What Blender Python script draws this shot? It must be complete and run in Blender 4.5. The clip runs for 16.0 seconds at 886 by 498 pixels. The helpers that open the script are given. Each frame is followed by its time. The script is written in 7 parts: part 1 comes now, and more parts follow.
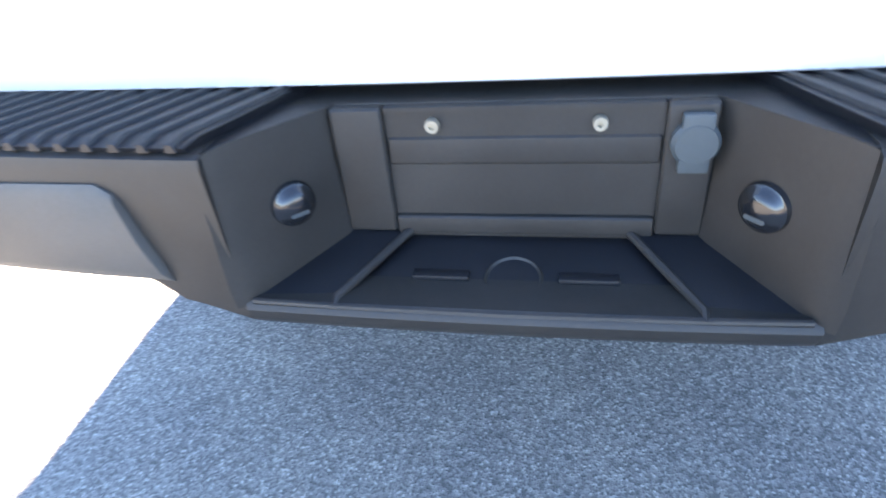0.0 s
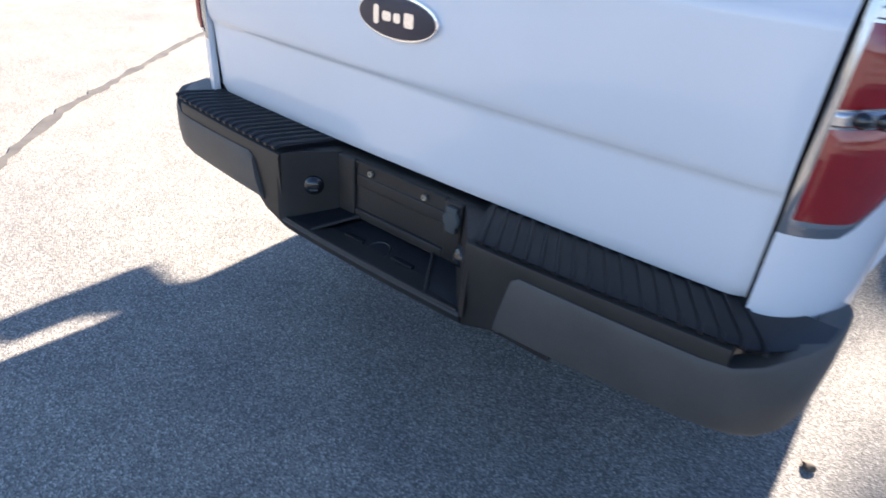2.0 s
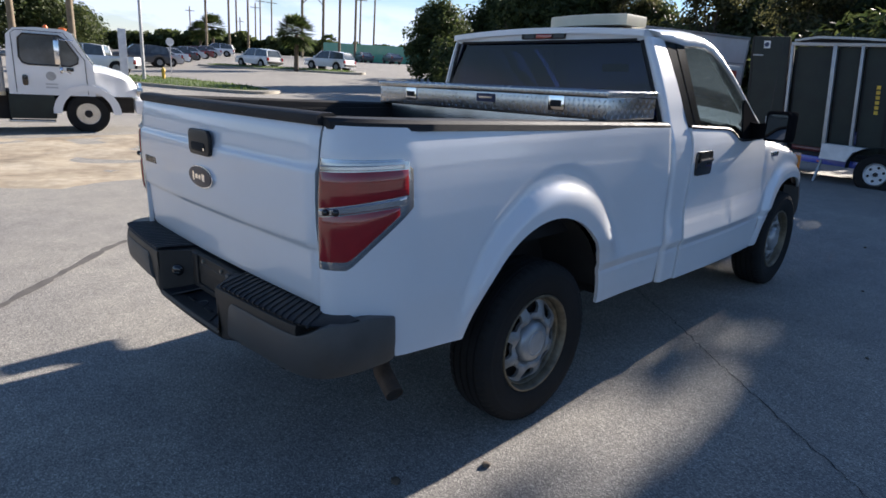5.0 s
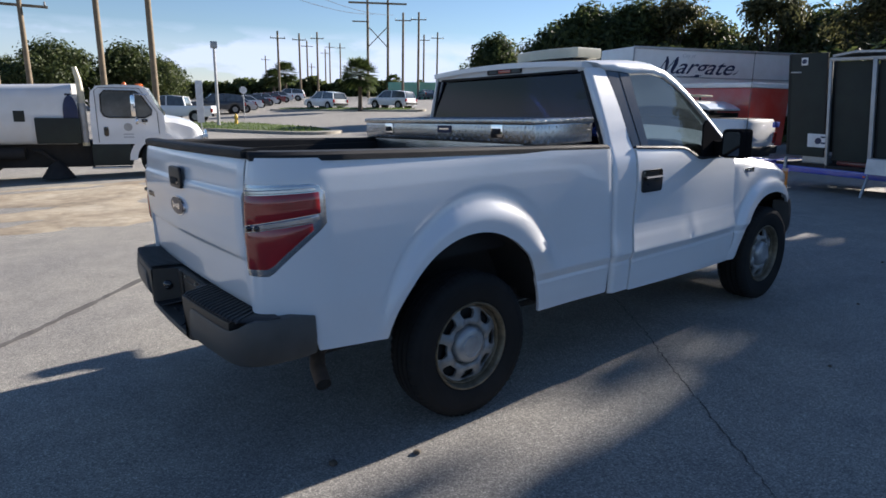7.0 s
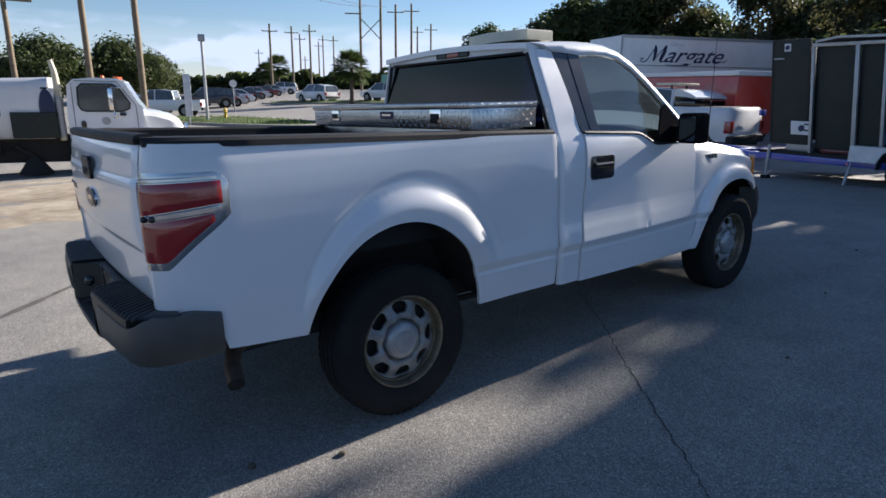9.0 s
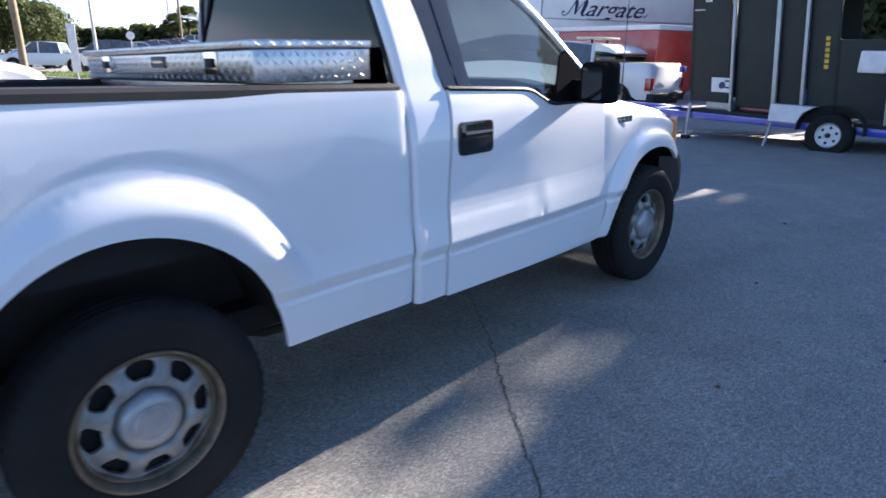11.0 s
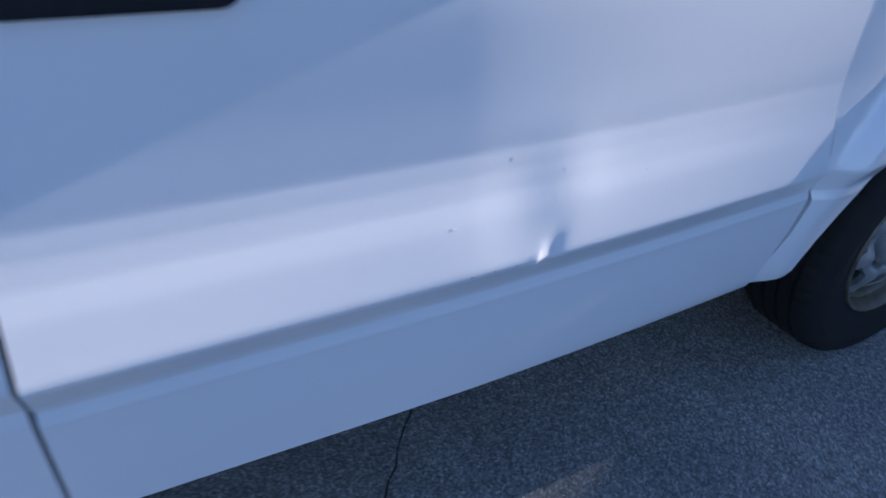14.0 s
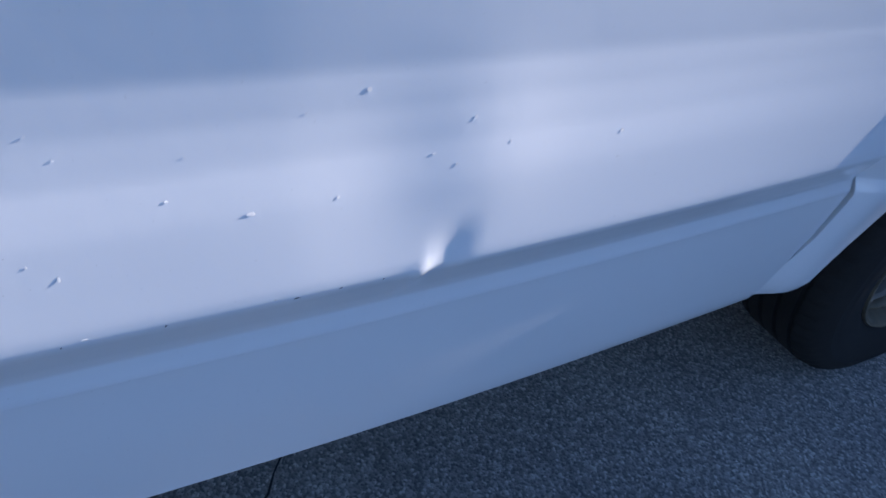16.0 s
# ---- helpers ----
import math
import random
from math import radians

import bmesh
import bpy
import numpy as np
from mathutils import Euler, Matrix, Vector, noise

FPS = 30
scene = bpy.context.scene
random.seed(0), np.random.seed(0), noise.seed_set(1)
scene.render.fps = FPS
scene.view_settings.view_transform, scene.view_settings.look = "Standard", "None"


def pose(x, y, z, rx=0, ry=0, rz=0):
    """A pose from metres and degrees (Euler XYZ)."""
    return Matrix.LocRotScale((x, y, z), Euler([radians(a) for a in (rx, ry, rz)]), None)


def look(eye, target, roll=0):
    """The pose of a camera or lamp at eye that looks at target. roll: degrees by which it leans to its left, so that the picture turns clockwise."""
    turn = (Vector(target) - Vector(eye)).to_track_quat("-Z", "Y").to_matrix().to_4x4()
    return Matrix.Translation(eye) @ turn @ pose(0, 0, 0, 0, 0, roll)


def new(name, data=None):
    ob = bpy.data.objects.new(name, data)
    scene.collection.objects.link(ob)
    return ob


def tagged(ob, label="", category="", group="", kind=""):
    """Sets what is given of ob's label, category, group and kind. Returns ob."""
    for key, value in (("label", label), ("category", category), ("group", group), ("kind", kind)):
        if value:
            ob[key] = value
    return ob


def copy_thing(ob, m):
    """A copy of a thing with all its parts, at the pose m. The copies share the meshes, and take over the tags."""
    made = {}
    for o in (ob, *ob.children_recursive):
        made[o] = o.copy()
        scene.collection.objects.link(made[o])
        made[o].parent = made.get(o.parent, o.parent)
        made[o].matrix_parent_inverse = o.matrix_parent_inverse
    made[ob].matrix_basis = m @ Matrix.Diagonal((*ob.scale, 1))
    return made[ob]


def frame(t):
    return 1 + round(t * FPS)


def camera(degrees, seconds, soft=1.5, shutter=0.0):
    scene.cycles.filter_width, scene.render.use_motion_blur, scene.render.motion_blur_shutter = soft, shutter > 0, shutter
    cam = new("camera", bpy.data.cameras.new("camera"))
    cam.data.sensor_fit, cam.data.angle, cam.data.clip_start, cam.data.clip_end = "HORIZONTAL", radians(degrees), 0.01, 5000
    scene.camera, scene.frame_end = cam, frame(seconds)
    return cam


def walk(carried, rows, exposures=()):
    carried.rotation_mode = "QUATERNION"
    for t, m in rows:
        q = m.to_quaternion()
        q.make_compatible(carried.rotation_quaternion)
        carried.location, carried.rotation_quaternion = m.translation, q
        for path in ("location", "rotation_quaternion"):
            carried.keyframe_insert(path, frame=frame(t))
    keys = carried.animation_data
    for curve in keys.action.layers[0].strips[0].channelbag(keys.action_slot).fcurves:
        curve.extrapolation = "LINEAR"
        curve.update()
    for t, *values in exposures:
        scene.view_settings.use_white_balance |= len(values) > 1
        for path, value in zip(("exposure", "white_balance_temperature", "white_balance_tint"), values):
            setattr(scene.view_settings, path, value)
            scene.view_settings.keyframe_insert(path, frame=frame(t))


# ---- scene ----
LENS = 72.5
cam = camera(LENS, 16.0, soft=1.6, shutter=0.35)
# The lot slopes gently: UP is the true vertical in the truck's own frame, TILT takes that frame into the level world.
UP = Vector((0.03637, 0.01749, 0.99919)).normalized()
TILT = UP.rotation_difference(Vector((0, 0, 1))).to_matrix().to_4x4()
# seconds, eye, target, roll, all in the truck's frame
PATH = [
    (0, (0.051, -0.457, 1.007), (-0.326, 1.168, -0.095), -6.0),
    (0.5, (0.109, -0.605, 1.168), (-0.48, 0.938, 0.041), -4.5),
    (1, (0.294, -0.796, 1.297), (-0.332, 0.716, 0.147), 3.4),
    (1.5, (0.579, -0.819, 1.379), (-0.328, 0.58, 0.274), 4.7),
    (2, (0.926, -0.848, 1.388), (-0.111, 0.526, 0.369), 4.8),
    (2.5, (1.256, -0.883, 1.447), (0.176, 0.531, 0.535), 0.7),
    (3, (1.575, -0.808, 1.505), (0.396, 0.629, 0.766), 0.2),
    (3.5, (1.858, -0.771, 1.533), (0.613, 0.661, 0.899), 0.4),
    (4, (2.075, -0.86, 1.559), (0.741, 0.514, 0.981), -0.1),
    (4.2, (2.157, -0.877, 1.563), (0.829, 0.507, 0.996), 1.0),
    (6.5, (3.079, -0.756, 1.61), (1.571, 0.467, 1.129), 0.1),
    (7, (3.216, -0.636, 1.596), (1.67, 0.551, 1.148), -0.9),
    (7.5, (3.405, -0.409, 1.618), (1.845, 0.763, 1.175), 2.2),
    (8, (3.446, -0.349, 1.585), (1.866, 0.793, 1.136), 0.1),
    (10.3, (3.026, 0.153, 1.52), (1.563, 1.399, 0.965), -3.1),
    (10.5, (2.99, 0.291, 1.508), (1.537, 1.527, 0.906), -3.6),
    (11, (2.785, 0.784, 1.475), (1.421, 2.116, 0.871), -1.1),
    (11.5, (2.799, 1.147, 1.459), (1.419, 2.446, 0.82), 1.0),
    (12, (2.621, 1.506, 1.375), (1.212, 2.784, 0.573), 3.91),
    (12.5, (2.386, 1.866, 1.329), (0.985, 3.116, 0.531), 0.35),
    (13, (2.187, 2.194, 1.313), (0.587, 3.220, 0.604), -1.57),
    (13.5, (1.927, 2.482, 1.266), (0.324, 3.441, 0.495), -1.04),
    (14, (1.600, 2.752, 1.205), (0.129, 3.515, 0.086), 2.78),
    (14.5, (1.380, 2.914, 1.002), (-0.038, 3.748, -0.171), 10.10),
    (15, (1.292, 2.942, 0.940), (-0.098, 3.829, -0.224), 10.82),
    (15.5, (1.306, 2.974, 0.960), (-0.059, 3.828, -0.247), 11.86),
    (16, (1.369, 3.027, 1.051), (0.025, 3.792, -0.210), 8.50),
]
EXPOSURES = [(0.0, 4.7, 6700, 18), (0.5, 4.0, 6650, 18), (1.0, 3.6, 6600, 18), (1.5, 3.0, 6550, 18), (2.0, 2.75, 6400, 18), (2.5, 2.5, 6400, 18), (3.5, 2.42, 6400, 18), (4.0, 2.0, 6250, 17),
             (7.0, 1.33, 6000, 15), (8.0, 1.28, 6000, 15), (10.5, 1.62, 5780, 18), (11.0, 2.48, 6000, 19), (11.5, 2.22, 5920, 19), (12.0, 2.24, 5880, 20), (12.5, 2.4, 5880, 20), (13.5, 2.25, 5700, 20), (16.0, 2.1, 5600, 20)]
walk(cam, [(t, TILT @ look(eye, target, roll)) for t, eye, target, roll in PATH], EXPOSURES)

# ---- world and sun ----
SUN = (TILT.to_3x3() @ Vector((0.004, 0.94, 0.342))).normalized()
SUN_EL = math.asin(SUN.z)
SUN_AZ = math.atan2(SUN.x, SUN.y)
world = bpy.data.worlds.new("sky")
scene.world = world
world.use_nodes = True
wn, wl = world.node_tree.nodes, world.node_tree.links
wn.clear()
sky = wn.new("ShaderNodeTexSky")
sky.sky_type, sky.sun_disc = "NISHITA", False
sky.sun_elevation, sky.sun_rotation = SUN_EL, SUN_AZ
sky.air_density, sky.dust_density, sky.ozone_density = 1.0, 0.0, 2.0
wbg = wn.new("ShaderNodeBackground")
wbg.inputs["Strength"].default_value = 0.045
wout = wn.new("ShaderNodeOutputWorld")
# a low bank of soft cumulus in the sky's own colour
wtc = wn.new("ShaderNodeTexCoord")
wmap = wn.new("ShaderNodeMapping")
wmap.inputs["Scale"].default_value = (1.0, 1.0, 3.2)
wnoise = wn.new("ShaderNodeTexNoise")
wnoise.inputs["Scale"].default_value, wnoise.inputs["Detail"].default_value, wnoise.inputs["Roughness"].default_value = 6.5, 8.0, 0.52
wramp = wn.new("ShaderNodeValToRGB")
wramp.color_ramp.elements[0].position, wramp.color_ramp.elements[1].position = 0.45, 0.53
wsep = wn.new("ShaderNodeSeparateXYZ")
wband = wn.new("ShaderNodeMapRange")
wband.inputs[1].default_value, wband.inputs[2].default_value = 0.1, 0.07
wband.inputs[3].default_value, wband.inputs[4].default_value = 0.0, 0.85
wmul = wn.new("ShaderNodeMath")
wmul.operation = "MULTIPLY"
wmix = wn.new("ShaderNodeMixRGB")
wmix.inputs[2].default_value = (7.4, 8.2, 9.8, 1)
wl.new(wtc.outputs["Generated"], wmap.inputs["Vector"])
wl.new(wmap.outputs[0], wnoise.inputs["Vector"])
wl.new(wnoise.outputs[0], wramp.inputs[0])
wl.new(wtc.outputs["Generated"], wsep.inputs[0])
wl.new(wsep.outputs["Z"], wband.inputs[0])
whaze = wn.new("ShaderNodeMapRange")
whaze.inputs[3].default_value, whaze.inputs[4].default_value = 0.3, 1.0
wl.new(wramp.outputs[0], whaze.inputs[0])
wl.new(whaze.outputs[0], wmul.inputs[0])
wl.new(wband.outputs[0], wmul.inputs[1])
wl.new(wmul.outputs[0], wmix.inputs[0])
wtint = wn.new("ShaderNodeMixRGB")
wtint.blend_type = "MULTIPLY"
wtint.inputs[0].default_value = 1.0
wtint.inputs[2].default_value = (0.9, 0.965, 1.06, 1)
wl.new(sky.outputs[0], wtint.inputs[1])
wl.new(wtint.outputs[0], wmix.inputs[1])
wl.new(wmix.outputs[0], wbg.inputs["Color"])
wl.new(wbg.outputs[0], wout.inputs[0])
sun = new("sun", bpy.data.lights.new("sun", "SUN"))
sun.data.energy, sun.data.angle, sun.data.color = 5.0, radians(0.6), (1.0, 0.9, 0.74)
sun.matrix_world = look((0, 0, 30), Vector((0, 0, 30)) - SUN)

# ---- materials ----
def shader(name, rough=0.5, metal=0.0, coat=0.0):
    m = bpy.data.materials.new(name)
    m.use_nodes = True
    n = m.node_tree.nodes
    b = n["Principled BSDF"]
    b.inputs["Roughness"].default_value, b.inputs["Metallic"].default_value = rough, metal
    b.inputs["Coat Weight"].default_value = coat
    b.inputs["Coat Roughness"].default_value = 0.04
    return m, n, m.node_tree.links, b


def coords(n, l, scale=(1, 1, 1), object_space=True):
    tc, mp = n.new("ShaderNodeTexCoord"), n.new("ShaderNodeMapping")
    mp.inputs["Scale"].default_value = scale
    l.new(tc.outputs["Object" if object_space else "Generated"], mp.inputs["Vector"])
    return mp.outputs[0]


def noise_at(n, l, vec, scale, detail=4.0, rough=0.55):
    t = n.new("ShaderNodeTexNoise")
    t.inputs["Scale"].default_value, t.inputs["Detail"].default_value, t.inputs["Roughness"].default_value = scale, detail, rough
    l.new(vec, t.inputs["Vector"])
    return t.outputs[0]


def ramp(n, l, fac, stops):
    r = n.new("ShaderNodeValToRGB")
    els = r.color_ramp.elements
    while len(els) < len(stops):
        els.new(0.5)
    for e, (p, c) in zip(els, stops):
        e.position, e.color = p, (*c, 1)
    l.new(fac, r.inputs[0])
    return r.outputs[0]


def mix(n, l, fac, a, b, mode="MIX"):
    m = n.new("ShaderNodeMixRGB")
    m.blend_type = mode
    for socket, v in zip(m.inputs, (fac, a, b)):
        if isinstance(v, bpy.types.NodeSocket):
            l.new(v, socket)
        elif isinstance(v, (int, float)):
            socket.default_value = v
        else:
            socket.default_value = (*v, 1)
    return m.outputs[0]


def bump(n, l, b, height, strength, distance):
    k = n.new("ShaderNodeBump")
    k.inputs["Strength"].default_value, k.inputs["Distance"].default_value = strength, distance
    l.new(height, k.inputs["Height"])
    l.new(k.outputs[0], b.inputs["Normal"])


def plain(name, colour, rough=0.5, metal=0.0, coat=0.0, vary=0.12, scale=6.0, relief=0.0, relief_scale=300.0, gloss=0.5):
    """A surface with large soft stains and fine grain round one colour."""
    m, n, l, b = shader(name, rough, metal, coat)
    v = coords(n, l)
    big, fine = noise_at(n, l, v, scale, 5), noise_at(n, l, v, scale * 30, 3)
    dark, light = [max(0, c * (1 - vary)) for c in colour], [min(1, c * (1 + vary)) for c in colour]
    c1 = ramp(n, l, big, [(0.3, dark), (0.7, light)])
    c2 = ramp(n, l, fine, [(0.25, (1 - vary * 0.6,) * 3), (0.75, (1, 1, 1))])
    l.new(mix(n, l, 1.0, c1, c2, "MULTIPLY"), b.inputs["Base Color"])
    rr = n.new("ShaderNodeMapRange")
    rr.inputs[3].default_value, rr.inputs[4].default_value = max(0.02, rough * 0.8), min(1, rough * 1.25)
    l.new(big, rr.inputs[0])
    l.new(rr.outputs[0], b.inputs["Roughness"])
    b.inputs["Specular IOR Level"].default_value = gloss
    if relief:
        bump(n, l, b, noise_at(n, l, v, relief_scale, 2), 0.6, relief)
    return m


def clear(name, colour, rough=0.02, ior=1.55, dust=0.0):
    """Thin glass; dust is a film that scatters the light that falls through it."""
    m = bpy.data.materials.new(name)
    m.use_nodes = True
    n, l = m.node_tree.nodes, m.node_tree.links
    n.clear()
    o, tr, gl, mx, fr = (n.new(k) for k in ("ShaderNodeOutputMaterial", "ShaderNodeBsdfTransparent", "ShaderNodeBsdfGlossy", "ShaderNodeMixShader", "ShaderNodeFresnel"))
    tr.inputs[0].default_value = (*colour, 1)
    gl.inputs["Roughness"].default_value = rough
    fr.inputs["IOR"].default_value = ior
    l.new(fr.outputs[0], mx.inputs[0])
    l.new(tr.outputs[0], mx.inputs[1])
    l.new(gl.outputs[0], mx.inputs[2])
    last = mx
    if dust:
        film, both_ = n.new("ShaderNodeBsdfTranslucent"), n.new("ShaderNodeMixShader")
        v = coords(n, l)
        rr = n.new("ShaderNodeMapRange")
        rr.inputs[3].default_value, rr.inputs[4].default_value = dust * 0.4, dust * 1.6
        l.new(noise_at(n, l, v, 5, 5), rr.inputs[0])
        film.inputs[0].default_value = (0.8, 0.8, 0.8, 1)
        l.new(rr.outputs[0], both_.inputs[0])
        l.new(mx.outputs[0], both_.inputs[1])
        l.new(film.outputs[0], both_.inputs[2])
        last = both_
    l.new(last.outputs[0], o.inputs[0])
    return m


def lens_red(name, colour):
    """Moulded lamp plastic: deep colour under a clear coat, with fine flutes."""
    m, n, l, b = shader(name, 0.18, 0.0, 1.0)
    v = coords(n, l)
    w = n.new("ShaderNodeTexWave")
    w.inputs["Scale"].default_value, w.inputs["Distortion"].default_value = 26.0, 0.4
    w.bands_direction = "Z"
    l.new(v, w.inputs["Vector"])
    big = noise_at(n, l, v, 9, 3)
    c1 = ramp(n, l, big, [(0.3, [c * 0.75 for c in colour]), (0.7, colour)])
    l.new(c1, b.inputs["Base Color"])
    bump(n, l, b, w.outputs[0], 0.06, 0.002)
    return m


def paint(name, colour, dirt=(0.42, 0.38, 0.32), amount=0.12):
    """Old fleet paint under clear coat, with road film and a little orange peel."""
    m, n, l, b = shader(name, 0.34, 0.0, 0.8)
    v = coords(n, l)
    film, fine, specks = noise_at(n, l, v, 1.7, 6), noise_at(n, l, v, 60, 4), noise_at(n, l, v, 330, 2)
    f = ramp(n, l, film, [(0.42, (0, 0, 0)), (0.8, (amount,) * 3)])
    c = mix(n, l, f, colour, dirt)
    s = ramp(n, l, specks, [(0.735, (1, 1, 1)), (0.77, (0.72, 0.7, 0.66))])
    l.new(mix(n, l, 0.5, c, s, "MULTIPLY"), b.inputs["Base Color"])
    rr = n.new("ShaderNodeMapRange")
    rr.inputs[3].default_value, rr.inputs[4].default_value = 0.26, 0.42
    l.new(fine, rr.inputs[0])
    l.new(rr.outputs[0], b.inputs["Roughness"])
    bump(n, l, b, fine, 0.04, 0.002)
    return m


M = {}
M["white"] = paint("white_paint", (0.78, 0.79, 0.8))
M["white_old"] = paint("white_fleet_paint", (0.72, 0.72, 0.71), amount=0.3)
M["red_paint"] = paint("red_paint", (0.5, 0.045, 0.03), amount=0.25)
M["blue_paint"] = paint("blue_paint", (0.02, 0.05, 0.42), amount=0.3)
M["dark_paint"] = paint("dark_paint", (0.03, 0.035, 0.045))
M["silver_paint"] = paint("silver_paint", (0.5, 0.51, 0.53))
M["maroon_paint"] = paint("maroon_paint", (0.16, 0.02, 0.025))
M["green_paint"] = paint("green_paint", (0.05, 0.32, 0.2))
M["plastic"] = plain("black_textured_plastic", (0.019, 0.019, 0.02), 0.6, gloss=0.3, relief=0.0006, relief_scale=900)
M["mirror_black"] = plain("dull_black_mirror_plastic", (0.012, 0.012, 0.013), 0.7, gloss=0.0, relief=0.0005, relief_scale=900)
M["far_glass"] = plain("pale_reflecting_window", (0.09, 0.105, 0.115), 0.08, coat=0.6, vary=0.35, scale=2.5)
M["tread"] = plain("ribbed_black_step_plastic", (0.0065, 0.0072, 0.0095), 0.42, relief=0.0005, relief_scale=700)
M["bumper"] = plain("sun_faded_grey_bumper", (0.076, 0.072, 0.066), 0.5, vary=0.22, relief=0.0003, relief_scale=900)
M["bumper_dark"] = plain("faded_charcoal_bumper_cover", (0.0245, 0.0218, 0.0188), 0.5, vary=0.4, relief=0.0003, relief_scale=900)
M["gloss_black"] = plain("gloss_black", (0.012, 0.012, 0.013), 0.16, coat=0.5)
M["rubber"] = plain("tyre_rubber", (0.017, 0.0165, 0.016), 0.85, gloss=0.25, vary=0.35, relief=0.001, relief_scale=140)
# near-black for joints and hollows; the shade inside them is put into the colour
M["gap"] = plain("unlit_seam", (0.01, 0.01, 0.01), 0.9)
M["under"] = plain("underbody_steel", (0.025, 0.022, 0.02), 0.85, vary=0.4)
M["chrome"] = plain("chrome", (0.86, 0.86, 0.87), 0.1, 1.0, vary=0.05)
M["mirror"] = plain("tinted_mirror", (0.1, 0.11, 0.13), 0.05, 1.0, vary=0.03)
M["steel"] = plain("silver_painted_steel_wheel", (0.29, 0.29, 0.285), 0.42, 0.3, vary=0.3, scale=16)
M["rusty"] = plain("rust_tinged_rim_edge", (0.2, 0.165, 0.11), 0.42, 0.45, vary=0.35, scale=22)
M["cap"] = plain("brushed_centre_cap", (0.36, 0.37, 0.375), 0.32, 0.4, vary=0.2, scale=12)
M["alu"] = plain("bright_aluminium", (0.5, 0.51, 0.52), 0.24, 1.0, vary=0.2)
M["exhaust"] = plain("rusty_exhaust", (0.14, 0.1, 0.075), 0.65, 0.5, vary=0.4, scale=20)
M["handle_black"] = plain("satin_black_handle", (0.012, 0.012, 0.014), 0.38, gloss=0.35)
M["badge"] = plain("dark_chrome_badge", (0.11, 0.115, 0.125), 0.2, 1.0, vary=0.1)
M["bolt"] = plain("zinc_bolt", (0.4, 0.36, 0.28), 0.45, 0.6)
M["plug"] = plain("grey_plug_cover", (0.06, 0.072, 0.075), 0.5)
M["red_lens"] = lens_red("red_lamp_lens", (0.34, 0.012, 0.014))
M["amber_lens"] = lens_red("amber_lamp_lens", (0.75, 0.26, 0.03))
M["clear_lens"] = plain("clear_lamp_lens_over_reflector", (0.5, 0.51, 0.52), 0.16, 0.75, 0.6)
M["lamp_chrome"] = plain("lamp_surround_chrome", (0.5, 0.51, 0.52), 0.22, 0.95, vary=0.05)
M["blue_badge"] = plain("dark_blue_enamel", (0.01, 0.015, 0.04), 0.35, coat=0.2)
M["glass"] = clear("window_glass", (0.19, 0.25, 0.29), ior=1.9, dust=0.03)
M["tint"] = clear("dark_tinted_glass", (0.05, 0.08, 0.19), rough=0.05, ior=1.42)
M["dusty_glass"] = clear("dusty_windscreen_glass", (0.6, 0.66, 0.67), dust=0.06)
M["cabin"] = plain("grey_cabin_trim", (0.13, 0.13, 0.135), 0.7)
M["seat"] = plain("grey_vinyl_seat", (0.24, 0.24, 0.25), 0.55)
M["cream"] = plain("aged_cream_lens_plastic", (0.6, 0.55, 0.4), 0.35, coat=0.2)
M["wood_pole"] = plain("weathered_pole_wood", (0.2, 0.155, 0.1), 0.85, vary=0.3, scale=4)
M["galv"] = plain("galvanised_steel", (0.38, 0.39, 0.4), 0.45, 0.6)
M["bark"] = plain("bark", (0.11, 0.085, 0.06), 0.9, vary=0.4, scale=8)
M["concrete"] = plain("kerb_concrete", (0.36, 0.33, 0.27), 0.85, vary=0.25, scale=5)
M["yellow"] = plain("faded_yellow_paint", (0.65, 0.42, 0.04), 0.55, vary=0.25)
M["faint"] = plain("faded_lettering", (0.5, 0.51, 0.53), 0.5)
M["navy"] = plain("dark_navy_lettering", (0.012, 0.02, 0.07), 0.4)
M["mesh_dark"] = plain("dark_green_mesh_panel", (0.022, 0.028, 0.022), 0.7, vary=0.4, scale=3)
M["orange"] = plain("orange_marker_plastic", (0.7, 0.15, 0.02), 0.35)
M["sign_face"] = plain("sign_white", (0.7, 0.7, 0.7), 0.4)


def leaves(name, dark, light):
    m, n, l, b = shader(name, 0.55)
    g = n.new("ShaderNodeNewGeometry")
    c = ramp(n, l, g.outputs["Random Per Island"], [(0.0, dark), (1.0, light)])
    l.new(c, b.inputs["Base Color"])
    b.inputs["Specular IOR Level"].default_value = 0.25
    o = [k for k in n if k.type == "OUTPUT_MATERIAL"][0]
    t, mx = n.new("ShaderNodeBsdfTranslucent"), n.new("ShaderNodeMixShader")
    l.new(c, t.inputs[0])
    mx.inputs[0].default_value = 0.45
    l.new(b.outputs[0], mx.inputs[1])
    l.new(t.outputs[0], mx.inputs[2])
    l.new(mx.outputs[0], o.inputs[0])
    return m


M["leaf"] = leaves("oak_leaves", (0.026, 0.042, 0.014), (0.095, 0.115, 0.038))
M["leaf_dry"] = leaves("dry_mixed_leaves", (0.03, 0.036, 0.014), (0.12, 0.115, 0.05))
M["palm"] = leaves("palm_fronds", (0.03, 0.05, 0.015), (0.1, 0.13, 0.04))
M["grass_blade"] = leaves("grass_blades", (0.05, 0.09, 0.02), (0.14, 0.2, 0.05))


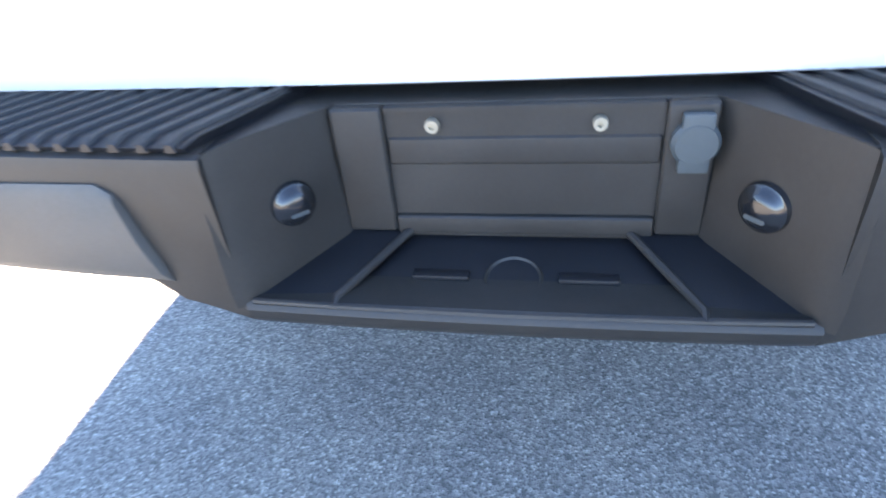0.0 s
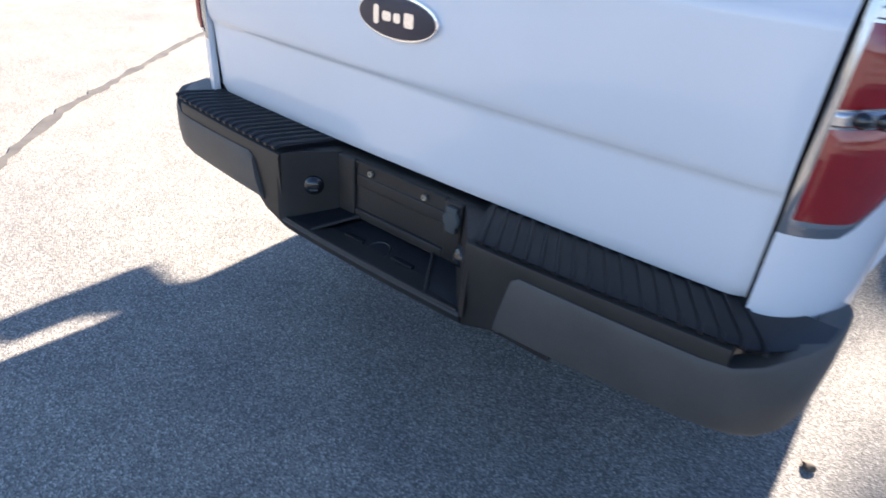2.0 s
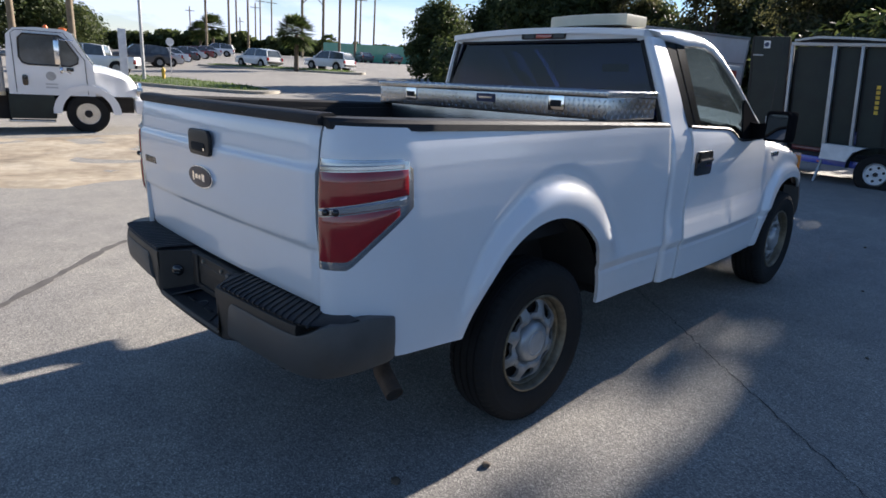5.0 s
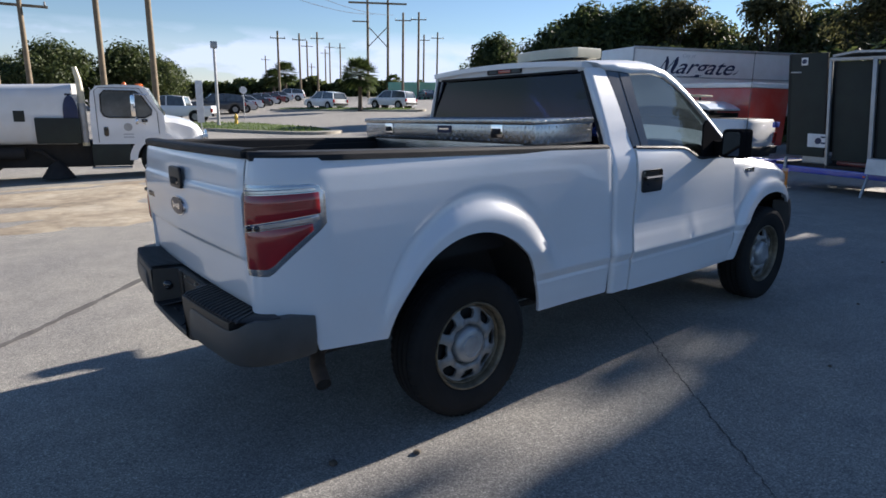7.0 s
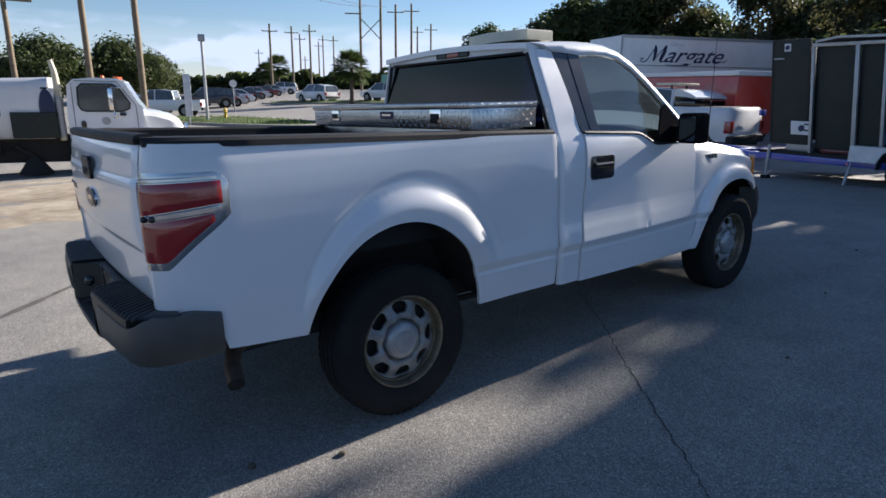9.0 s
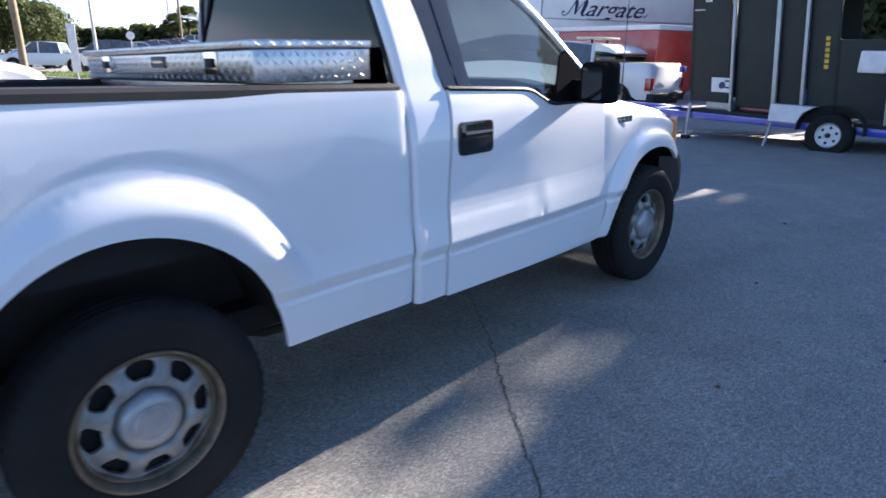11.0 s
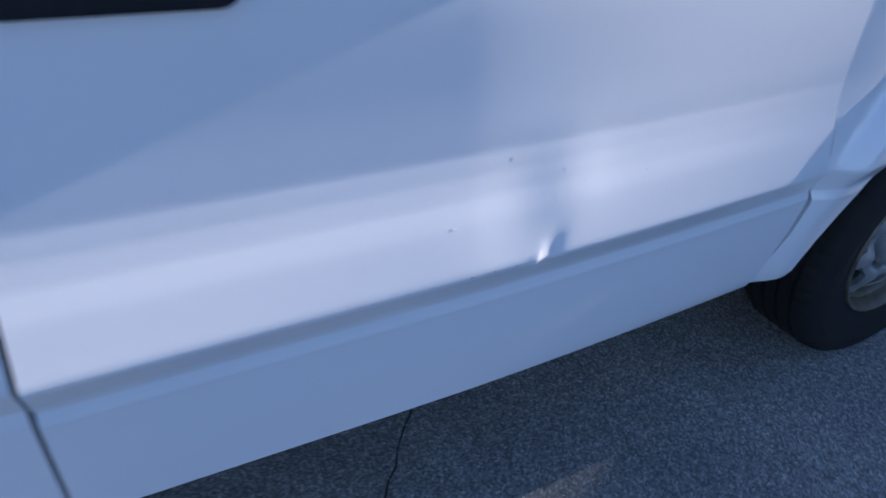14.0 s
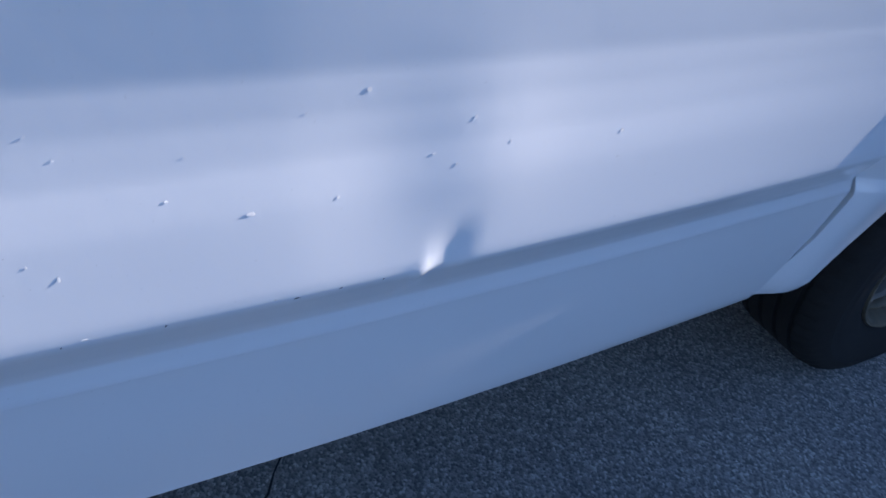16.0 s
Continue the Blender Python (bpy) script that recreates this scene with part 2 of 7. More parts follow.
def asphalt_material():
    m, n, l, b = shader("worn_asphalt", 0.88)
    v = coords(n, l)
    vor = n.new("ShaderNodeTexVoronoi")
    vor.inputs["Scale"].default_value = 195.0
    l.new(v, vor.inputs["Vector"])
    stones = n.new("ShaderNodeSeparateColor")
    l.new(vor.outputs["Color"], stones.inputs[0])
    grit = ramp(n, l, stones.outputs[0], [(0.0, (0.15, 0.145, 0.138)), (0.5, (0.28, 0.268, 0.245)), (0.85, (0.39, 0.372, 0.333)), (1.0, (0.6, 0.57, 0.51))])
    wide, mid = noise_at(n, l, v, 0.35, 5), noise_at(n, l, v, 3.2, 6)
    stain = ramp(n, l, wide, [(0.3, (0.8, 0.8, 0.82)), (0.6, (1.0, 0.99, 0.96))])
    patch = ramp(n, l, mid, [(0.3, (0.82, 0.82, 0.83)), (0.68, (1.06, 1.05, 1.03))])
    c = mix(n, l, 1.0, mix(n, l, 1.0, grit, stain, "MULTIPLY"), patch, "MULTIPLY")
    l.new(c, b.inputs["Base Color"])
    fine = noise_at(n, l, v, 240, 2)
    h = mix(n, l, 0.5, vor.outputs["Distance"], fine)
    bump(n, l, b, h, 0.7, 0.005)
    return m


def soil_material():
    m, n, l, b = shader("sandy_broken_ground", 0.95)
    v = coords(n, l)
    a, c, d = noise_at(n, l, v, 0.7, 7, 0.65), noise_at(n, l, v, 5, 5), noise_at(n, l, v, 60, 3)
    col = ramp(n, l, a, [(0.3, (0.2, 0.155, 0.11)), (0.5, (0.42, 0.35, 0.25)), (0.7, (0.56, 0.49, 0.37))])
    col = mix(n, l, 0.6, col, ramp(n, l, c, [(0.3, (0.55, 0.52, 0.5)), (0.7, (1.1, 1.1, 1.1))]), "MULTIPLY")
    l.new(col, b.inputs["Base Color"])
    bump(n, l, b, mix(n, l, 0.4, c, d), 0.9, 0.03)
    return m


M["asphalt"] = asphalt_material()
M["soil"] = soil_material()
M["turf"] = plain("turf", (0.1, 0.14, 0.035), 0.95, vary=0.4, scale=3, relief=0.02, relief_scale=60)
M["crack"] = plain("open_crack", (0.025, 0.024, 0.023), 0.95)
M["seam"] = plain("old_tar_seam", (0.12, 0.11, 0.1), 0.9, vary=0.3)

# ---- building helpers ----
def finish(bm, sharp=0.6):
    bm.normal_update()
    for f in bm.faces:
        f.smooth = True
    for e in bm.edges:
        if len(e.link_faces) == 2 and e.calc_face_angle(0) > sharp:
            e.smooth = False


def part(name, bm, material, parent=None, label="", sharp=0.6):
    """Link a bmesh as one mesh object under a thing or a part."""
    finish(bm, sharp)
    me = bpy.data.meshes.new(name)
    bm.to_mesh(me)
    bm.free()
    me.materials.append(M[material])
    ob = new(name, me)
    ob.parent = parent
    return tagged(ob, label) if label else ob


def thing(name, m, label, category, group="", kind=""):
    ob = new(name)
    ob.empty_display_size = 0.1
    ob.matrix_world = m
    return tagged(ob, label, category, group, kind)


def share(ob, m, parent, name=None):
    """Another object on the same mesh."""
    o = new(name or ob.name.split(".")[0], ob.data)
    o.parent = parent
    o.matrix_basis = m
    return o


def box(x0, x1, y0, y1, z0, z1, bevel=0.0, seg=2, bm=None):
    own = bmesh.new()
    bmesh.ops.create_cube(own, size=1.0)
    for v in own.verts:
        v.co = Vector(((x0 + x1) / 2 + v.co.x * (x1 - x0), (y0 + y1) / 2 + v.co.y * (y1 - y0), (z0 + z1) / 2 + v.co.z * (z1 - z0)))
    if bevel:
        bmesh.ops.bevel(own, geom=own.edges[:], offset=bevel, segments=seg, affect="EDGES", profile=0.6)
    return merge(own, bm)


def merge(own, bm):
    if bm is None:
        return own
    me = bpy.data.meshes.new("joined")
    own.to_mesh(me)
    own.free()
    bm.from_mesh(me)
    bpy.data.meshes.remove(me)
    return bm


def hull(sections, bm=None, closed=True, caps=True):
    """A skin over rings of points, all with the same count."""
    bm = bm or bmesh.new()
    rings = [[bm.verts.new(p) for p in ring] for ring in sections]
    k = len(rings[0])
    for a, b in zip(rings, rings[1:]):
        for i in range(k if closed else k - 1):
            j = (i + 1) % k
            try:
                bm.faces.new((a[i], a[j], b[j], b[i]))
            except ValueError:
                pass
    if caps and closed:
        bm.faces.new(list(reversed(rings[0])))
        bm.faces.new(rings[-1])
    bmesh.ops.recalc_face_normals(bm, faces=bm.faces[:])
    return bm


def tube(points, radius, seg=10, bm=None, caps=True):
    """A round bar along points; radius is one number or one for each point."""
    pts = [Vector(p) for p in points]
    radii = radius if isinstance(radius, (list, tuple)) else [radius] * len(pts)
    rings = []
    for i, p in enumerate(pts):
        d = (pts[min(i + 1, len(pts) - 1)] - pts[max(i - 1, 0)]).normalized()
        side = d.cross(Vector((0, 0, 1)) if abs(d.z) < 0.9 else Vector((1, 0, 0))).normalized()
        up = side.cross(d)
        rings.append([p + (side * math.cos(a) + up * math.sin(a)) * radii[i] for a in (2 * math.pi * k / seg for k in range(seg))])
    return hull(rings, bm, True, caps)


def lathe(profile, seg=48, axis="X", bm=None, close=False):
    """Turn a list of (radius, along) about an axis through the origin."""
    bm = bm or bmesh.new()
    rings = []
    for r, a in profile:
        ring = []
        for k in range(seg):
            t = 2 * math.pi * k / seg
            c, s = r * math.cos(t), r * math.sin(t)
            ring.append(bm.verts.new({"X": (a, c, s), "Y": (c, a, s), "Z": (c, s, a)}[axis]))
        rings.append(ring)
    loops = list(zip(rings, rings[1:])) + ([(rings[-1], rings[0])] if close else [])
    for a, b in loops:
        for i in range(seg):
            j = (i + 1) % seg
            bm.faces.new((a[i], a[j], b[j], b[i]))
    if not close:
        for ring in (rings[0], rings[-1]):
            bm.faces.new(ring)
    bmesh.ops.remove_doubles(bm, verts=bm.verts[:], dist=1e-5)
    bmesh.ops.recalc_face_normals(bm, faces=bm.faces[:])
    return bm


def plate(outline, depth, to_world, bevel=0.0, bm=None):
    """A flat plate from a 2D outline, thickened; to_world maps (a, b, height) to a point."""
    own = bmesh.new()
    lo = [own.verts.new((a, b, 0)) for a, b in outline]
    f = own.faces.new(lo)
    hi = bmesh.ops.extrude_face_region(own, geom=[f])
    top = [v for v in hi["geom"] if isinstance(v, bmesh.types.BMVert)]
    for v in top:
        v.co.z = depth
    bmesh.ops.recalc_face_normals(own, faces=own.faces[:])
    if bevel:
        edges = [e for e in own.edges if all(v.co.z > depth * 0.5 for v in e.verts)]
        bmesh.ops.bevel(own, geom=edges, offset=bevel, segments=2, affect="EDGES", profile=0.6)
    for v in own.verts:
        v.co = Vector(to_world(*v.co))
    bmesh.ops.recalc_face_normals(own, faces=own.faces[:])
    return merge(own, bm)


def rounded(w, h, r, seg=5):
    pts = []
    for cx, cy, a0 in ((w / 2 - r, h / 2 - r, 0), (-w / 2 + r, h / 2 - r, 90), (-w / 2 + r, -h / 2 + r, 180), (w / 2 - r, -h / 2 + r, 270)):
        for k in range(seg + 1):
            a = radians(a0 + 90 * k / seg)
            pts.append((cx + r * math.cos(a), cy + r * math.sin(a)))
    return pts


def table(rows):
    """A smooth-ish function through (at, value) rows."""
    xs, ys = [r[0] for r in rows], [r[1] for r in rows]
    return lambda v: float(np.interp(v, xs, ys))


def smooth(a, b, v):
    t = min(1.0, max(0.0, (v - a) / (b - a)))
    return t * t * (3 - 2 * t)


def steps(a, b, d):
    n = max(1, round((b - a) / d))
    return [a + (b - a) * i / n for i in range(n + 1)]


def skin(us, zs, place, low, high, rim=0.018, inward=None):
    """A panel over columns us and heights zs, cut to low(u) .. high(u), its edges turned in by rim."""
    bm = bmesh.new()
    cols = []
    for u in us:
        lo, hi = low(u), high(u)
        cols.append([bm.verts.new(place(u, min(hi, max(lo, z)))) for z in zs])
    for a, b in zip(cols, cols[1:]):
        for i in range(len(zs) - 1):
            bm.faces.new((a[i], b[i], b[i + 1], a[i + 1]))
    bmesh.ops.remove_doubles(bm, verts=bm.verts[:], dist=2e-4)
    bmesh.ops.dissolve_degenerate(bm, dist=1e-5, edges=bm.edges[:])
    bm.normal_update()
    if rim:
        edge = [e for e in bm.edges if len(e.link_faces) == 1]
        far = {}
        for e in edge:
            for v in e.verts:
                if v not in far:
                    d = Vector(inward) if inward else -v.normal
                    far[v] = v.co + d * rim
        made = {v: bm.verts.new(p) for v, p in far.items()}
        for e in edge:
            f = e.link_faces[0]
            a, b = e.verts
            for loop in f.loops:
                if loop.vert is b and loop.link_loop_next.vert is a:
                    a, b = b, a
                    break
            bm.faces.new((b, a, made[a], made[b]))
            e.smooth = False
    return bm

# ---- pickup truck, in its own frame: y ahead, x to its right, z up from the ground under its wheels ----
MIRROR = Matrix.Diagonal((-1, 1, 1, 1))
truck = thing("pickup_truck", TILT, "white regular-cab pickup truck with black bumper, parked on asphalt", "pickup truck")
REAR, FRONT = (1.283, 0.392), (4.487, 0.385)


def both(ob):
    share(ob, MIRROR, ob.parent)
    return ob


def flare(y, z, cy, cz, a, b, oy, oa, ob_, height, low=0.25):
    """How far a wheel arch's lip and blister stand out of the side."""
    inner = math.hypot((y - cy) / a, (z - cz) / b)
    outer = math.hypot((y - oy) / oa, (z - cz) / ob_)
    if outer >= 1:
        return 0.0
    e = max(0.0, inner - 1) / (max(0.0, inner - 1) + 1 - outer)
    if e < 0.34:
        h = 1.0
    elif e < 0.76:
        h = math.cos((e - 0.34) / 0.42 * math.pi / 2)
    else:
        h = -0.08 * smooth(0.76, 0.94, e) * (1 - smooth(0.94, 1.0, e))
    return height * h * (low + (1 - low) * smooth(0.52, 0.86, z))


ARCH = dict(cy=1.268, cz=0.45, a=0.508, b=0.556)
FARCH = dict(cy=4.48, cz=0.42, a=0.52, b=0.485)


def arch_edge(y, cy, cz, a, b):
    t = (y - cy) / a
    return cz + b * math.sqrt(1 - t * t) if abs(t) < 1 else -1.0


bed_profile = table([(0.45, -0.02), (0.55, -0.008), (0.6, -0.004), (0.632, -0.001), (0.638, 0.0), (0.656, -0.005), (0.66, -0.0048), (0.698, 0.0108), (0.705, 0.013), (0.710, 0.0128), (0.8, 0.003), (0.9, 0.0), (1.1, 0.0), (1.2, -0.003),
                     (1.28, -0.008), (1.34, -0.014), (1.4, -0.025), (1.45, -0.038)])
bed_plain = table([(0.45, -0.03), (0.6, -0.012), (0.8, 0.0), (1.1, 0.0), (1.2, -0.003), (1.28, -0.008), (1.34, -0.014), (1.4, -0.025), (1.45, -0.038)])


def bed_place(u, z):
    """u below 0 runs round the rear corner, above it is metres ahead of the corner's end."""
    if u < 0:
        a = (1 + u) * math.pi / 2
        base, n = Vector((0.822 + 0.15 * math.sin(a), 0.5 - 0.305 * math.cos(a), z)), Vector((math.sin(a) * 0.9, -math.cos(a), 0)).normalized()
        y = base.y
    else:
        y = 0.5 + u
        base, n = Vector((0.972, y, z)), Vector((1, 0, 0))
    k = smooth(1.62, 1.82, y)
    d = bed_profile(z) * k + bed_plain(z) * (1 - k)
    d += flare(y, z, oy=1.35, oa=0.66, ob_=0.778, height=0.045 * (1 - smooth(1.4, 1.6, y) * (1 - smooth(0.62, 0.86, z))), low=0.0, **ARCH)
    d += 0.012 * smooth(2.0, 2.36, y) * (1 - smooth(1.1, 1.35, z))
    d -= 0.01 * smooth(2.35, 2.375, y) ** 2
    return base + n * d


def bed_low(u):
    y = bed_place(u, 1.0).y
    if y < 0.405:
        return 0.70
    if y > 1.277:
        return max(0.476, arch_edge(y, **ARCH))
    return max(0.597 - (y - 0.41) * 0.09, arch_edge(y, **ARCH))


def bed_high(u):
    return 1.43 - 0.031 * bed_place(u, 1.0).y


us = sorted(set([-1 + i / 18 for i in range(18)] + [round(v, 4) for v in steps(0, 1.875, 0.025)] + [round(v, 4) for v in steps(0.3, 1.42, 0.0125)] + [0.768 + 0.508 * math.cos(radians(d)) for d in range(2, 180, 3)] + [0.2595, 1.2762]))
zs = sorted(set([round(v, 4) for v in steps(0.46, 1.44, 0.0125)] + [0.632, 0.638, 0.656, 0.66, 0.698, 0.705, 0.710]))
bed_side = both(part("bed_side", skin(us, zs, bed_place, bed_low, bed_high, 0.02), "white", truck, "white bed side with flared wheel arch"))

# inside of the bed
bm = box(-0.80, 0.80, 0.24, 2.36, 0.845, 0.87)
for s in (-1, 1):
    box(min(s * 0.80, s * 0.83), max(s * 0.80, s * 0.83), 0.24, 2.36, 0.86, 1.37, bm=bm)
    box(min(s * 0.52, s * 0.80), max(s * 0.52, s * 0.80), 0.92, 1.66, 0.86, 1.08, 0.05, bm=bm)
box(-0.83, 0.83, 2.34, 2.365, 0.8, 1.36, bm=bm)
part("bed_liner", bm, "plastic", truck, "black bed liner")
bm = box(-0.70, 0.70, 0.55, 3.95, 0.46, 0.56)
for s in (-1, 1):
    box(min(s * 0.7, s * 0.93), max(s * 0.7, s * 0.93), 1.86, 3.9, 0.49, 0.58, bm=bm)
    box(min(s * 0.7, s * 0.93), max(s * 0.7, s * 0.93), 0.42, 0.74, 0.62, 0.66, bm=bm)
box(-0.45, 0.45, 0.25, 4.9, 0.40, 0.62, bm=bm)
box(-0.8, 0.8, 0.24, 0.6, 0.62, 0.84, bm=bm)
part("underbody", bm, "under", truck, "dark dirty chassis frame")
for s in (0, 1):
    for (cy, cz), a in ((REAR, 0.50), (FRONT, 0.51)):
        prof = [(a + 0.05, -0.22), (a + 0.05, 0.0)]
        w = bmesh.new()
        for i in range(25):
            t = radians(12 + 156 * i / 24)
            for x in (0.58, 0.93 if cy < 3 else 0.87):
                w.verts.new((x, cy + (a + 0.045) * math.cos(t), cz + 0.04 + (a + 0.075) * math.sin(t)))
        w.verts.ensure_lookup_table()
        for i in range(24):
            w.faces.new([w.verts[k] for k in (2 * i, 2 * i + 1, 2 * i + 3, 2 * i + 2)])
        rim = [w.verts[2 * i] for i in range(25)]
        w.faces.new(rim)
        if s:
            for v in w.verts:
                v.co.x *= -1
        part("wheel_well", w, "under", truck)


# rail caps
def cap_strip(y0, y1):
    rings = []
    for y in steps(y0, y1, 0.1):
        b = bed_place(y - 0.5, 1.40).x if y > 0.5 else 0.93 - max(0, 0.42 - y) ** 2 * 2.2
        t = 1.43 - 0.031 * y
        rings.append([(b + 0.006, y, t - 0.012), (b + 0.004, y, t + 0.012), (b - 0.012, y, t + 0.024), (b - 0.10, y, t + 0.027), (b - 0.115, y, t + 0.015), (b - 0.115, y, t - 0.05), (b - 0.10, y, t - 0.05), (b - 0.02, y, t - 0.012)])
    return hull(rings)


both(part("bed_rail_cap", cap_strip(0.225, 2.365), "plastic", truck, "black plastic bed rail cap"))

# ---- tailgate ----
gate_profile = table([(0.785, 0.2), (0.8, 0.188), (0.9, 0.182), (0.985, 0.178), (1.0, 0.176), (1.012, 0.168), (1.03, 0.163), (1.1, 0.157), (1.18, 0.156), (1.262, 0.158), (1.275, 0.160), (1.288, 0.168), (1.30, 0.171),
                      (1.36, 0.176), (1.41, 0.186), (1.43, 0.2)])


def gate_place(u, z):
    edge = smooth(0.79, 0.815, abs(u))
    return Vector((u, gate_profile(z) + 0.022 * (u / 0.815) ** 2 + 0.012 * edge * edge, z))


tailgate = part("tailgate", skin(steps(-0.813, 0.813, 0.03), sorted(set([round(v, 4) for v in steps(0.79, 1.425, 0.018)] + [1.0, 1.012, 1.275, 1.288])), gate_place, lambda u: 0.79, lambda u: 1.425, 0.03), "white", truck, "white tailgate with two pressed creases")
part("inner_panel", box(-0.80, 0.80, 0.22, 0.245, 0.80, 1.415), "under", tailgate)
rings = [[(x, 0.188, 1.42), (x, 0.183, 1.435), (x, 0.187, 1.452), (x, 0.205, 1.459), (x, 0.245, 1.459), (x, 0.255, 1.45), (x, 0.255, 1.42)] for x in steps(-0.815, 0.815, 0.1)]
for r in rings:
    k = 0.02 * (r[0][0] / 0.815) ** 2
    r[:] = [(p[0], p[1] + k, p[2]) for p in r]
part("top_cap", hull(rings), "plastic", tailgate, "black plastic tailgate cap")
handle = part("latch_handle", plate(rounded(0.20, 0.105, 0.028), 0.016, lambda a, b, h: (a + 0.012, 0.158 - h, b + 1.292), 0.006), "handle_black", tailgate, "black plastic tailgate handle")
part("lock", lathe([(0.007, 0), (0.007, 0.004)], 14, "Y"), "chrome", handle).matrix_basis = Matrix.Translation((0.07, 0.138, 1.268))
part("finger_slot", plate(rounded(0.13, 0.035, 0.014), 0.003, lambda a, b, h: (a + 0.012, 0.1415 - h, b + 1.275), 0.001), "gap", handle)


def oval(w, h, n=40):
    return [(w / 2 * math.cos(2 * math.pi * k / n), h / 2 * math.sin(2 * math.pi * k / n)) for k in range(n)]


emblem = part("emblem", plate(oval(0.232, 0.096), 0.012, lambda a, b, h: (a, 0.158 - h, b + 1.148), 0.004), "chrome", tailgate, "chrome-rimmed dark blue oval emblem")
part("emblem_field", plate(oval(0.22, 0.085), 0.003, lambda a, b, h: (a, 0.146 - h, b + 1.148), 0.001), "blue_badge", emblem)
bm = bmesh.new()
for a, w, h in ((-0.055, 0.016, 0.04), (-0.024, 0.026, 0.02), (0.006, 0.02, 0.02), (0.04, 0.028, 0.03)):
    plate(rounded(w, h, 0.006, 3), 0.002, lambda p, q, k, a=a: (p + a, 0.1428 - k, q + 1.148), 0, bm)
part("emblem_script", bm, "chrome", emblem, "chrome script reduced to bars")


def bar_badge(place, parent, label, widths=(0.02, 0.008, 0.02, 0.02, 0.02), h=0.032, ink="badge"):
    bm, a = bmesh.new(), -sum(widths) / 2 - 0.004 * (len(widths) - 1) / 2
    for w in widths:
        plate(rounded(w, h, 0.004, 2), 0.005, lambda p, q, k, a=a, w=w: place(p + a + w / 2, q, k), 0.001, bm)
        a += w + 0.004
    return part("model_badge", bm, ink, parent, label)


bar_badge(lambda a, b, h: (a - 0.635, 0.172 - h, b + 1.146), tailgate, "small chrome model badge", (0.03, 0.014, 0.03, 0.03, 0.03))

# ---- tail lamps ----
def lamp_place(a, b, h):
    """a: 0 at the inner edge to 1 at the outer end, b: height, h: how proud."""
    p = bed_place(-1 + a * 0.94, b)
    q = bed_place(-1 + a * 0.94 + 0.01, b)
    t = (q - p).normalized()
    return p + Vector((t.y, -t.x, 0)) * h


def lamp_piece(outline, h0, h1, rows=24):
    """outline: functions low(a), high(a) over the range a0 .. a1."""
    a0, a1, low, high = outline
    cols = steps(a0, a1, 0.04)
    rings = []
    bm = bmesh.new()
    front = [[bm.verts.new(lamp_place(a, low(a) + (high(a) - low(a)) * k / 6, h1 if 0 < k < 6 and a not in (cols[0], cols[-1]) else h1 * 0.6 + h0 * 0.4)) for k in range(7)] for a in cols]
    back = [[bm.verts.new(lamp_place(a, low(a) + (high(a) - low(a)) * k / 6, h0)) for k in range(7)] for a in cols]
    n = len(cols)
    for i in range(n - 1):
        for k in range(6):
            bm.faces.new((front[i][k], front[i + 1][k], front[i + 1][k + 1], front[i][k + 1]))
        bm.faces.new((front[i][0], back[i][0], back[i + 1][0], front[i + 1][0]))
        bm.faces.new((front[i + 1][6], back[i + 1][6], back[i][6], front[i][6]))
    for k in range(6):
        bm.faces.new((front[0][k + 1], back[0][k + 1], back[0][k], front[0][k]))
        bm.faces.new((front[-1][k], back[-1][k], back[-1][k + 1], front[-1][k + 1]))
    bmesh.ops.recalc_face_normals(bm, faces=bm.faces[:])
    return bm


def slant(a):
    """The lamp's lower outer edge rises towards its end."""
    return float(np.interp(a, [0.0, 0.40, 0.47, 0.97, 1.03], [0.957, 0.958, 0.972, 1.135, 1.16]))


bez = part("tail_lamp", lamp_piece((0.0, 1.03, lambda a: slant(a) - 0.012, lambda a: 1.319 - 0.006 * a - 0.035 * smooth(0.9, 1.03, a) ** 2), -0.01, 0.008), "lamp_chrome", truck, "red and clear tail lamp with chrome surround")
gap_low = lambda a: 1.128 + 0.035 * a
gap_high = lambda a: 1.15 + 0.042 * a
for nm, seg, mt in (("upper_lens", (0.06, 0.965, lambda a: gap_high(a) + 0.004, lambda a: 1.276 + 0.004 * a), "red_lens"), ("clear_lens", (0.06, 0.945, gap_low, gap_high), "clear_lens"),
                    ("lower_lens", (0.06, 0.885, lambda a: slant(a) + 0.02, lambda a: max(gap_low(a) - 0.004, slant(a) + 0.022)), "red_lens"), ("top_lens", (0.07, 0.93, lambda a: 1.281 + 0.004 * a, lambda a: 1.298), "clear_lens")):
    part(nm, lamp_piece(seg, 0.004, 0.016), mt, bez)
part("lens_seal", lamp_piece((0.045, 0.985, lambda a: slant(a) + 0.01, lambda a: 1.306), 0.003, 0.0095), "clear_lens", bez)
for a in (0.2, 0.32):
    b = part("bulb", lathe([(0.002, 0.0), (0.011, 0.004), (0.013, 0.012), (0.007, 0.02), (0.001, 0.022)], 12, "Y"), "gloss_black", bez)
    b.matrix_basis = Matrix.Translation(lamp_place(a, 1.148, 0.012)) @ pose(0, 0, 0, 0, 0, 180)
left = share(bez, MIRROR, truck)
tagged(left, "red and clear tail lamp with chrome surround")
for c in list(bez.children):
    share(c, c.matrix_basis.copy(), left)

# ---- rear bumper ----
def bumper_y(x):
    """Plan of the bumper's rear face."""
    a = abs(x)
    return 0.038 + 0.045 * (a / 0.85) ** 2 + (0.0 if a < 0.8 else 0.9 * (a - 0.8) ** 2)


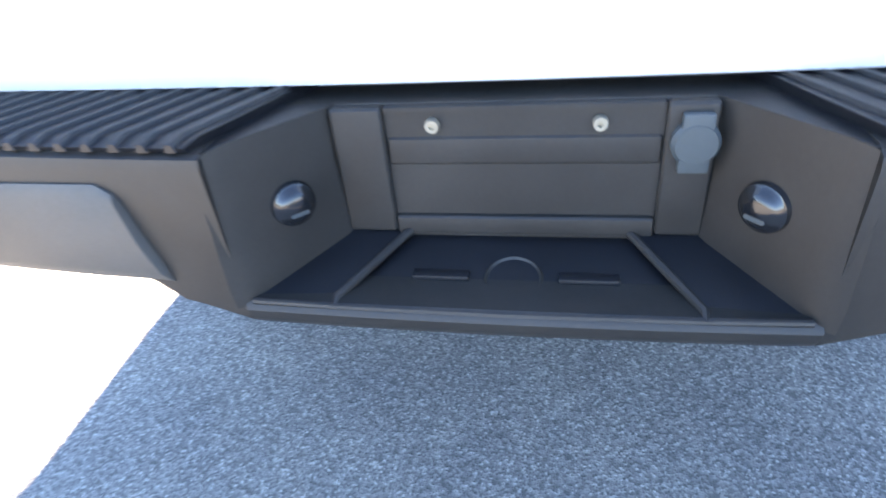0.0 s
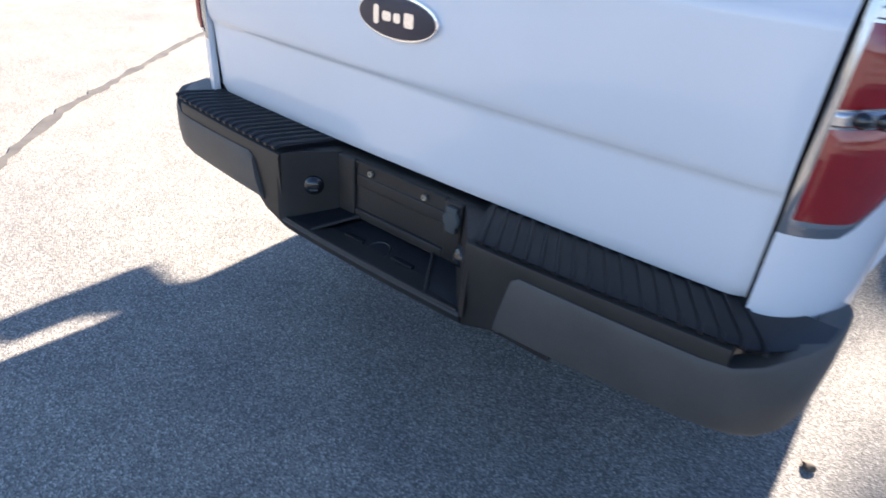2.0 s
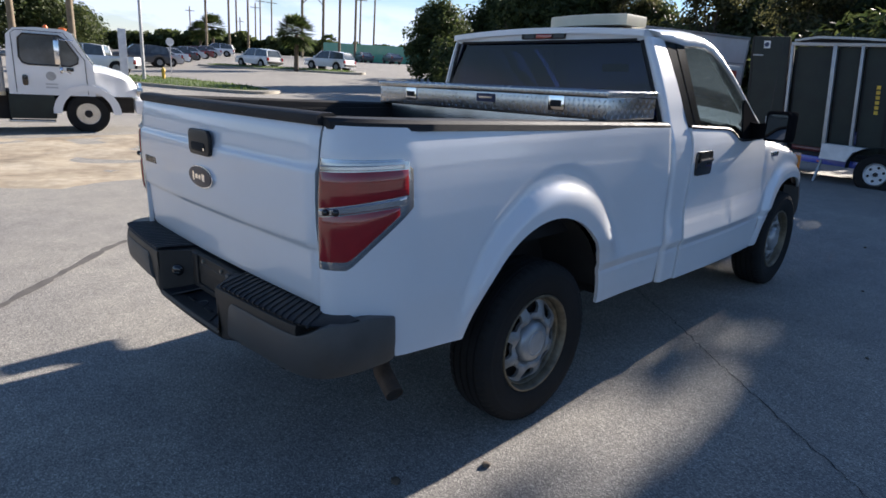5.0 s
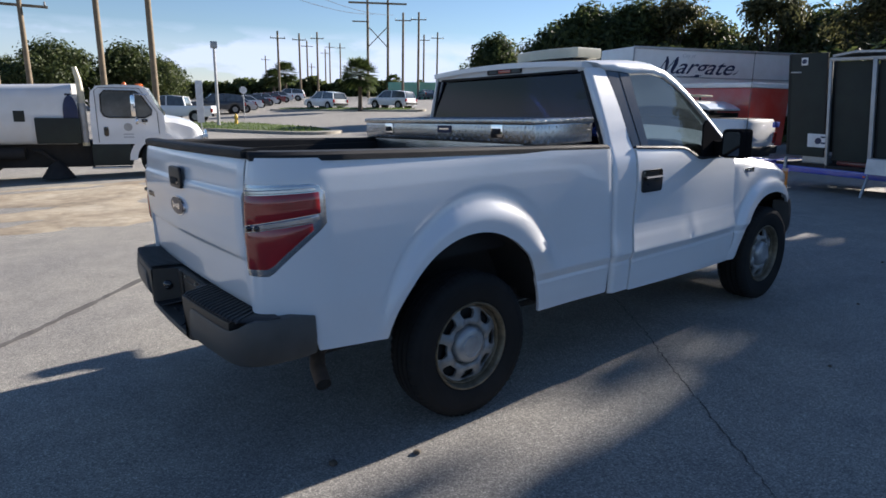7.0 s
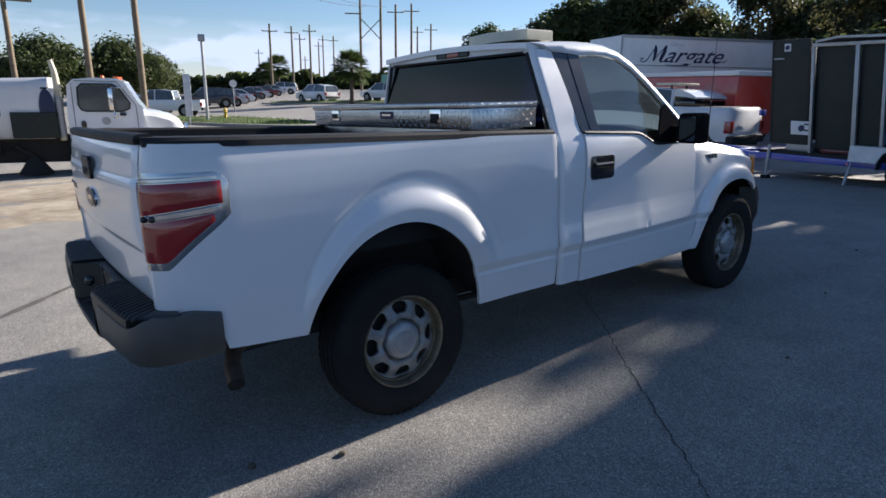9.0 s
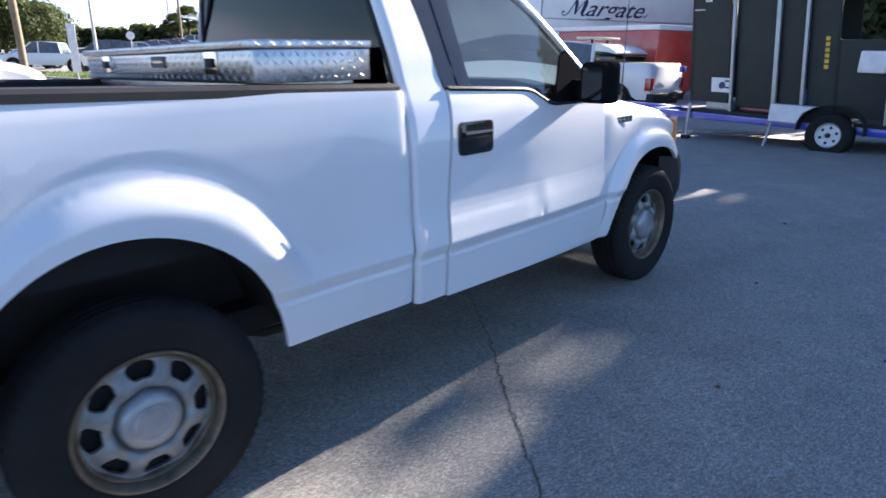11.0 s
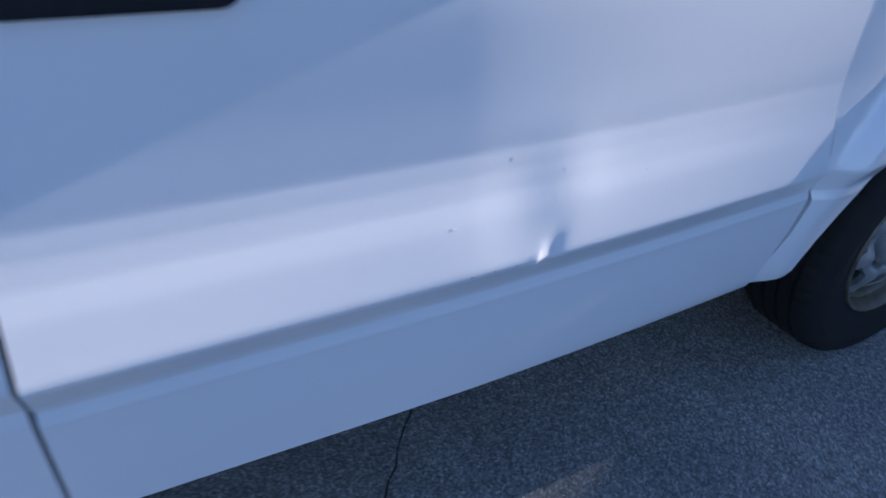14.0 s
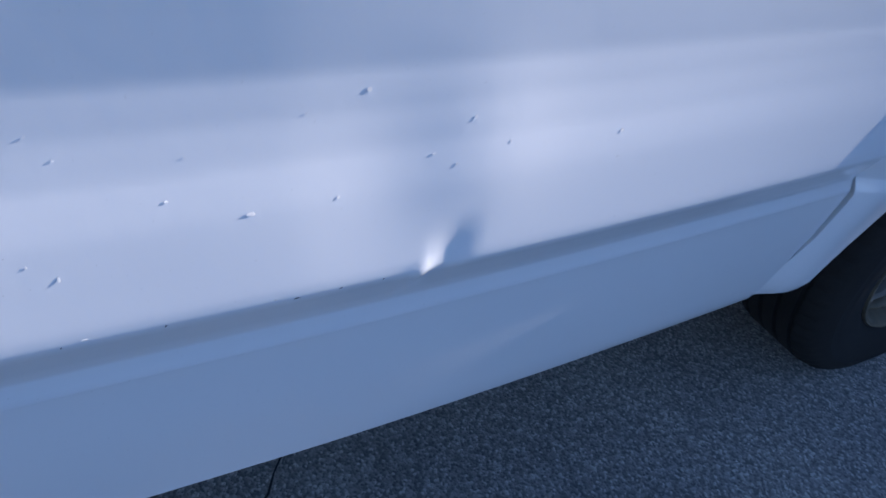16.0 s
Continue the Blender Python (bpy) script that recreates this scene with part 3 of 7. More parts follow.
def bumper_shell(x0, x1, z_top, z_low, y_in=0.24, lip=0.012):
    """A stretch of bumper between two x, hollow behind."""
    rings = []
    for x in steps(x0, x1, 0.03):
        y, lo, hi = bumper_y(x), z_low(x), z_top(x)
        rings.append([(x, y_in, hi), (x, y + lip + 0.004, hi), (x, y + 0.003, hi - 0.006), (x, y, hi - lip - 0.006), (x, y + 0.004, (lo + hi) / 2), (x, y + 0.012, lo + 0.014), (x, y + 0.03, lo), (x, y_in - 0.02, lo + 0.012), (x, y_in, lo + 0.03)])
    return hull(rings)


low_mid = lambda x: 0.534 + 0.02 * smooth(0.3, 0.38, abs(x)) + 0.045 * smooth(0.38, 0.46, abs(x))
RX, RB, FLOOR, BACK = 0.31, 0.205, 0.588, 0.172
# the body of the bumper: two shoulders, the sill under the step
bump_r = part("bumper", bumper_shell(RX, 0.84, lambda x: 0.772, low_mid), "bumper_dark", truck, "faded black step bumper with grey end pads")
part("shoulder", bumper_shell(-0.84, -RX, lambda x: 0.772, low_mid), "bumper_dark", bump_r)
part("step_sill", bumper_shell(-RX, RX, lambda x: 0.586, low_mid, 0.215, 0.006), "bumper_dark", bump_r)
part("top_shelf", box(-0.33, 0.33, 0.178, 0.27, 0.755, 0.7735, 0.003), "bumper_dark", bump_r)
# the recess: floor, splayed cheeks, back wall
for s in (-1, 1):
    part("step_floor", hull([[(s * 0.2, 0.06, FLOOR - 0.004), (s * 0.13, BACK, FLOOR + 0.024)], [(s * 0.305, 0.06, FLOOR - 0.002), (s * 0.2, BACK, FLOOR + 0.026)]], None, False), "tread", bump_r)
    part("tread_ridge", tube([(s * 0.2, 0.046, FLOOR - 0.008), (s * 0.2, 0.06, FLOOR - 0.002), (s * 0.128, BACK, FLOOR + 0.026)], 0.0055, 8), "bumper_dark", bump_r)
    part("tread_bar", box(s * 0.085 - 0.034, s * 0.085 + 0.034, 0.098, 0.114, FLOOR - 0.004, FLOOR + 0.004, 0.003), "tread", bump_r)
part("step_tread", hull([[(-0.2, 0.06, FLOOR - 0.012), (-0.13, BACK, FLOOR + 0.014)], [(0.2, 0.06, FLOOR - 0.012), (0.13, BACK, FLOOR + 0.014)]], None, False), "tread", bump_r)
part("front_ridge", tube([(-0.3, 0.05, FLOOR - 0.004), (-0.2, 0.048, FLOOR - 0.006), (0, 0.046, FLOOR - 0.007), (0.2, 0.048, FLOOR - 0.006), (0.3, 0.05, FLOOR - 0.004)], 0.0045, 8), "bumper_dark", bump_r)
part("hitch_hole_ring", lathe([(0.029, -0.002), (0.032, 0.0012), (0.035, -0.002)], 32, "Z", close=True), "bumper_dark", bump_r).matrix_basis = pose(0, 0.105, FLOOR + 0.0, 13, 0, 0)
for s in (-1, 1):
    cheek = hull([[(s * (RX + 0.012), 0.048, 0.762), (s * (RX + 0.012), 0.043, 0.60), (s * (RX + 0.01), 0.044, 0.575)], [(s * (RX - 0.004), 0.056, 0.770), (s * (RX - 0.006), 0.05, 0.60), (s * (RX - 0.006), 0.05, 0.576)],
                  [(s * (RX - 0.016), 0.07, 0.7725), (s * (RX - 0.02), 0.064, 0.605), (s * (RX - 0.02), 0.064, 0.578)],
                  [(s * (RB + 0.018), 0.16, 0.7735), (s * (RB + 0.008), 0.155, 0.615), (s * (RB + 0.008), 0.155, 0.59)], [(s * RB, 0.178, 0.7735), (s * (RB - 0.006), 0.178, 0.62), (s * (RB - 0.006), 0.178, 0.59)]], None, False)
    part("cheek", cheek, "bumper_dark", bump_r)
    part("cheek_top", hull([[(s * (RX - 0.004), 0.056, 0.7705), (s * (RX + 0.06), 0.056, 0.7705)], [(s * RB, 0.18, 0.7738), (s * (RX + 0.06), 0.18, 0.7738)]], None, False), "tread", bump_r)
    c = Vector((s * 0.2485, 0.1085, 0.68))
    n = Vector((-s * 0.73, -0.68, 0.0)).normalized()
    q = n.to_track_quat("Z", "Y").to_matrix().to_4x4()
    lamp = part("plate_lamp", lathe([(0.001, 0.011), (0.012, 0.010), (0.02, 0.006), (0.0235, 0.001), (0.026, 0.0), (0.028, -0.006)], 28, "Z"), "gloss_black", bump_r, "black domed number plate lamp")
    lamp.matrix_basis = Matrix.Translation(c) @ q
    # grey bar that paints the highlight low on the black dome
    part("lamp_window", plate(rounded(0.022, 0.005, 0.002, 3), 0.002, lambda a, b, h: (a, b - 0.008, 0.009 + h)), "plug", lamp)
recess = part("plate_recess", box(-0.21, 0.21, BACK, BACK + 0.03, 0.585, 0.768), "bumper_dark", bump_r, "empty number plate recess")
for x0, x1, dy, z0, z1 in ((-0.21, -0.148, 0.010, 0.612, 0.7725), (0.158, 0.21, 0.010, 0.612, 0.7725), (-0.148, 0.158, 0.009, 0.608, 0.634), (-0.148, 0.158, 0.007, 0.766, 0.7725), (-0.148, 0.158, 0.003, 0.70, 0.735)):
    part("recess_rib", box(x0, x1, BACK - dy, BACK + 0.01, z0, z1, 0.006, 3), "bumper_dark", recess)
for x in (-0.0915, 0.0915):
    bolt = part("plate_bolt", lathe([(0.0085, 0.0), (0.0085, -0.007), (0.0075, -0.009), (0.0035, -0.009), (0.0035, -0.005)], 12, "Y"), "bolt", bump_r, "zinc number plate screw")
    bolt.matrix_basis = Matrix.Translation((x, BACK - 0.001, 0.75))
bm = lathe([(0.025, 0.0), (0.025, -0.008), (0.021, -0.013), (0.001, -0.014)], 24, "Y")
box(-0.016, 0.016, -0.012, 0.0, -0.033, 0.033, 0.004, bm=bm)
part("trailer_socket", bm, "plug", bump_r, "grey trailer socket with round lid").matrix_basis = Matrix.Translation((0.187, 0.161, 0.731))
# ribbed step pads on the shoulders
for s in (-1, 1):
    rings = []
    for k in steps(0, 1, 0.05):
        xf, xb = 0.325 + 0.63 * k, 0.235 + 0.73 * k
        y = bumper_y(min(xf, 0.9)) + 0.012 + (0.0 if xf < 0.88 else (xf - 0.88) * 1.1)
        rings.append([(s * xf, y + 0.002, 0.768), (s * xf, y - 0.004, 0.777), (s * (xf * 0.9 + xb * 0.1), y + 0.012, 0.783), (s * xb, 0.255, 0.787), (s * xb, 0.262, 0.77)])
    pad = part("step_pad", hull(rings), "tread", bump_r, "black ribbed step pad")
    for k in range(17):
        x = 0.335 + 0.034 * k
        y0 = bumper_y(x) + 0.009
        d0, d1 = (0.0, -0.05)
        part("rib", hull([[(s * (x + d), e, z - 0.004), (s * (x + d + 0.013), e, z - 0.004), (s * (x + d + 0.010), e, z + 0.005), (s * (x + d + 0.003), e, z + 0.005)] for d, e, z in ((0, y0 - 0.002, 0.776), (-0.006, y0 + 0.014, 0.783), (-0.085, 0.235, 0.786))]), "tread", pad)
# grey end pads, wrapped round the corners
def end_pad(s):
    pts = [(0.422, bumper_y(0.422)), (0.428, bumper_y(0.428)), (0.445, bumper_y(0.445)), (0.5, bumper_y(0.5)), (0.6, bumper_y(0.6)), (0.7, bumper_y(0.7)), (0.8, bumper_y(0.8)), (0.85, 0.088), (0.89, 0.103), (0.92, 0.125), (0.942, 0.155), (0.957, 0.195), (0.967, 0.245), (0.972, 0.31), (0.972, 0.37), (0.966, 0.405)]
    rings = []
    for i, (x, y) in enumerate(pts):
        k = i / (len(pts) - 1)
        hi, lo = 0.738 - 0.006 * smooth(0.1, 0.4, k) + 0.05 * smooth(0.44, 0.66, k) - 0.02 * smooth(0.85, 1.0, k), 0.588 + 0.012 * k - 0.012 * s
        hi -= (0.03, 0.012, 0.0)[i] if i < 3 else 0.0
        px, py = pts[min(i + 1, len(pts) - 1)][0] - pts[max(i - 1, 0)][0], pts[min(i + 1, len(pts) - 1)][1] - pts[max(i - 1, 0)][1]
        n = Vector((py, -px, 0)).normalized()
        # the inner end leans inwards at its foot
        o = lambda d, z: (s * (x + n.x * d - (0.03 * (hi - z) / 0.14 if i < 3 else 0.0)), y + n.y * d, z)
        out = 0.001 if i == 0 else 0.007
        rings.append([o(-0.04, hi), o(out * 0.3, hi), o(out, hi - 0.01), o(out + 0.002, (hi + lo) / 2), o(out - 0.003, lo + 0.02), o(-0.006, lo + 0.004), o(-0.04, lo)])
    return hull(rings)


for s in (-1, 1):
    part("end_pad", end_pad(s), "bumper", bump_r, "sun-faded grey metal bumper end")
pipe = part("exhaust_tip", tube([(0.60, 0.95, 0.60), (0.64, 0.75, 0.575), (0.69, 0.60, 0.54), (0.75, 0.505, 0.505), (0.83, 0.465, 0.468), (0.929, 0.444, 0.42)], 0.036, 18, caps=False), "exhaust", truck, "rusty tail pipe with a dark open end")
# solid plug in near-black; its colour stands for the shade inside the pipe
part("exhaust_bore", tube([(0.85, 0.461, 0.4585), (0.924, 0.4451, 0.4226)], 0.0325, 18), "gap", pipe)

# ---- cab ----
door_profile = table([(0.43, 0.99), (0.45, 0.9985), (0.55, 1.0042), (0.6, 1.0058), (0.632, 1.0068), (0.638, 1.0075), (0.644, 1.0064), (0.656, 1.003), (0.66, 1.0032), (0.698, 1.0212), (0.7045, 1.0236), (0.708, 1.0236), (0.716, 1.0226), (0.74, 1.0188), (0.785, 1.012),
                      (0.82, 1.0055), (0.85, 1.0015), (0.88, 0.9988), (0.95, 0.9975), (1.05, 0.9972), (1.12, 0.995), (1.18, 0.990), (1.24, 0.981), (1.29, 0.968), (1.33, 0.952), (1.35, 0.944), (1.4, 0.925), (1.5, 0.894), (1.6, 0.8596), (1.7, 0.822), (1.83, 0.768), (1.88, 0.735)])
rear_gap = table([(0.45, 2.549), (0.71, 2.558), (1.0, 2.587), (1.335, 2.624), (1.36, 2.613), (1.6, 2.574), (1.83, 2.53)])
front_gap = table([(0.44, 3.826), (0.5, 3.852), (0.56, 3.878), (0.631, 3.897), (0.75, 3.884), (0.875, 3.864), (1.05, 3.853), (1.25, 3.848)])
cab_zs = sorted(set([round(v, 4) for v in steps(0.46, 1.84, 0.025)] + [0.632, 0.638, 0.644, 0.656, 0.66, 0.698, 0.7045, 0.708, 0.716, 1.335, 1.36]))


def cab_place(u, z):
    back = 2.382 - 0.016 * smooth(1.38, 1.84, z)
    y = back + u * (rear_gap(z) - 0.005 - back)
    d = y - back
    r = 0.03
    inset = r - math.sqrt(max(0, r * r - (r - d) ** 2)) if d < r else 0.0
    return Vector((door_profile(z) - inset - 0.0095, y, z))


both(part("cab_corner", skin([0, 0.01, 0.025, 0.05, 0.08, 0.12, 0.17, 0.25, 0.4, 0.6, 0.8, 1.0], cab_zs, cab_place, lambda u: 0.464, lambda u: 1.835, 0.02), "white", truck, "white cab corner pillar"))


def dent(y, z):
    g = lambda cy, cz, sy, sz: math.exp(-((y - cy) / sy) ** 2 - ((z - cz) / sz) ** 2)

    def slanted(cy, cz, along, across):
        u, v = (y - cy) * 0.5 + (z - cz) * 0.87, (y - cy) * 0.87 - (z - cz) * 0.5
        return math.exp(-(u / along) ** 2 - (v / across) ** 2)
    return 0.0016 * g(3.26, 0.81, 0.06, 0.07) - 0.0016 * g(3.175, 0.785, 0.075, 0.08) + 0.003 * slanted(3.203, 0.698, 0.018, 0.007) - 0.0026 * slanted(3.23, 0.716, 0.026, 0.016)


def taper(y):
    """The door draws in towards the wing."""
    return 0.032 * (max(0.0, y - 3.1) / 0.8) ** 1.5


def low_part(z):
    """Below the crease the door stays straighter."""
    return 0.98 + 0.02 * smooth(0.66, 0.72, z)


def door_place(u, z):
    a, b = rear_gap(z) + 0.004, front_gap(z) - 0.003
    y = a + u * (b - a)
    x = door_profile(z) - taper(y) * low_part(z) + dent(y, z)
    return Vector((x, y, z))


belt = table([(2.6, 1.347), (3.1, 1.32), (3.16, 1.314), (3.2, 1.302), (3.31, 1.246), (3.36, 1.238), (3.9, 1.232)])
door_y = lambda u: 2.57 + u * 1.29
us = sorted(set([round(v, 4) for v in steps(0, 1, 0.022)] + [round(v, 4) for v in steps(0.40, 0.66, 0.007)]))
dzs = sorted(set([round(v, 4) for v in steps(0.42, 1.35, 0.02)] + [round(v, 4) for v in steps(0.72, 0.92, 0.007)] + [0.632, 0.638, 0.644, 0.656, 0.66, 0.675, 0.69, 0.698, 0.7045, 0.708]))
door = part("door", skin(us, dzs, door_place, lambda u: 0.459 - 0.026 * u, lambda u: belt(door_y(u)), 0.02), "white", truck, "white cab door, dented above the sill crease")
share(door, MIRROR, truck)

# door handle: cup, pull and lock
hy, hz, hx = 2.742, 1.142, 0.9955
cup = part("door_handle", plate(rounded(0.216, 0.142, 0.025), 0.013, lambda a, b, h: (hx + h - 0.002, hy + a, hz + b), 0.006), "gloss_black", door, "black pull handle")
part("pull", hull([[(hx + 0.01, hy + a, hz + 0.006), (hx + 0.024, hy + a, hz + 0.008), (hx + 0.027, hy + a, hz + 0.02), (hx + 0.02, hy + a, hz + 0.03), (hx + 0.01, hy + a, hz + 0.028)] for a in (-0.085, -0.08, 0.07, 0.083)]), "gloss_black", cup)
part("pull_slot", plate(rounded(0.13, 0.028, 0.008), 0.003, lambda a, b, h: (hx + 0.0095 + h, hy + a - 0.005, hz + 0.046 + b)), "gap", cup)
part("lock", lathe([(0.007, 0.0), (0.007, 0.003), (0.004, 0.003)], 12, "X"), "plastic", cup).matrix_basis = Matrix.Translation((hx + 0.01, hy - 0.055, hz - 0.02))


# greenhouse
def glass_x(y, z):
    return door_profile(z) - 0.03 * smooth(3.2, 3.8, y)


def sheet(outline, off, cut=0.06):
    """A curved sheet on the greenhouse's side over a (y, z) outline, thickened inwards."""
    own = bmesh.new()
    f = own.faces.new([own.verts.new((0, y, z)) for y, z in outline])
    ext = bmesh.ops.extrude_face_region(own, geom=[f])
    far = {v for v in ext["geom"] if isinstance(v, bmesh.types.BMVert)}
    for v in own.verts:
        x = glass_x(v.co.y, v.co.z) + off
        v.co.x = x - 0.012 if v in far else x
    bmesh.ops.recalc_face_normals(own, faces=own.faces[:])
    return own


win = [(2.772, 1.338), (2.756, 1.792), (2.9, 1.803), (3.02, 1.802), (3.13, 1.782), (3.24, 1.725), (3.36, 1.645), (3.48, 1.555), (3.56, 1.49), (3.56, 1.246), (3.33, 1.238), (3.2, 1.298), (3.155, 1.31)]
win_low = table([(2.75, 1.338), (3.155, 1.31), (3.2, 1.298), (3.33, 1.238), (3.57, 1.246)])
win_high = table([(2.75, 1.792), (2.9, 1.803), (3.02, 1.802), (3.13, 1.782), (3.24, 1.725), (3.36, 1.645), (3.48, 1.555), (3.57, 1.485)])
part("window_glass", skin(steps(2.76, 3.56, 0.04), steps(1.22, 1.82, 0.03), lambda u, z: Vector((glass_x(u, z) - 0.012, u, z)), win_low, win_high, 0.004), "glass", door, "clear side window glass")
share(door.children[-1], MIRROR, truck, "window_glass")
part("pillar_trim", sheet([(2.70, 1.344), (2.655, 1.815), (2.757, 1.805), (2.774, 1.340)], -0.004), "gloss_black", door, "gloss black window pillar trim")
both(part("pillar_trim", sheet([(2.618, 1.355), (2.60, 1.42), (2.535, 1.82), (2.648, 1.815), (2.692, 1.346)], -0.006), "gloss_black", truck, "gloss black rear quarter trim"))
part("belt_seal", hull([[(glass_x(y, z) + 0.004, y, z - 0.004), (glass_x(y, z) + 0.006, y, z + 0.006), (glass_x(y, z) - 0.004, y, z + 0.016), (glass_x(y, z) - 0.02, y, z + 0.006)] for y, z in ((2.63, 1.346), (2.9, 1.332), (3.1, 1.322), (3.16, 1.316), (3.2, 1.304), (3.31, 1.248), (3.36, 1.24), (3.75, 1.236))]), "plastic", door)
sail = part("mirror_sail", sheet([(3.36, 1.236), (3.40, 1.33), (3.50, 1.47), (3.565, 1.50), (3.66, 1.42), (3.79, 1.30), (3.84, 1.236)], 0.004), "mirror_black", door, "black mirror sail panel")

inner = [(2.532, 1.822), (2.66, 1.815), (2.757, 1.805), (2.9, 1.812), (3.02, 1.811), (3.135, 1.79), (3.25, 1.73), (3.37, 1.65), (3.49, 1.558), (3.60, 1.468), (3.70, 1.385), (3.80, 1.30), (3.86, 1.24)]
outer = [(0.735, 2.37, 1.872), (0.735, 2.62, 1.886), (0.735, 2.76, 1.89), (0.735, 2.9, 1.888), (0.735, 3.04, 1.876), (0.737, 3.17, 1.845), (0.748, 3.29, 1.782), (0.763, 3.41, 1.70), (0.782, 3.53, 1.612), (0.80, 3.65, 1.52), (0.82, 3.77, 1.425), (0.842, 3.88, 1.335), (0.852, 3.95, 1.275)]
rings = []
for (y, z), (ox, oy, oz) in zip(inner, outer):
    ix = glass_x(y, z)
    mid = Vector(((ix + ox) / 2 + 0.014, (y + oy) / 2, (z + oz) / 2 + 0.014))
    rings.append([(ix - 0.03, y, z - 0.004), (ix, y, z), (ix * 0.8 + mid.x * 0.2 + 0.006, y * 0.75 + mid.y * 0.25, z * 0.75 + mid.z * 0.25), mid, (ox, oy, oz), (ox - 0.05, oy - 0.01, oz - 0.012)])
both(part("roof_rail", hull(rings, None, True, True), "white", truck, "white roof rail and windscreen pillar", sharp=0.9))


def roof_z(x, y):
    edge = float(np.interp(y, [2.34, 2.62, 2.76, 2.9, 3.04, 3.17], [1.868, 1.886, 1.89, 1.888, 1.876, 1.845]))
    return edge + 0.03 * (1 - (x / 0.74) ** 2)


bm = bmesh.new()
grid = [[bm.verts.new((x, y, roof_z(x, y))) for x in steps(-0.736, 0.736, 0.06)] for y in steps(2.34, 3.18, 0.05)]
for a, b in zip(grid, grid[1:]):
    for i in range(len(a) - 1):
        bm.faces.new((a[i], a[i + 1], b[i + 1], b[i]))
low = bmesh.ops.extrude_edge_only(bm, edges=[e for e in bm.edges if len(e.link_faces) == 1])
for v in low["geom"]:
    if isinstance(v, bmesh.types.BMVert):
        v.co.z -= 0.035
part("roof", bm, "white", truck, "white cab roof")
bm = bmesh.new()
rows = [[bm.verts.new((s * np.interp(k, [0, 1], [0.735, 0.85]), 3.17 + 0.79 * k + 0.07 * (1 - s * s), np.interp(k, [0, 1], [1.845, 1.27]) + 0.03 * (1 - s * s) + 0.03 * math.sin(k * math.pi))) for s in steps(-1, 1, 0.1)] for k in steps(0, 1, 0.1)]
for a, b in zip(rows, rows[1:]):
    for i in range(len(a) - 1):
        bm.faces.new((a[i], a[i + 1], b[i + 1], b[i]))
part("windscreen", bm, "dusty_glass", truck, "clear windscreen")
# rear wall with its window
back_y0 = lambda z: 2.396 - 0.022 * smooth(1.38, 1.84, z)
bm = bmesh.new()
half = table([(0.9, 0.96), (1.34, 0.925), (1.4, 0.9), (1.83, 0.745), (1.88, 0.72)])


def wall_strip(x_in, z0, z1):
    rings = []
    for z in steps(z0, z1, 0.06):
        a, b = x_in(z), half(z)
        rings.append([(a, back_y0(z), z), (b, back_y0(z) + 0.004, z), (b, back_y0(z) + 0.03, z), (a, back_y0(z) + 0.03, z)])
    return rings


wx = table([(1.38, 0.862), (1.815, 0.705)])
pane_y = lambda z: 2.37 + 0.034 * max(0.0, (z - 1.38) / 0.435)
for s in (1, -1):
    hull([[(s * p[0], p[1], p[2]) for p in r] for r in wall_strip(lambda z: wx(z), 1.38, 1.815)], bm)
hull([[(-half(z), back_y0(z), z), (half(z), back_y0(z), z), (half(z), back_y0(z) + 0.03, z), (-half(z), back_y0(z) + 0.03, z)] for z in (0.9, 1.2, 1.38)], bm)
hull([[(x, back_y0(1.815), 1.815), (x, back_y0(1.85) - 0.002, 1.85), (x, back_y0(1.88) - 0.0, roof_z(x, 2.345) + 0.001), (x, 2.40, roof_z(x, 2.345) - 0.002), (x, 2.40, 1.815)] for x in steps(-0.735, 0.735, 0.12)], bm)
part("cab_back", bm, "white", truck, "white cab rear wall")
bm = bmesh.new()
hull([[(-wx(z), pane_y(z), z), (wx(z), pane_y(z), z), (wx(z), pane_y(z) + 0.006, z), (-wx(z), pane_y(z) + 0.006, z)] for z in steps(1.38, 1.815, 0.05)], bm)
part("rear_window", bm, "tint", truck, "dark tinted rear window")
for s in (-1, 1):
    part("window_seal", tube([(s * (wx(z) + 0.006), back_y0(z), z) for z in steps(1.38, 1.815, 0.05)], 0.012, 6), "plastic", truck)
part("window_seal", tube([(x, back_y0(1.818), 1.818) for x in (-0.68, 0.68)], 0.009, 6), "plastic", truck)
brake = part("brake_lamp", plate(rounded(0.34, 0.042, 0.012), 0.012, lambda a, b, h: (a + 0.03, back_y0(1.86) - h, b + 1.852), 0.004), "plastic", truck, "high-level brake lamp in the roof edge")
part("red_segment", plate(rounded(0.12, 0.03, 0.006), 0.003, lambda a, b, h: (a + 0.04, back_y0(1.86) - 0.012 - h, b + 1.852), 0.001), "red_lens", brake)
for o in (-0.085, 0.145):
    part("clear_segment", plate(rounded(0.08, 0.03, 0.006), 0.003, lambda a, b, h, o=o: (a + o + 0.01, back_y0(1.86) - 0.012 - h, b + 1.852), 0.001), "plug", brake)

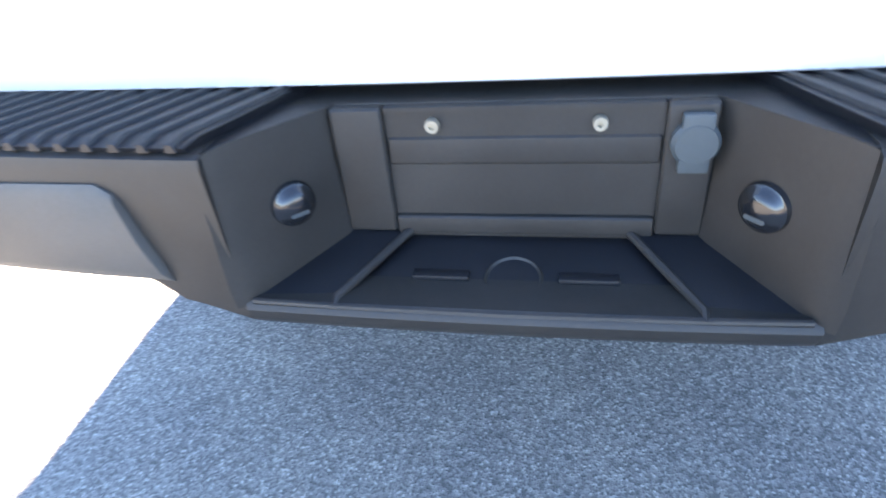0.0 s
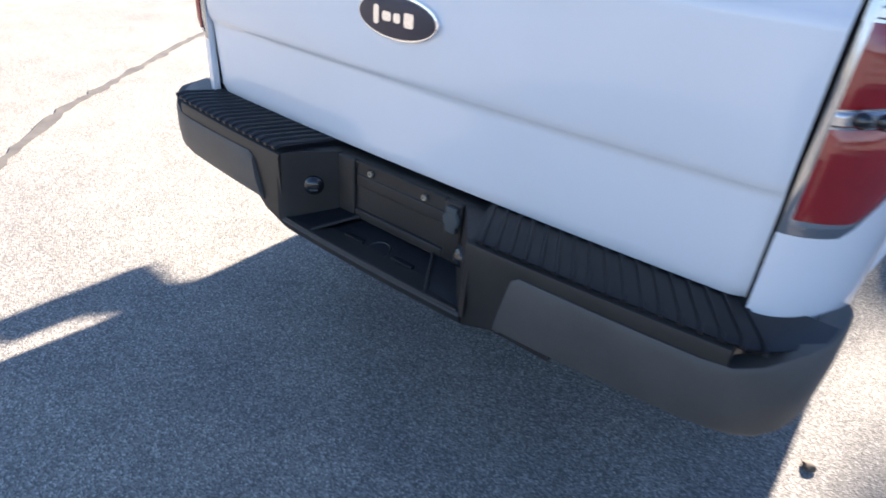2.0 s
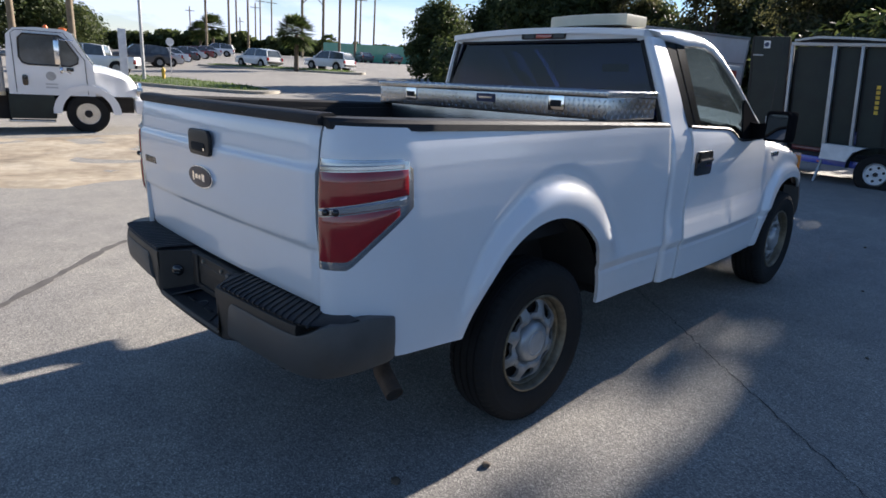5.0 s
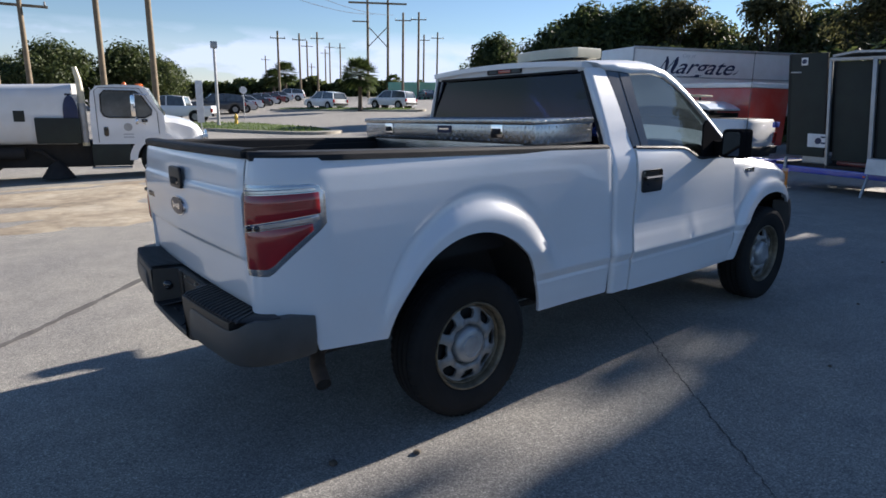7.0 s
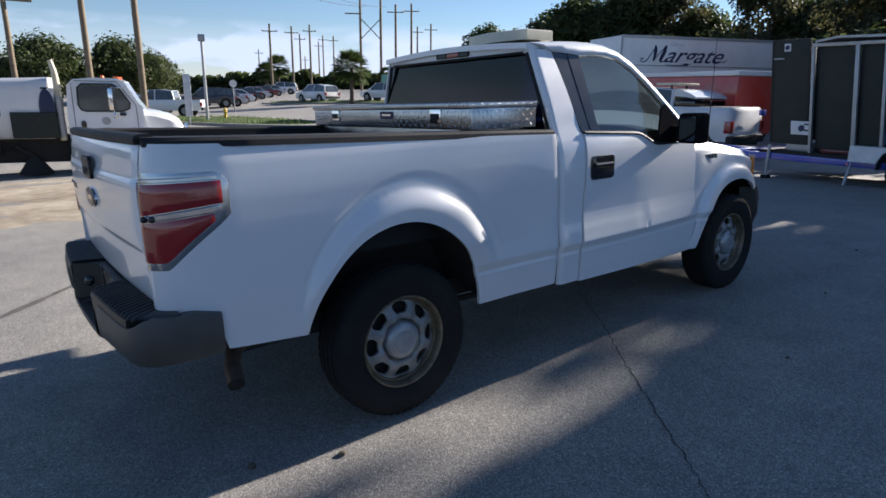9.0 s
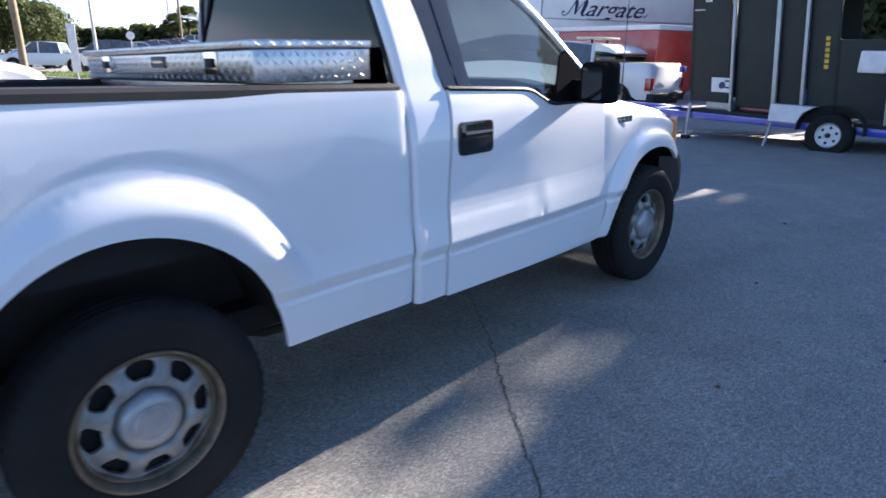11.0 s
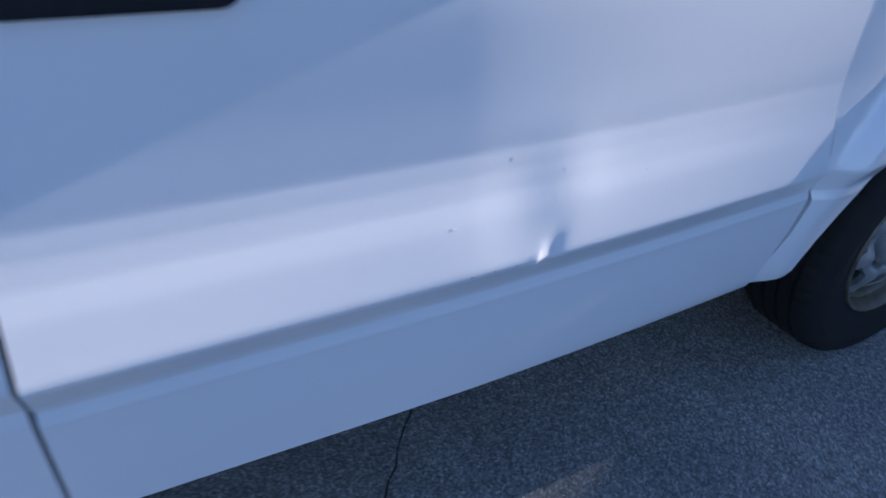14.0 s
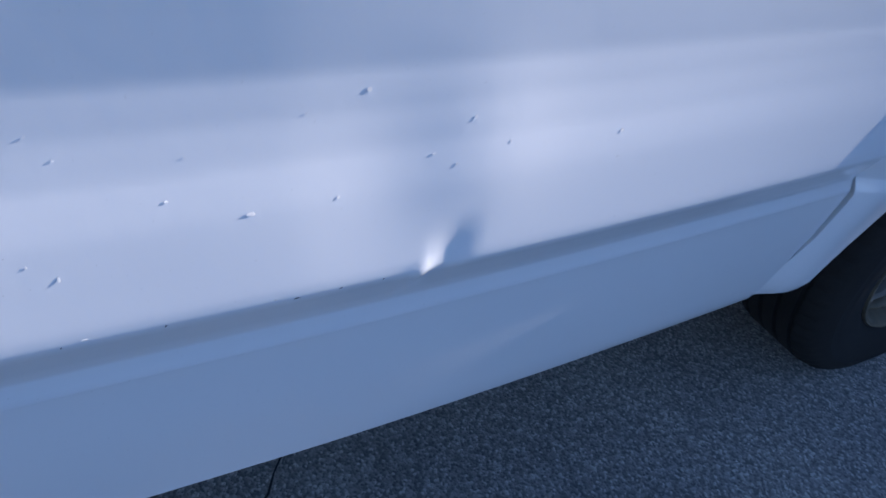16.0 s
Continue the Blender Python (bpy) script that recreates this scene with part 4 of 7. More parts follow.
# cabin
bm = box(-0.78, 0.78, 2.48, 2.60, 0.95, 1.36, 0.04)
box(-0.78, 0.78, 2.5, 3.0, 0.75, 0.98, 0.05, bm=bm)
bench = part("bench_seat", bm, "seat", truck, "grey vinyl bench seat")
for x in (-0.45, 0.45):
    part("head_rest", box(x - 0.13, x + 0.13, 2.50, 2.60, 1.38, 1.55, 0.04), "seat", bench)
bm = box(-0.84, 0.84, 3.42, 3.9, 1.0, 1.235, 0.05)
hull([[(x, 3.40, 1.15), (x, 3.42, h - 0.03), (x, 3.46, h), (x, 3.58, h + 0.004), (x, 3.68, h - 0.03), (x, 3.84, 1.23), (x, 3.8, 1.15)] for x, h in ((-0.83, 1.325), (-0.6, 1.375), (-0.25, 1.372), (0, 1.36), (0.6, 1.352), (0.83, 1.318))], bm)
part("dashboard", bm, "cabin", truck, "dark dashboard")
wheel = part("steering_wheel", lathe([(0.18 + 0.014 * math.cos(2 * math.pi * k / 8), 0.014 * math.sin(2 * math.pi * k / 8)) for k in range(8)], 28, "Y", close=True), "cabin", truck, "black steering wheel")
wheel.matrix_basis = pose(-0.42, 3.28, 1.2, 25, 0, 0)
part("spoke", box(-0.17, 0.17, -0.01, 0.01, -0.02, 0.02, 0.005), "cabin", wheel)
bm = box(-0.9, 0.9, 2.45, 3.9, 0.56, 0.60)
for s in (-1, 1):
    box(min(s * 0.9, s * 0.935), max(s * 0.9, s * 0.935), 2.6, 3.82, 0.58, 1.24, 0.01, bm=bm)
box(-0.9, 0.9, 3.9, 3.93, 0.56, 1.24, bm=bm)
part("cabin_trim", bm, "cabin", truck, "dark grey cabin lining")
part("rear_view_mirror", box(-0.11, 0.11, 3.30, 3.325, 1.66, 1.72, 0.012), "cabin", truck)

# door mirror
mir = part("door_mirror", box(1.07, 1.24, 3.415, 3.52, 1.247, 1.442, 0.03, 4), "mirror_black", door, "black square door mirror")
arm = hull([[(x, y - 0.03, z - h), (x, y + 0.035, z - h), (x, y + 0.035, z + h), (x, y - 0.03, z + h)] for x, y, z, h in ((0.93, 3.60, 1.30, 0.055), (0.99, 3.55, 1.30, 0.05), (1.03, 3.50, 1.305, 0.05), (1.09, 3.48, 1.315, 0.055))])
part("mirror_arm", arm, "mirror_black", mir)
part("mirror_glass", plate(rounded(0.132, 0.155, 0.018), 0.002, lambda a, b, h: (1.155 + a * 0.97, 3.392 - a * 0.24 - h, 1.345 + b)), "mirror", mir, "dark tinted mirror glass")
part("mirror_bezel", plate(rounded(0.162, 0.185, 0.026), 0.05, lambda a, b, h: (1.155 + a * 0.97, 3.432 - a * 0.24 * (h / 0.05) - h * 0.78, 1.345 + b), 0.004), "mirror_black", mir)
lm = share(mir, MIRROR, truck, "door_mirror")
tagged(lm, "black square door mirror")
for c in list(mir.children):
    share(c, Matrix(), lm)


# ---- front wing, hood, front end ----
wing_high = table([(3.84, 1.236), (4.0, 1.228), (4.33, 1.185), (4.7, 1.118), (4.86, 1.075), (5.0, 1.02)])


def wing_place(u, z):
    y = front_gap(z) + 0.003 + u * (4.97 - front_gap(z))
    x = door_profile(min(z, 1.25)) - 0.033 * low_part(z) - 0.006 * smooth(3.9, 4.4, y)
    k = smooth(3.9, 4.36, y)
    x = x * (1 - k) + k * (0.94 - 0.05 * smooth(1.0, 1.22, z) - 0.015 * (1 - smooth(0.45, 0.7, z)))
    x += flare(y, z, oy=4.46, oa=0.66, ob_=0.66, height=0.044, low=0.35, **FARCH)
    x -= 0.55 * max(0, y - 4.6) ** 2
    top = wing_high(y)
    x -= 0.06 * smooth(top - 0.09, top, z) ** 2
    return Vector((x, y, z))


wy = lambda u: 3.86 + u * 1.11
us = sorted(set([round(v, 4) for v in steps(0, 1, 0.022)] + [(4.48 + 0.52 * math.cos(radians(d)) - 3.86) / 1.11 for d in range(20, 179, 4)]))
wing = both(part("front_wing", skin(us, sorted(set(steps(0.42, 1.24, 0.02) + [0.632, 0.638, 0.644, 0.656, 0.66, 0.698, 0.7045, 0.708])), wing_place, lambda u: max(0.434 if wy(u) < 4.5 else 0.785, arch_edge(wy(u), **FARCH)), lambda u: wing_high(wy(u)), 0.02), "white", truck, "white front wing with flared arch"))
bar_badge(lambda a, b, h: (0.949 + h - 0.02 * a, 4.075 + a, 1.108 + b), truck, "small chrome wing badge", (0.04, 0.02, 0.04, 0.04, 0.055), 0.036, "chrome")
bm = bmesh.new()
rows = []
for y in steps(3.88, 5.1, 0.05):
    w = wing_place((y - 3.86) / 1.11 if y < 4.97 else 1.0, wing_high(min(y, 4.97))).x - 0.004 - max(0, y - 4.95) * 0.5
    e = wing_high(min(y, 5.0)) + 0.004
    rows.append([bm.verts.new((s * w, y, e + 0.075 * (1 - abs(s) ** 2.4) - (0.12 * max(0, y - 5.0) if y > 5 else 0))) for s in steps(-1, 1, 0.08)])
for a, b in zip(rows, rows[1:]):
    for i in range(len(a) - 1):
        bm.faces.new((a[i], a[i + 1], b[i + 1], b[i]))
part("hood", bm, "white", truck, "white bonnet catching the sun")
part("cowl", box(-0.84, 0.84, 3.84, 3.97, 1.20, 1.268, 0.01), "plastic", truck)
front = box(-0.80, 0.80, 4.95, 5.12, 0.62, 1.0, 0.03)
fr = part("grille", front, "plastic", truck, "dark front grille panel")
for s in (-1, 1):
    a = [(s * x, y, z) for x, y, z in ((0.905, 4.86, 0.90), (0.90, 4.87, 1.075))]
    lamp = hull([[(s * (x + 0.004), y, z0), (s * (x + 0.004), y, z1), (s * (x - 0.05), y, z1), (s * (x - 0.05), y, z0)] for x, y, z0, z1 in ((0.925, 4.835, 0.93, 1.045), (0.905, 4.89, 0.89, 1.065), (0.87, 4.96, 0.88, 1.04), (0.80, 5.06, 0.87, 1.01), (0.6, 5.13, 0.87, 0.99))])
    part("head_lamp", lamp, "amber_lens", truck, "head lamp with amber side marker")
rings = []
half_plan = ((0.35, 5.19, 0.40), (0.65, 5.13, 0.40), (0.82, 5.06, 0.42), (0.90, 5.0, 0.44), (0.942, 4.95, 0.46), (0.955, 4.905, 0.49), (0.957, 4.865, 0.55))
for x, y, z in [(-x, y, z) for x, y, z in reversed(half_plan)] + [(0, 5.21, 0.40)] + list(half_plan):
    rings.append([(x * 0.97, y - 0.02, z), (x, y, z + 0.1), (x, y, 0.70), (x * 0.985, y - 0.01, 0.80), (x * 0.9, y - 0.1, 0.80), (x * 0.9, y - 0.1, z)])
part("front_bumper", hull(rings), "bumper_dark", truck, "black front bumper")
# unseen air dam, added and set low to keep sun off the ground behind
part("air_dam", hull([[(x, y, 0.2), (x, y, 0.46), (x, y - 0.03, 0.46), (x, y - 0.03, 0.2)] for x, y in ((-0.86, 4.92), (-0.7, 5.04), (0.0, 5.1), (0.7, 5.04), (0.86, 4.92))]), "plastic", truck, "black air dam under the front bumper, set low to block sun")
part("aerial", tube([(0.80, 4.30, 1.20), (0.80, 4.31, 1.5), (0.80, 4.33, 2.0)], [0.006, 0.003, 0.002], 8), "plastic", truck, "thin black aerial")

# ---- beacon bar on the roof ----
outline = [(-0.30, -0.12), (-0.30, 0.12), (-0.1, 0.17), (0.1, 0.17), (0.30, 0.12), (0.30, -0.12), (0.1, -0.17), (-0.1, -0.17)]
beacon = part("beacon_bar", plate(outline, 0.062, lambda a, b, h: (a * 0.95 + 0.15, b + 2.78, h * 1.05 + 1.928), 0.012), "cream", truck, "aged cream flat beacon bar")
part("beacon_base", box(-0.06, 0.36, 2.7, 2.86, 1.9, 1.935, 0.01), "plastic", beacon)

# ---- wheels ----
def tyre_mesh():
    prof = [(0.232, -0.085), (0.25, -0.102), (0.30, -0.116), (0.345, -0.115), (0.372, -0.104), (0.385, -0.09)]
    for g in (-0.06, -0.02, 0.02, 0.06):
        prof += [(0.391, g - 0.006), (0.381, g - 0.004), (0.381, g + 0.004), (0.391, g + 0.006)]
    prof += [(0.385, 0.09), (0.372, 0.104), (0.36, 0.1085), (0.345, 0.115), (0.335, 0.1165), (0.333, 0.1155), (0.318, 0.1175), (0.30, 0.116), (0.262, 0.108), (0.25, 0.104), (0.232, 0.092), (0.225, 0.08), (0.225, -0.075)]
    bm = lathe(prof, 180, "X", close=True)
    # shoulder blocks: notches cut across both edges of the tread
    for v in bm.verts:
        r = math.hypot(v.co.y, v.co.z)
        if r > 0.368 and abs(v.co.x) > 0.062:
            k = round(math.atan2(v.co.z, v.co.y) / (2 * math.pi / 180)) % 3
            if k == 0:
                v.co.y, v.co.z = v.co.y * (r - 0.006) / r, v.co.z * (r - 0.006) / r
    return bm


def rim_mesh():
    """Rolled flange, a gutter inside it and the bead seat."""
    return lathe([(0.220, 0.078), (0.224, 0.096), (0.229, 0.1025), (0.235, 0.103), (0.238, 0.097), (0.236, 0.09), (0.226, -0.05), (0.2, -0.05), (0.2, 0.03), (0.203, 0.058), (0.209, 0.066), (0.213, 0.066), (0.216, 0.06)], 72, "X", close=True)


def disc_mesh():
    """Pressed steel disc with eight rounded windows near its edge."""
    shape = table([(0.07, 0.044), (0.1, 0.046), (0.105, 0.052), (0.112, 0.07), (0.118, 0.076), (0.128, 0.077), (0.142, 0.074), (0.16, 0.067), (0.178, 0.058), (0.195, 0.05), (0.206, 0.05)])
    radii = [0.072, 0.1, 0.103, 0.106, 0.109, 0.112, 0.116, 0.122, 0.128, 0.135] + steps(0.142, 0.198, 0.0035) + [0.206]
    seg, pitch = 8 * 28, math.pi / 4
    bm = bmesh.new()
    rings = []
    for r in radii:
        ring = []
        for k in range(seg):
            t = 2 * math.pi * k / seg
            off = (t + pitch / 2) % pitch - pitch / 2
            raised = 0.007 * math.cos(off * 8) * smooth(0.09, 0.12, r)
            ring.append(bm.verts.new((shape(r) - raised, r * math.cos(t), r * math.sin(t))))
        rings.append(ring)
    for i in range(len(radii) - 1):
        r = (radii[i] + radii[i + 1]) / 2
        for k in range(seg):
            j = (k + 1) % seg
            off = (2 * math.pi * (k + 0.5) / seg + pitch / 2) % pitch - pitch / 2
            width = 0.245 + 1.2 * (r - 0.168)
            if (abs(r - 0.168) / 0.0285) ** 3.0 + (abs(off) / width) ** 3.0 >= 1:
                bm.faces.new((rings[i][k], rings[i][j], rings[i + 1][j], rings[i + 1][k]))
    bmesh.ops.recalc_face_normals(bm, faces=bm.faces[:])
    bmesh.ops.delete(bm, geom=[v for v in bm.verts if not v.link_faces], context="VERTS")
    rim_edges = [e for e in bm.edges if len(e.link_faces) == 1]
    edge_verts = {v for e in rim_edges for v in e.verts if 0.13 < math.hypot(v.co.y, v.co.z) < 0.2}
    for _ in range(2):
        move = {v: sum((e.other_vert(v).co for e in v.link_edges if len(e.link_faces) == 1), Vector()) / 2 for v in edge_verts}
        for v, c in move.items():
            v.co = v.co * 0.5 + c * 0.5
    ext = bmesh.ops.extrude_edge_only(bm, edges=rim_edges)
    for v in ext["geom"]:
        if isinstance(v, bmesh.types.BMVert):
            v.co.x -= 0.016
    return bm


def wheel_at(y, z, x=0.855):
    w = part("wheel", tyre_mesh(), "rubber", truck, "worn black tyre on a steel rim")
    w.matrix_basis = Matrix.Translation((x, y, z))
    part("rim", rim_mesh(), "rusty", w, "steel rim edge with rust tinge")
    part("wheel_disc", disc_mesh(), "steel", w, "silver steel disc with eight windows")
    part("centre_cap", lathe([(0.001, 0.101), (0.052, 0.1), (0.056, 0.0965), (0.060, 0.0985), (0.08, 0.095), (0.092, 0.087), (0.0985, 0.073), (0.0995, 0.042)], 48, "X"), "cap", w, "round silver centre cap")
    for k in range(5):
        a = radians(72 * k + 25)
        part("cap_tab", box(0.091, 0.0955, -0.005, 0.005, -0.011, 0.011, 0.0015, 1), "steel", w).matrix_basis = Matrix.Rotation(a, 4, "X") @ Matrix.Translation((0, 0.081, 0)) @ Matrix.Rotation(radians(-14), 4, "Z")
    # near-black drum: the shade behind the disc's windows is its colour
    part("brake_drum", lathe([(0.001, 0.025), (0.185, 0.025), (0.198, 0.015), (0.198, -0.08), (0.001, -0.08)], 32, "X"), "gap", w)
    return w


for y, z in (REAR, FRONT):
    w = wheel_at(y, z)
    lw = share(w, MIRROR @ w.matrix_basis, truck)
    tagged(lw, "worn black tyre on a steel rim")
    for c in list(w.children):
        share(c, c.matrix_basis.copy(), lw)
part("rear_axle", tube([(-0.8, REAR[0], 0.39), (0, REAR[0], 0.39), (0.8, REAR[0], 0.39)], [0.05, 0.1, 0.05], 16), "under", truck)
part("tow_hook", tube([(0.62, 1.75, 0.44), (0.62, 1.85, 0.40), (0.7, 2.2, 0.42)], 0.02, 8), "under", truck)

# paint chips and scratches round the dent
CHIPS = [(3.072, 0.785, 0.017, 0.006), (3.403, 0.807, 0.010, 0.014), (3.403, 0.782, 0.010, 0.004), (3.136, 0.787, 0.006, 0.006), (3.234, 0.80, 0.005, 0.009), (3.214, 0.811, 0.009, 0.005), (3.248, 0.837, 0.006, 0.009),
         (3.116, 0.853, 0.003, 0.004), (3.161, 0.866, 0.008, 0.01), (2.964, 0.839, 0.003, 0.004), (3.036, 0.832, 0.003, 0.003), (2.954, 0.855, 0.003, 0.003), (2.933, 0.772, 0.003, 0.004), (2.948, 0.76, 0.004, 0.012),
         (3.02, 0.803, 0.009, 0.004), (3.283, 0.813, 0.005, 0.007), (2.951, 0.7085, 0.012, 0.004), (3.082, 0.7085, 0.006, 0.005), (3.328, 0.7085, 0.008, 0.004)]
DARK_CHIPS = [(3.099, 0.705, 0.014, 0.006), (3.135, 0.705, 0.007, 0.008), (3.172, 0.705, 0.004, 0.006), (3.003, 0.705, 0.006, 0.008), (2.936, 0.705, 0.005, 0.006)]
rnd = random.Random(5)
for k, (y, z, w, h) in enumerate(CHIPS + DARK_CHIPS):
    n = 9
    out = []
    for i in range(n):
        a = 2 * math.pi * i / n
        r = rnd.uniform(0.6, 1.0)
        out.append((w * 0.36 * r * math.cos(a), h * 0.36 * r * math.sin(a)))
    lifted = k < len(CHIPS)

    def chip_place(a, b, d, y=y, z=z, lifted=lifted):
        x = door_profile(z + b) - taper(y + a) * low_part(z + b) + dent(y + a, z + b)
        return (x + d + (0.0001 - a * 0.02 if lifted else 0), y + a * 0.6, z + b * 0.6)
    part("paint_chip", plate(out, 0.00012, chip_place), "under" if k >= len(CHIPS) else "sign_face", door)

# ---- toolbox across the bed ----
def checker_plate(parent, origin, ua, va, n, lu, lv, du, dv):
    """Raised lozenges of tread plate over a rectangle, joined."""
    bm = bmesh.new()
    nu, nv = int(lu / du), int(lv / dv)
    for i in range(nu):
        for j in range(nv):
            c = Vector(origin) + Vector(ua) * (du * (i + 0.5)) + Vector(va) * (dv * (j + 0.5))
            t = (Vector(ua) * 0.62 + Vector(va) * (0.78 if (i + j) % 2 else -0.78)).normalized()
            s = t.cross(Vector(n)).normalized()
            ring = [bm.verts.new(c + t * p * 0.0145 + s * q * 0.0036) for p, q in ((-1, 0), (0, -1), (1, 0), (0, 1))]
            top = bm.verts.new(c + Vector(n) * 0.0028)
            for a in range(4):
                bm.faces.new((ring[a], ring[(a + 1) % 4], top))
    bmesh.ops.recalc_face_normals(bm, faces=bm.faces[:])
    return tagged(part("tread_pattern", bm, "alu", parent, sharp=0.3), kind="stuff")


chest = thing("toolbox", TILT @ Matrix.Translation((0.01, 0, 0.01)), "bright aluminium tread-plate toolbox lying across the truck bed", "toolbox")
TX = 0.885
tb = part("chest_body", box(-0.78, 0.78, 1.80, 2.26, 1.02, 1.50, 0.006), "alu", chest)
part("side_wing", box(-TX, TX, 1.785, 2.262, 1.392, 1.502, 0.006), "alu", chest, "wing resting on the bed rails")
lid = part("lid", box(-TX - 0.006, TX + 0.006, 1.772, 2.27, 1.502, 1.532, 0.008, 3), "alu", chest, "closed lid with rolled edge")
checker_plate(lid, (-TX, 1.78, 1.532), (1, 0, 0), (0, 1, 0), (0, 0, 1), 2 * TX, 0.48, 0.03, 0.027)
checker_plate(lid, (TX + 0.006, 1.785, 1.507), (0, 1, 0), (0, 0, 1), (1, 0, 0), 0.47, 0.026, 0.03, 0.024)
checker_plate(lid, (-TX, 1.772, 1.507), (1, 0, 0), (0, 0, 1), (0, -1, 0), 2 * TX, 0.026, 0.03, 0.024)
checker_plate(tb, (TX, 1.79, 1.394), (0, 1, 0), (0, 0, 1), (1, 0, 0), 0.47, 0.108, 0.03, 0.026)
checker_plate(tb, (-TX, 1.785, 1.40), (1, 0, 0), (0, 0, 1), (0, -1, 0), 2 * TX, 0.10, 0.03, 0.024)
for x in (-0.56, 0.585):
    latch = part("latch", plate(rounded(0.10, 0.075, 0.008), 0.004, lambda a, b, h, x=x: (x + a, 1.783 - h, 1.462 + b), 0.001), "chrome", chest, "steel paddle latch")
    part("paddle", box(x - 0.03, x + 0.03, 1.768, 1.779, 1.445, 1.478, 0.004), "plastic", latch)
tag = part("maker_plate", plate(rounded(0.14, 0.045, 0.004, 2), 0.003, lambda a, b, h: (a + 0.09, 1.783 - h, 1.468 + b)), "navy", chest, "small blue maker's plate")
part("plate_lettering", box(0.04, 0.14, 1.7785, 1.7798, 1.464, 1.474), "chrome", tag)

# ---- the lot ----
def ground_z(x, y):
    """The lot falls to the truck's left, evens out beyond the sweeper and rises a little far off."""
    z = (0.03637 * max(-18.0, min(6.5, x)) + 0.01749 * max(-8.0, min(8.5, y))) / 0.99919
    return z + 0.046 * max(0.0, min(y, 60) - 11) * smooth(15, 45, -x)


def sheet_mesh(xs, ys, lift=0.0, wobble=0.0, seed=0):
    bm = bmesh.new()
    g = [[bm.verts.new((x, y, ground_z(x, y) + lift + (noise.noise((x * 1.3 + seed, y * 1.3, 0.0)) * wobble if wobble else 0.0))) for x in xs] for y in ys]
    for a, b in zip(g, g[1:]):
        for i in range(len(a) - 1):
            bm.faces.new((a[i], a[i + 1], b[i + 1], b[i]))
    return bm


far_steps = [-900, -400, -220, -140, -100, -80, -65, -55, -46, -38, -31, -25]
axis = far_steps + steps(-20, 20, 1.0) + [-v for v in reversed(far_steps)]
lot = part("ground", sheet_mesh(axis, axis), "asphalt")
tagged(lot, "worn sandy-grey asphalt lot with bright aggregate", "ground", kind="structure")


def strip_on_ground(name, points, widths, material, label, lift, jag=0.0, seed=1, step=0.04):
    """A crack or seam: a narrow ribbon that follows the ground."""
    rng = random.Random(seed)
    bm = bmesh.new()
    left, right = [], []
    for (a, b), (wa, wb) in zip(zip(points, points[1:]), zip(widths, widths[1:])):
        a, b = Vector(a), Vector(b)
        n = max(2, int((b - a).length / step))
        d = (b - a).normalized()
        s = Vector((-d.y, d.x))
        for i in range(n):
            t = i / n
            p = a.lerp(b, t) + s * (rng.uniform(-1, 1) * jag)
            w = (wa + (wb - wa) * t) * rng.uniform(0.5, 1.2) / 2
            for sign, row in ((1, left), (-1, right)):
                q = p + s * sign * w
                row.append(bm.verts.new((q.x, q.y, ground_z(q.x, q.y) + lift)))
    for i in range(len(left) - 1):
        bm.faces.new((right[i], right[i + 1], left[i + 1], left[i]))
    bmesh.ops.recalc_face_normals(bm, faces=bm.faces[:])
    ob = part(name, bm, material)
    return tagged(ob, label, "pavement", kind="structure")


strip_on_ground("crack", [(0.2, 3.52), (0.75, 3.1), (1.28, 2.64), (1.65, 2.33), (2.03, 2.02), (2.9, 1.3)], [0.005, 0.006, 0.008, 0.007, 0.006, 0.005], "crack", "thin dark crack running across the asphalt", 0.004, 0.010)
strip_on_ground("seam", [(-1.6, -1.0), (-2.2, -0.4), (-3.3, 0.6), (-4.5, 2.1), (-7.0, 5.6)], [0.09, 0.08, 0.08, 0.08, 0.1], "seam", "dark worn paving seam", 0.004, 0.01, 3, 0.08)


def pebble(x, y, r, seed):
    rng = random.Random(seed)
    bm = bmesh.new()
    bmesh.ops.create_icosphere(bm, subdivisions=2, radius=r)
    for v in bm.verts:
        v.co *= rng.uniform(0.8, 1.15)
        v.co.z *= 0.55
    ob = part("pebble", bm, "bark")
    ob.matrix_world = Matrix.Translation((x, y, ground_z(x, y) + r * 0.35))
    tagged(ob, "small dark clod lying on the asphalt", "debris", "scattered debris")


for k, (x, y, r) in enumerate(((1.07, 0.835, 0.02), (0.9, 0.478, 0.022), (1.9, 3.4, 0.012), (2.4, 4.2, 0.014), (1.55, 4.9, 0.012), (1.2, 6.6, 0.015), (2.9, 3.0, 0.01))):
    pebble(x, y, r, k)

soil = part("dirt_verge", sheet_mesh(steps(-13.5, -6.0, 0.3), steps(-14, 7, 0.3), 0.012, 0.05), "soil")
for v in soil.data.vertices:
    edge = min(v.co.x + 13.5, -6.0 - v.co.x + noise.noise((v.co.y * 0.5, 3, 0)) * 1.2 - 0.6, v.co.y + 14, 7 - v.co.y + noise.noise((v.co.x * 0.6, 0, 7)) * 1.0 - 0.6)
    if edge < 0.3:
        v.co.z -= 0.08 * (1 - smooth(0, 0.3, max(0, edge)))
tagged(soil, "churned sandy dirt verge with tyre ruts", "ground", kind="structure")


def at_bearing(deg, d):
    """A place seen from the widest viewpoint: bearing to the left of straight ahead, and distance."""
    return 3.34 - d * math.sin(radians(deg)), -0.38 + d * math.cos(radians(deg))


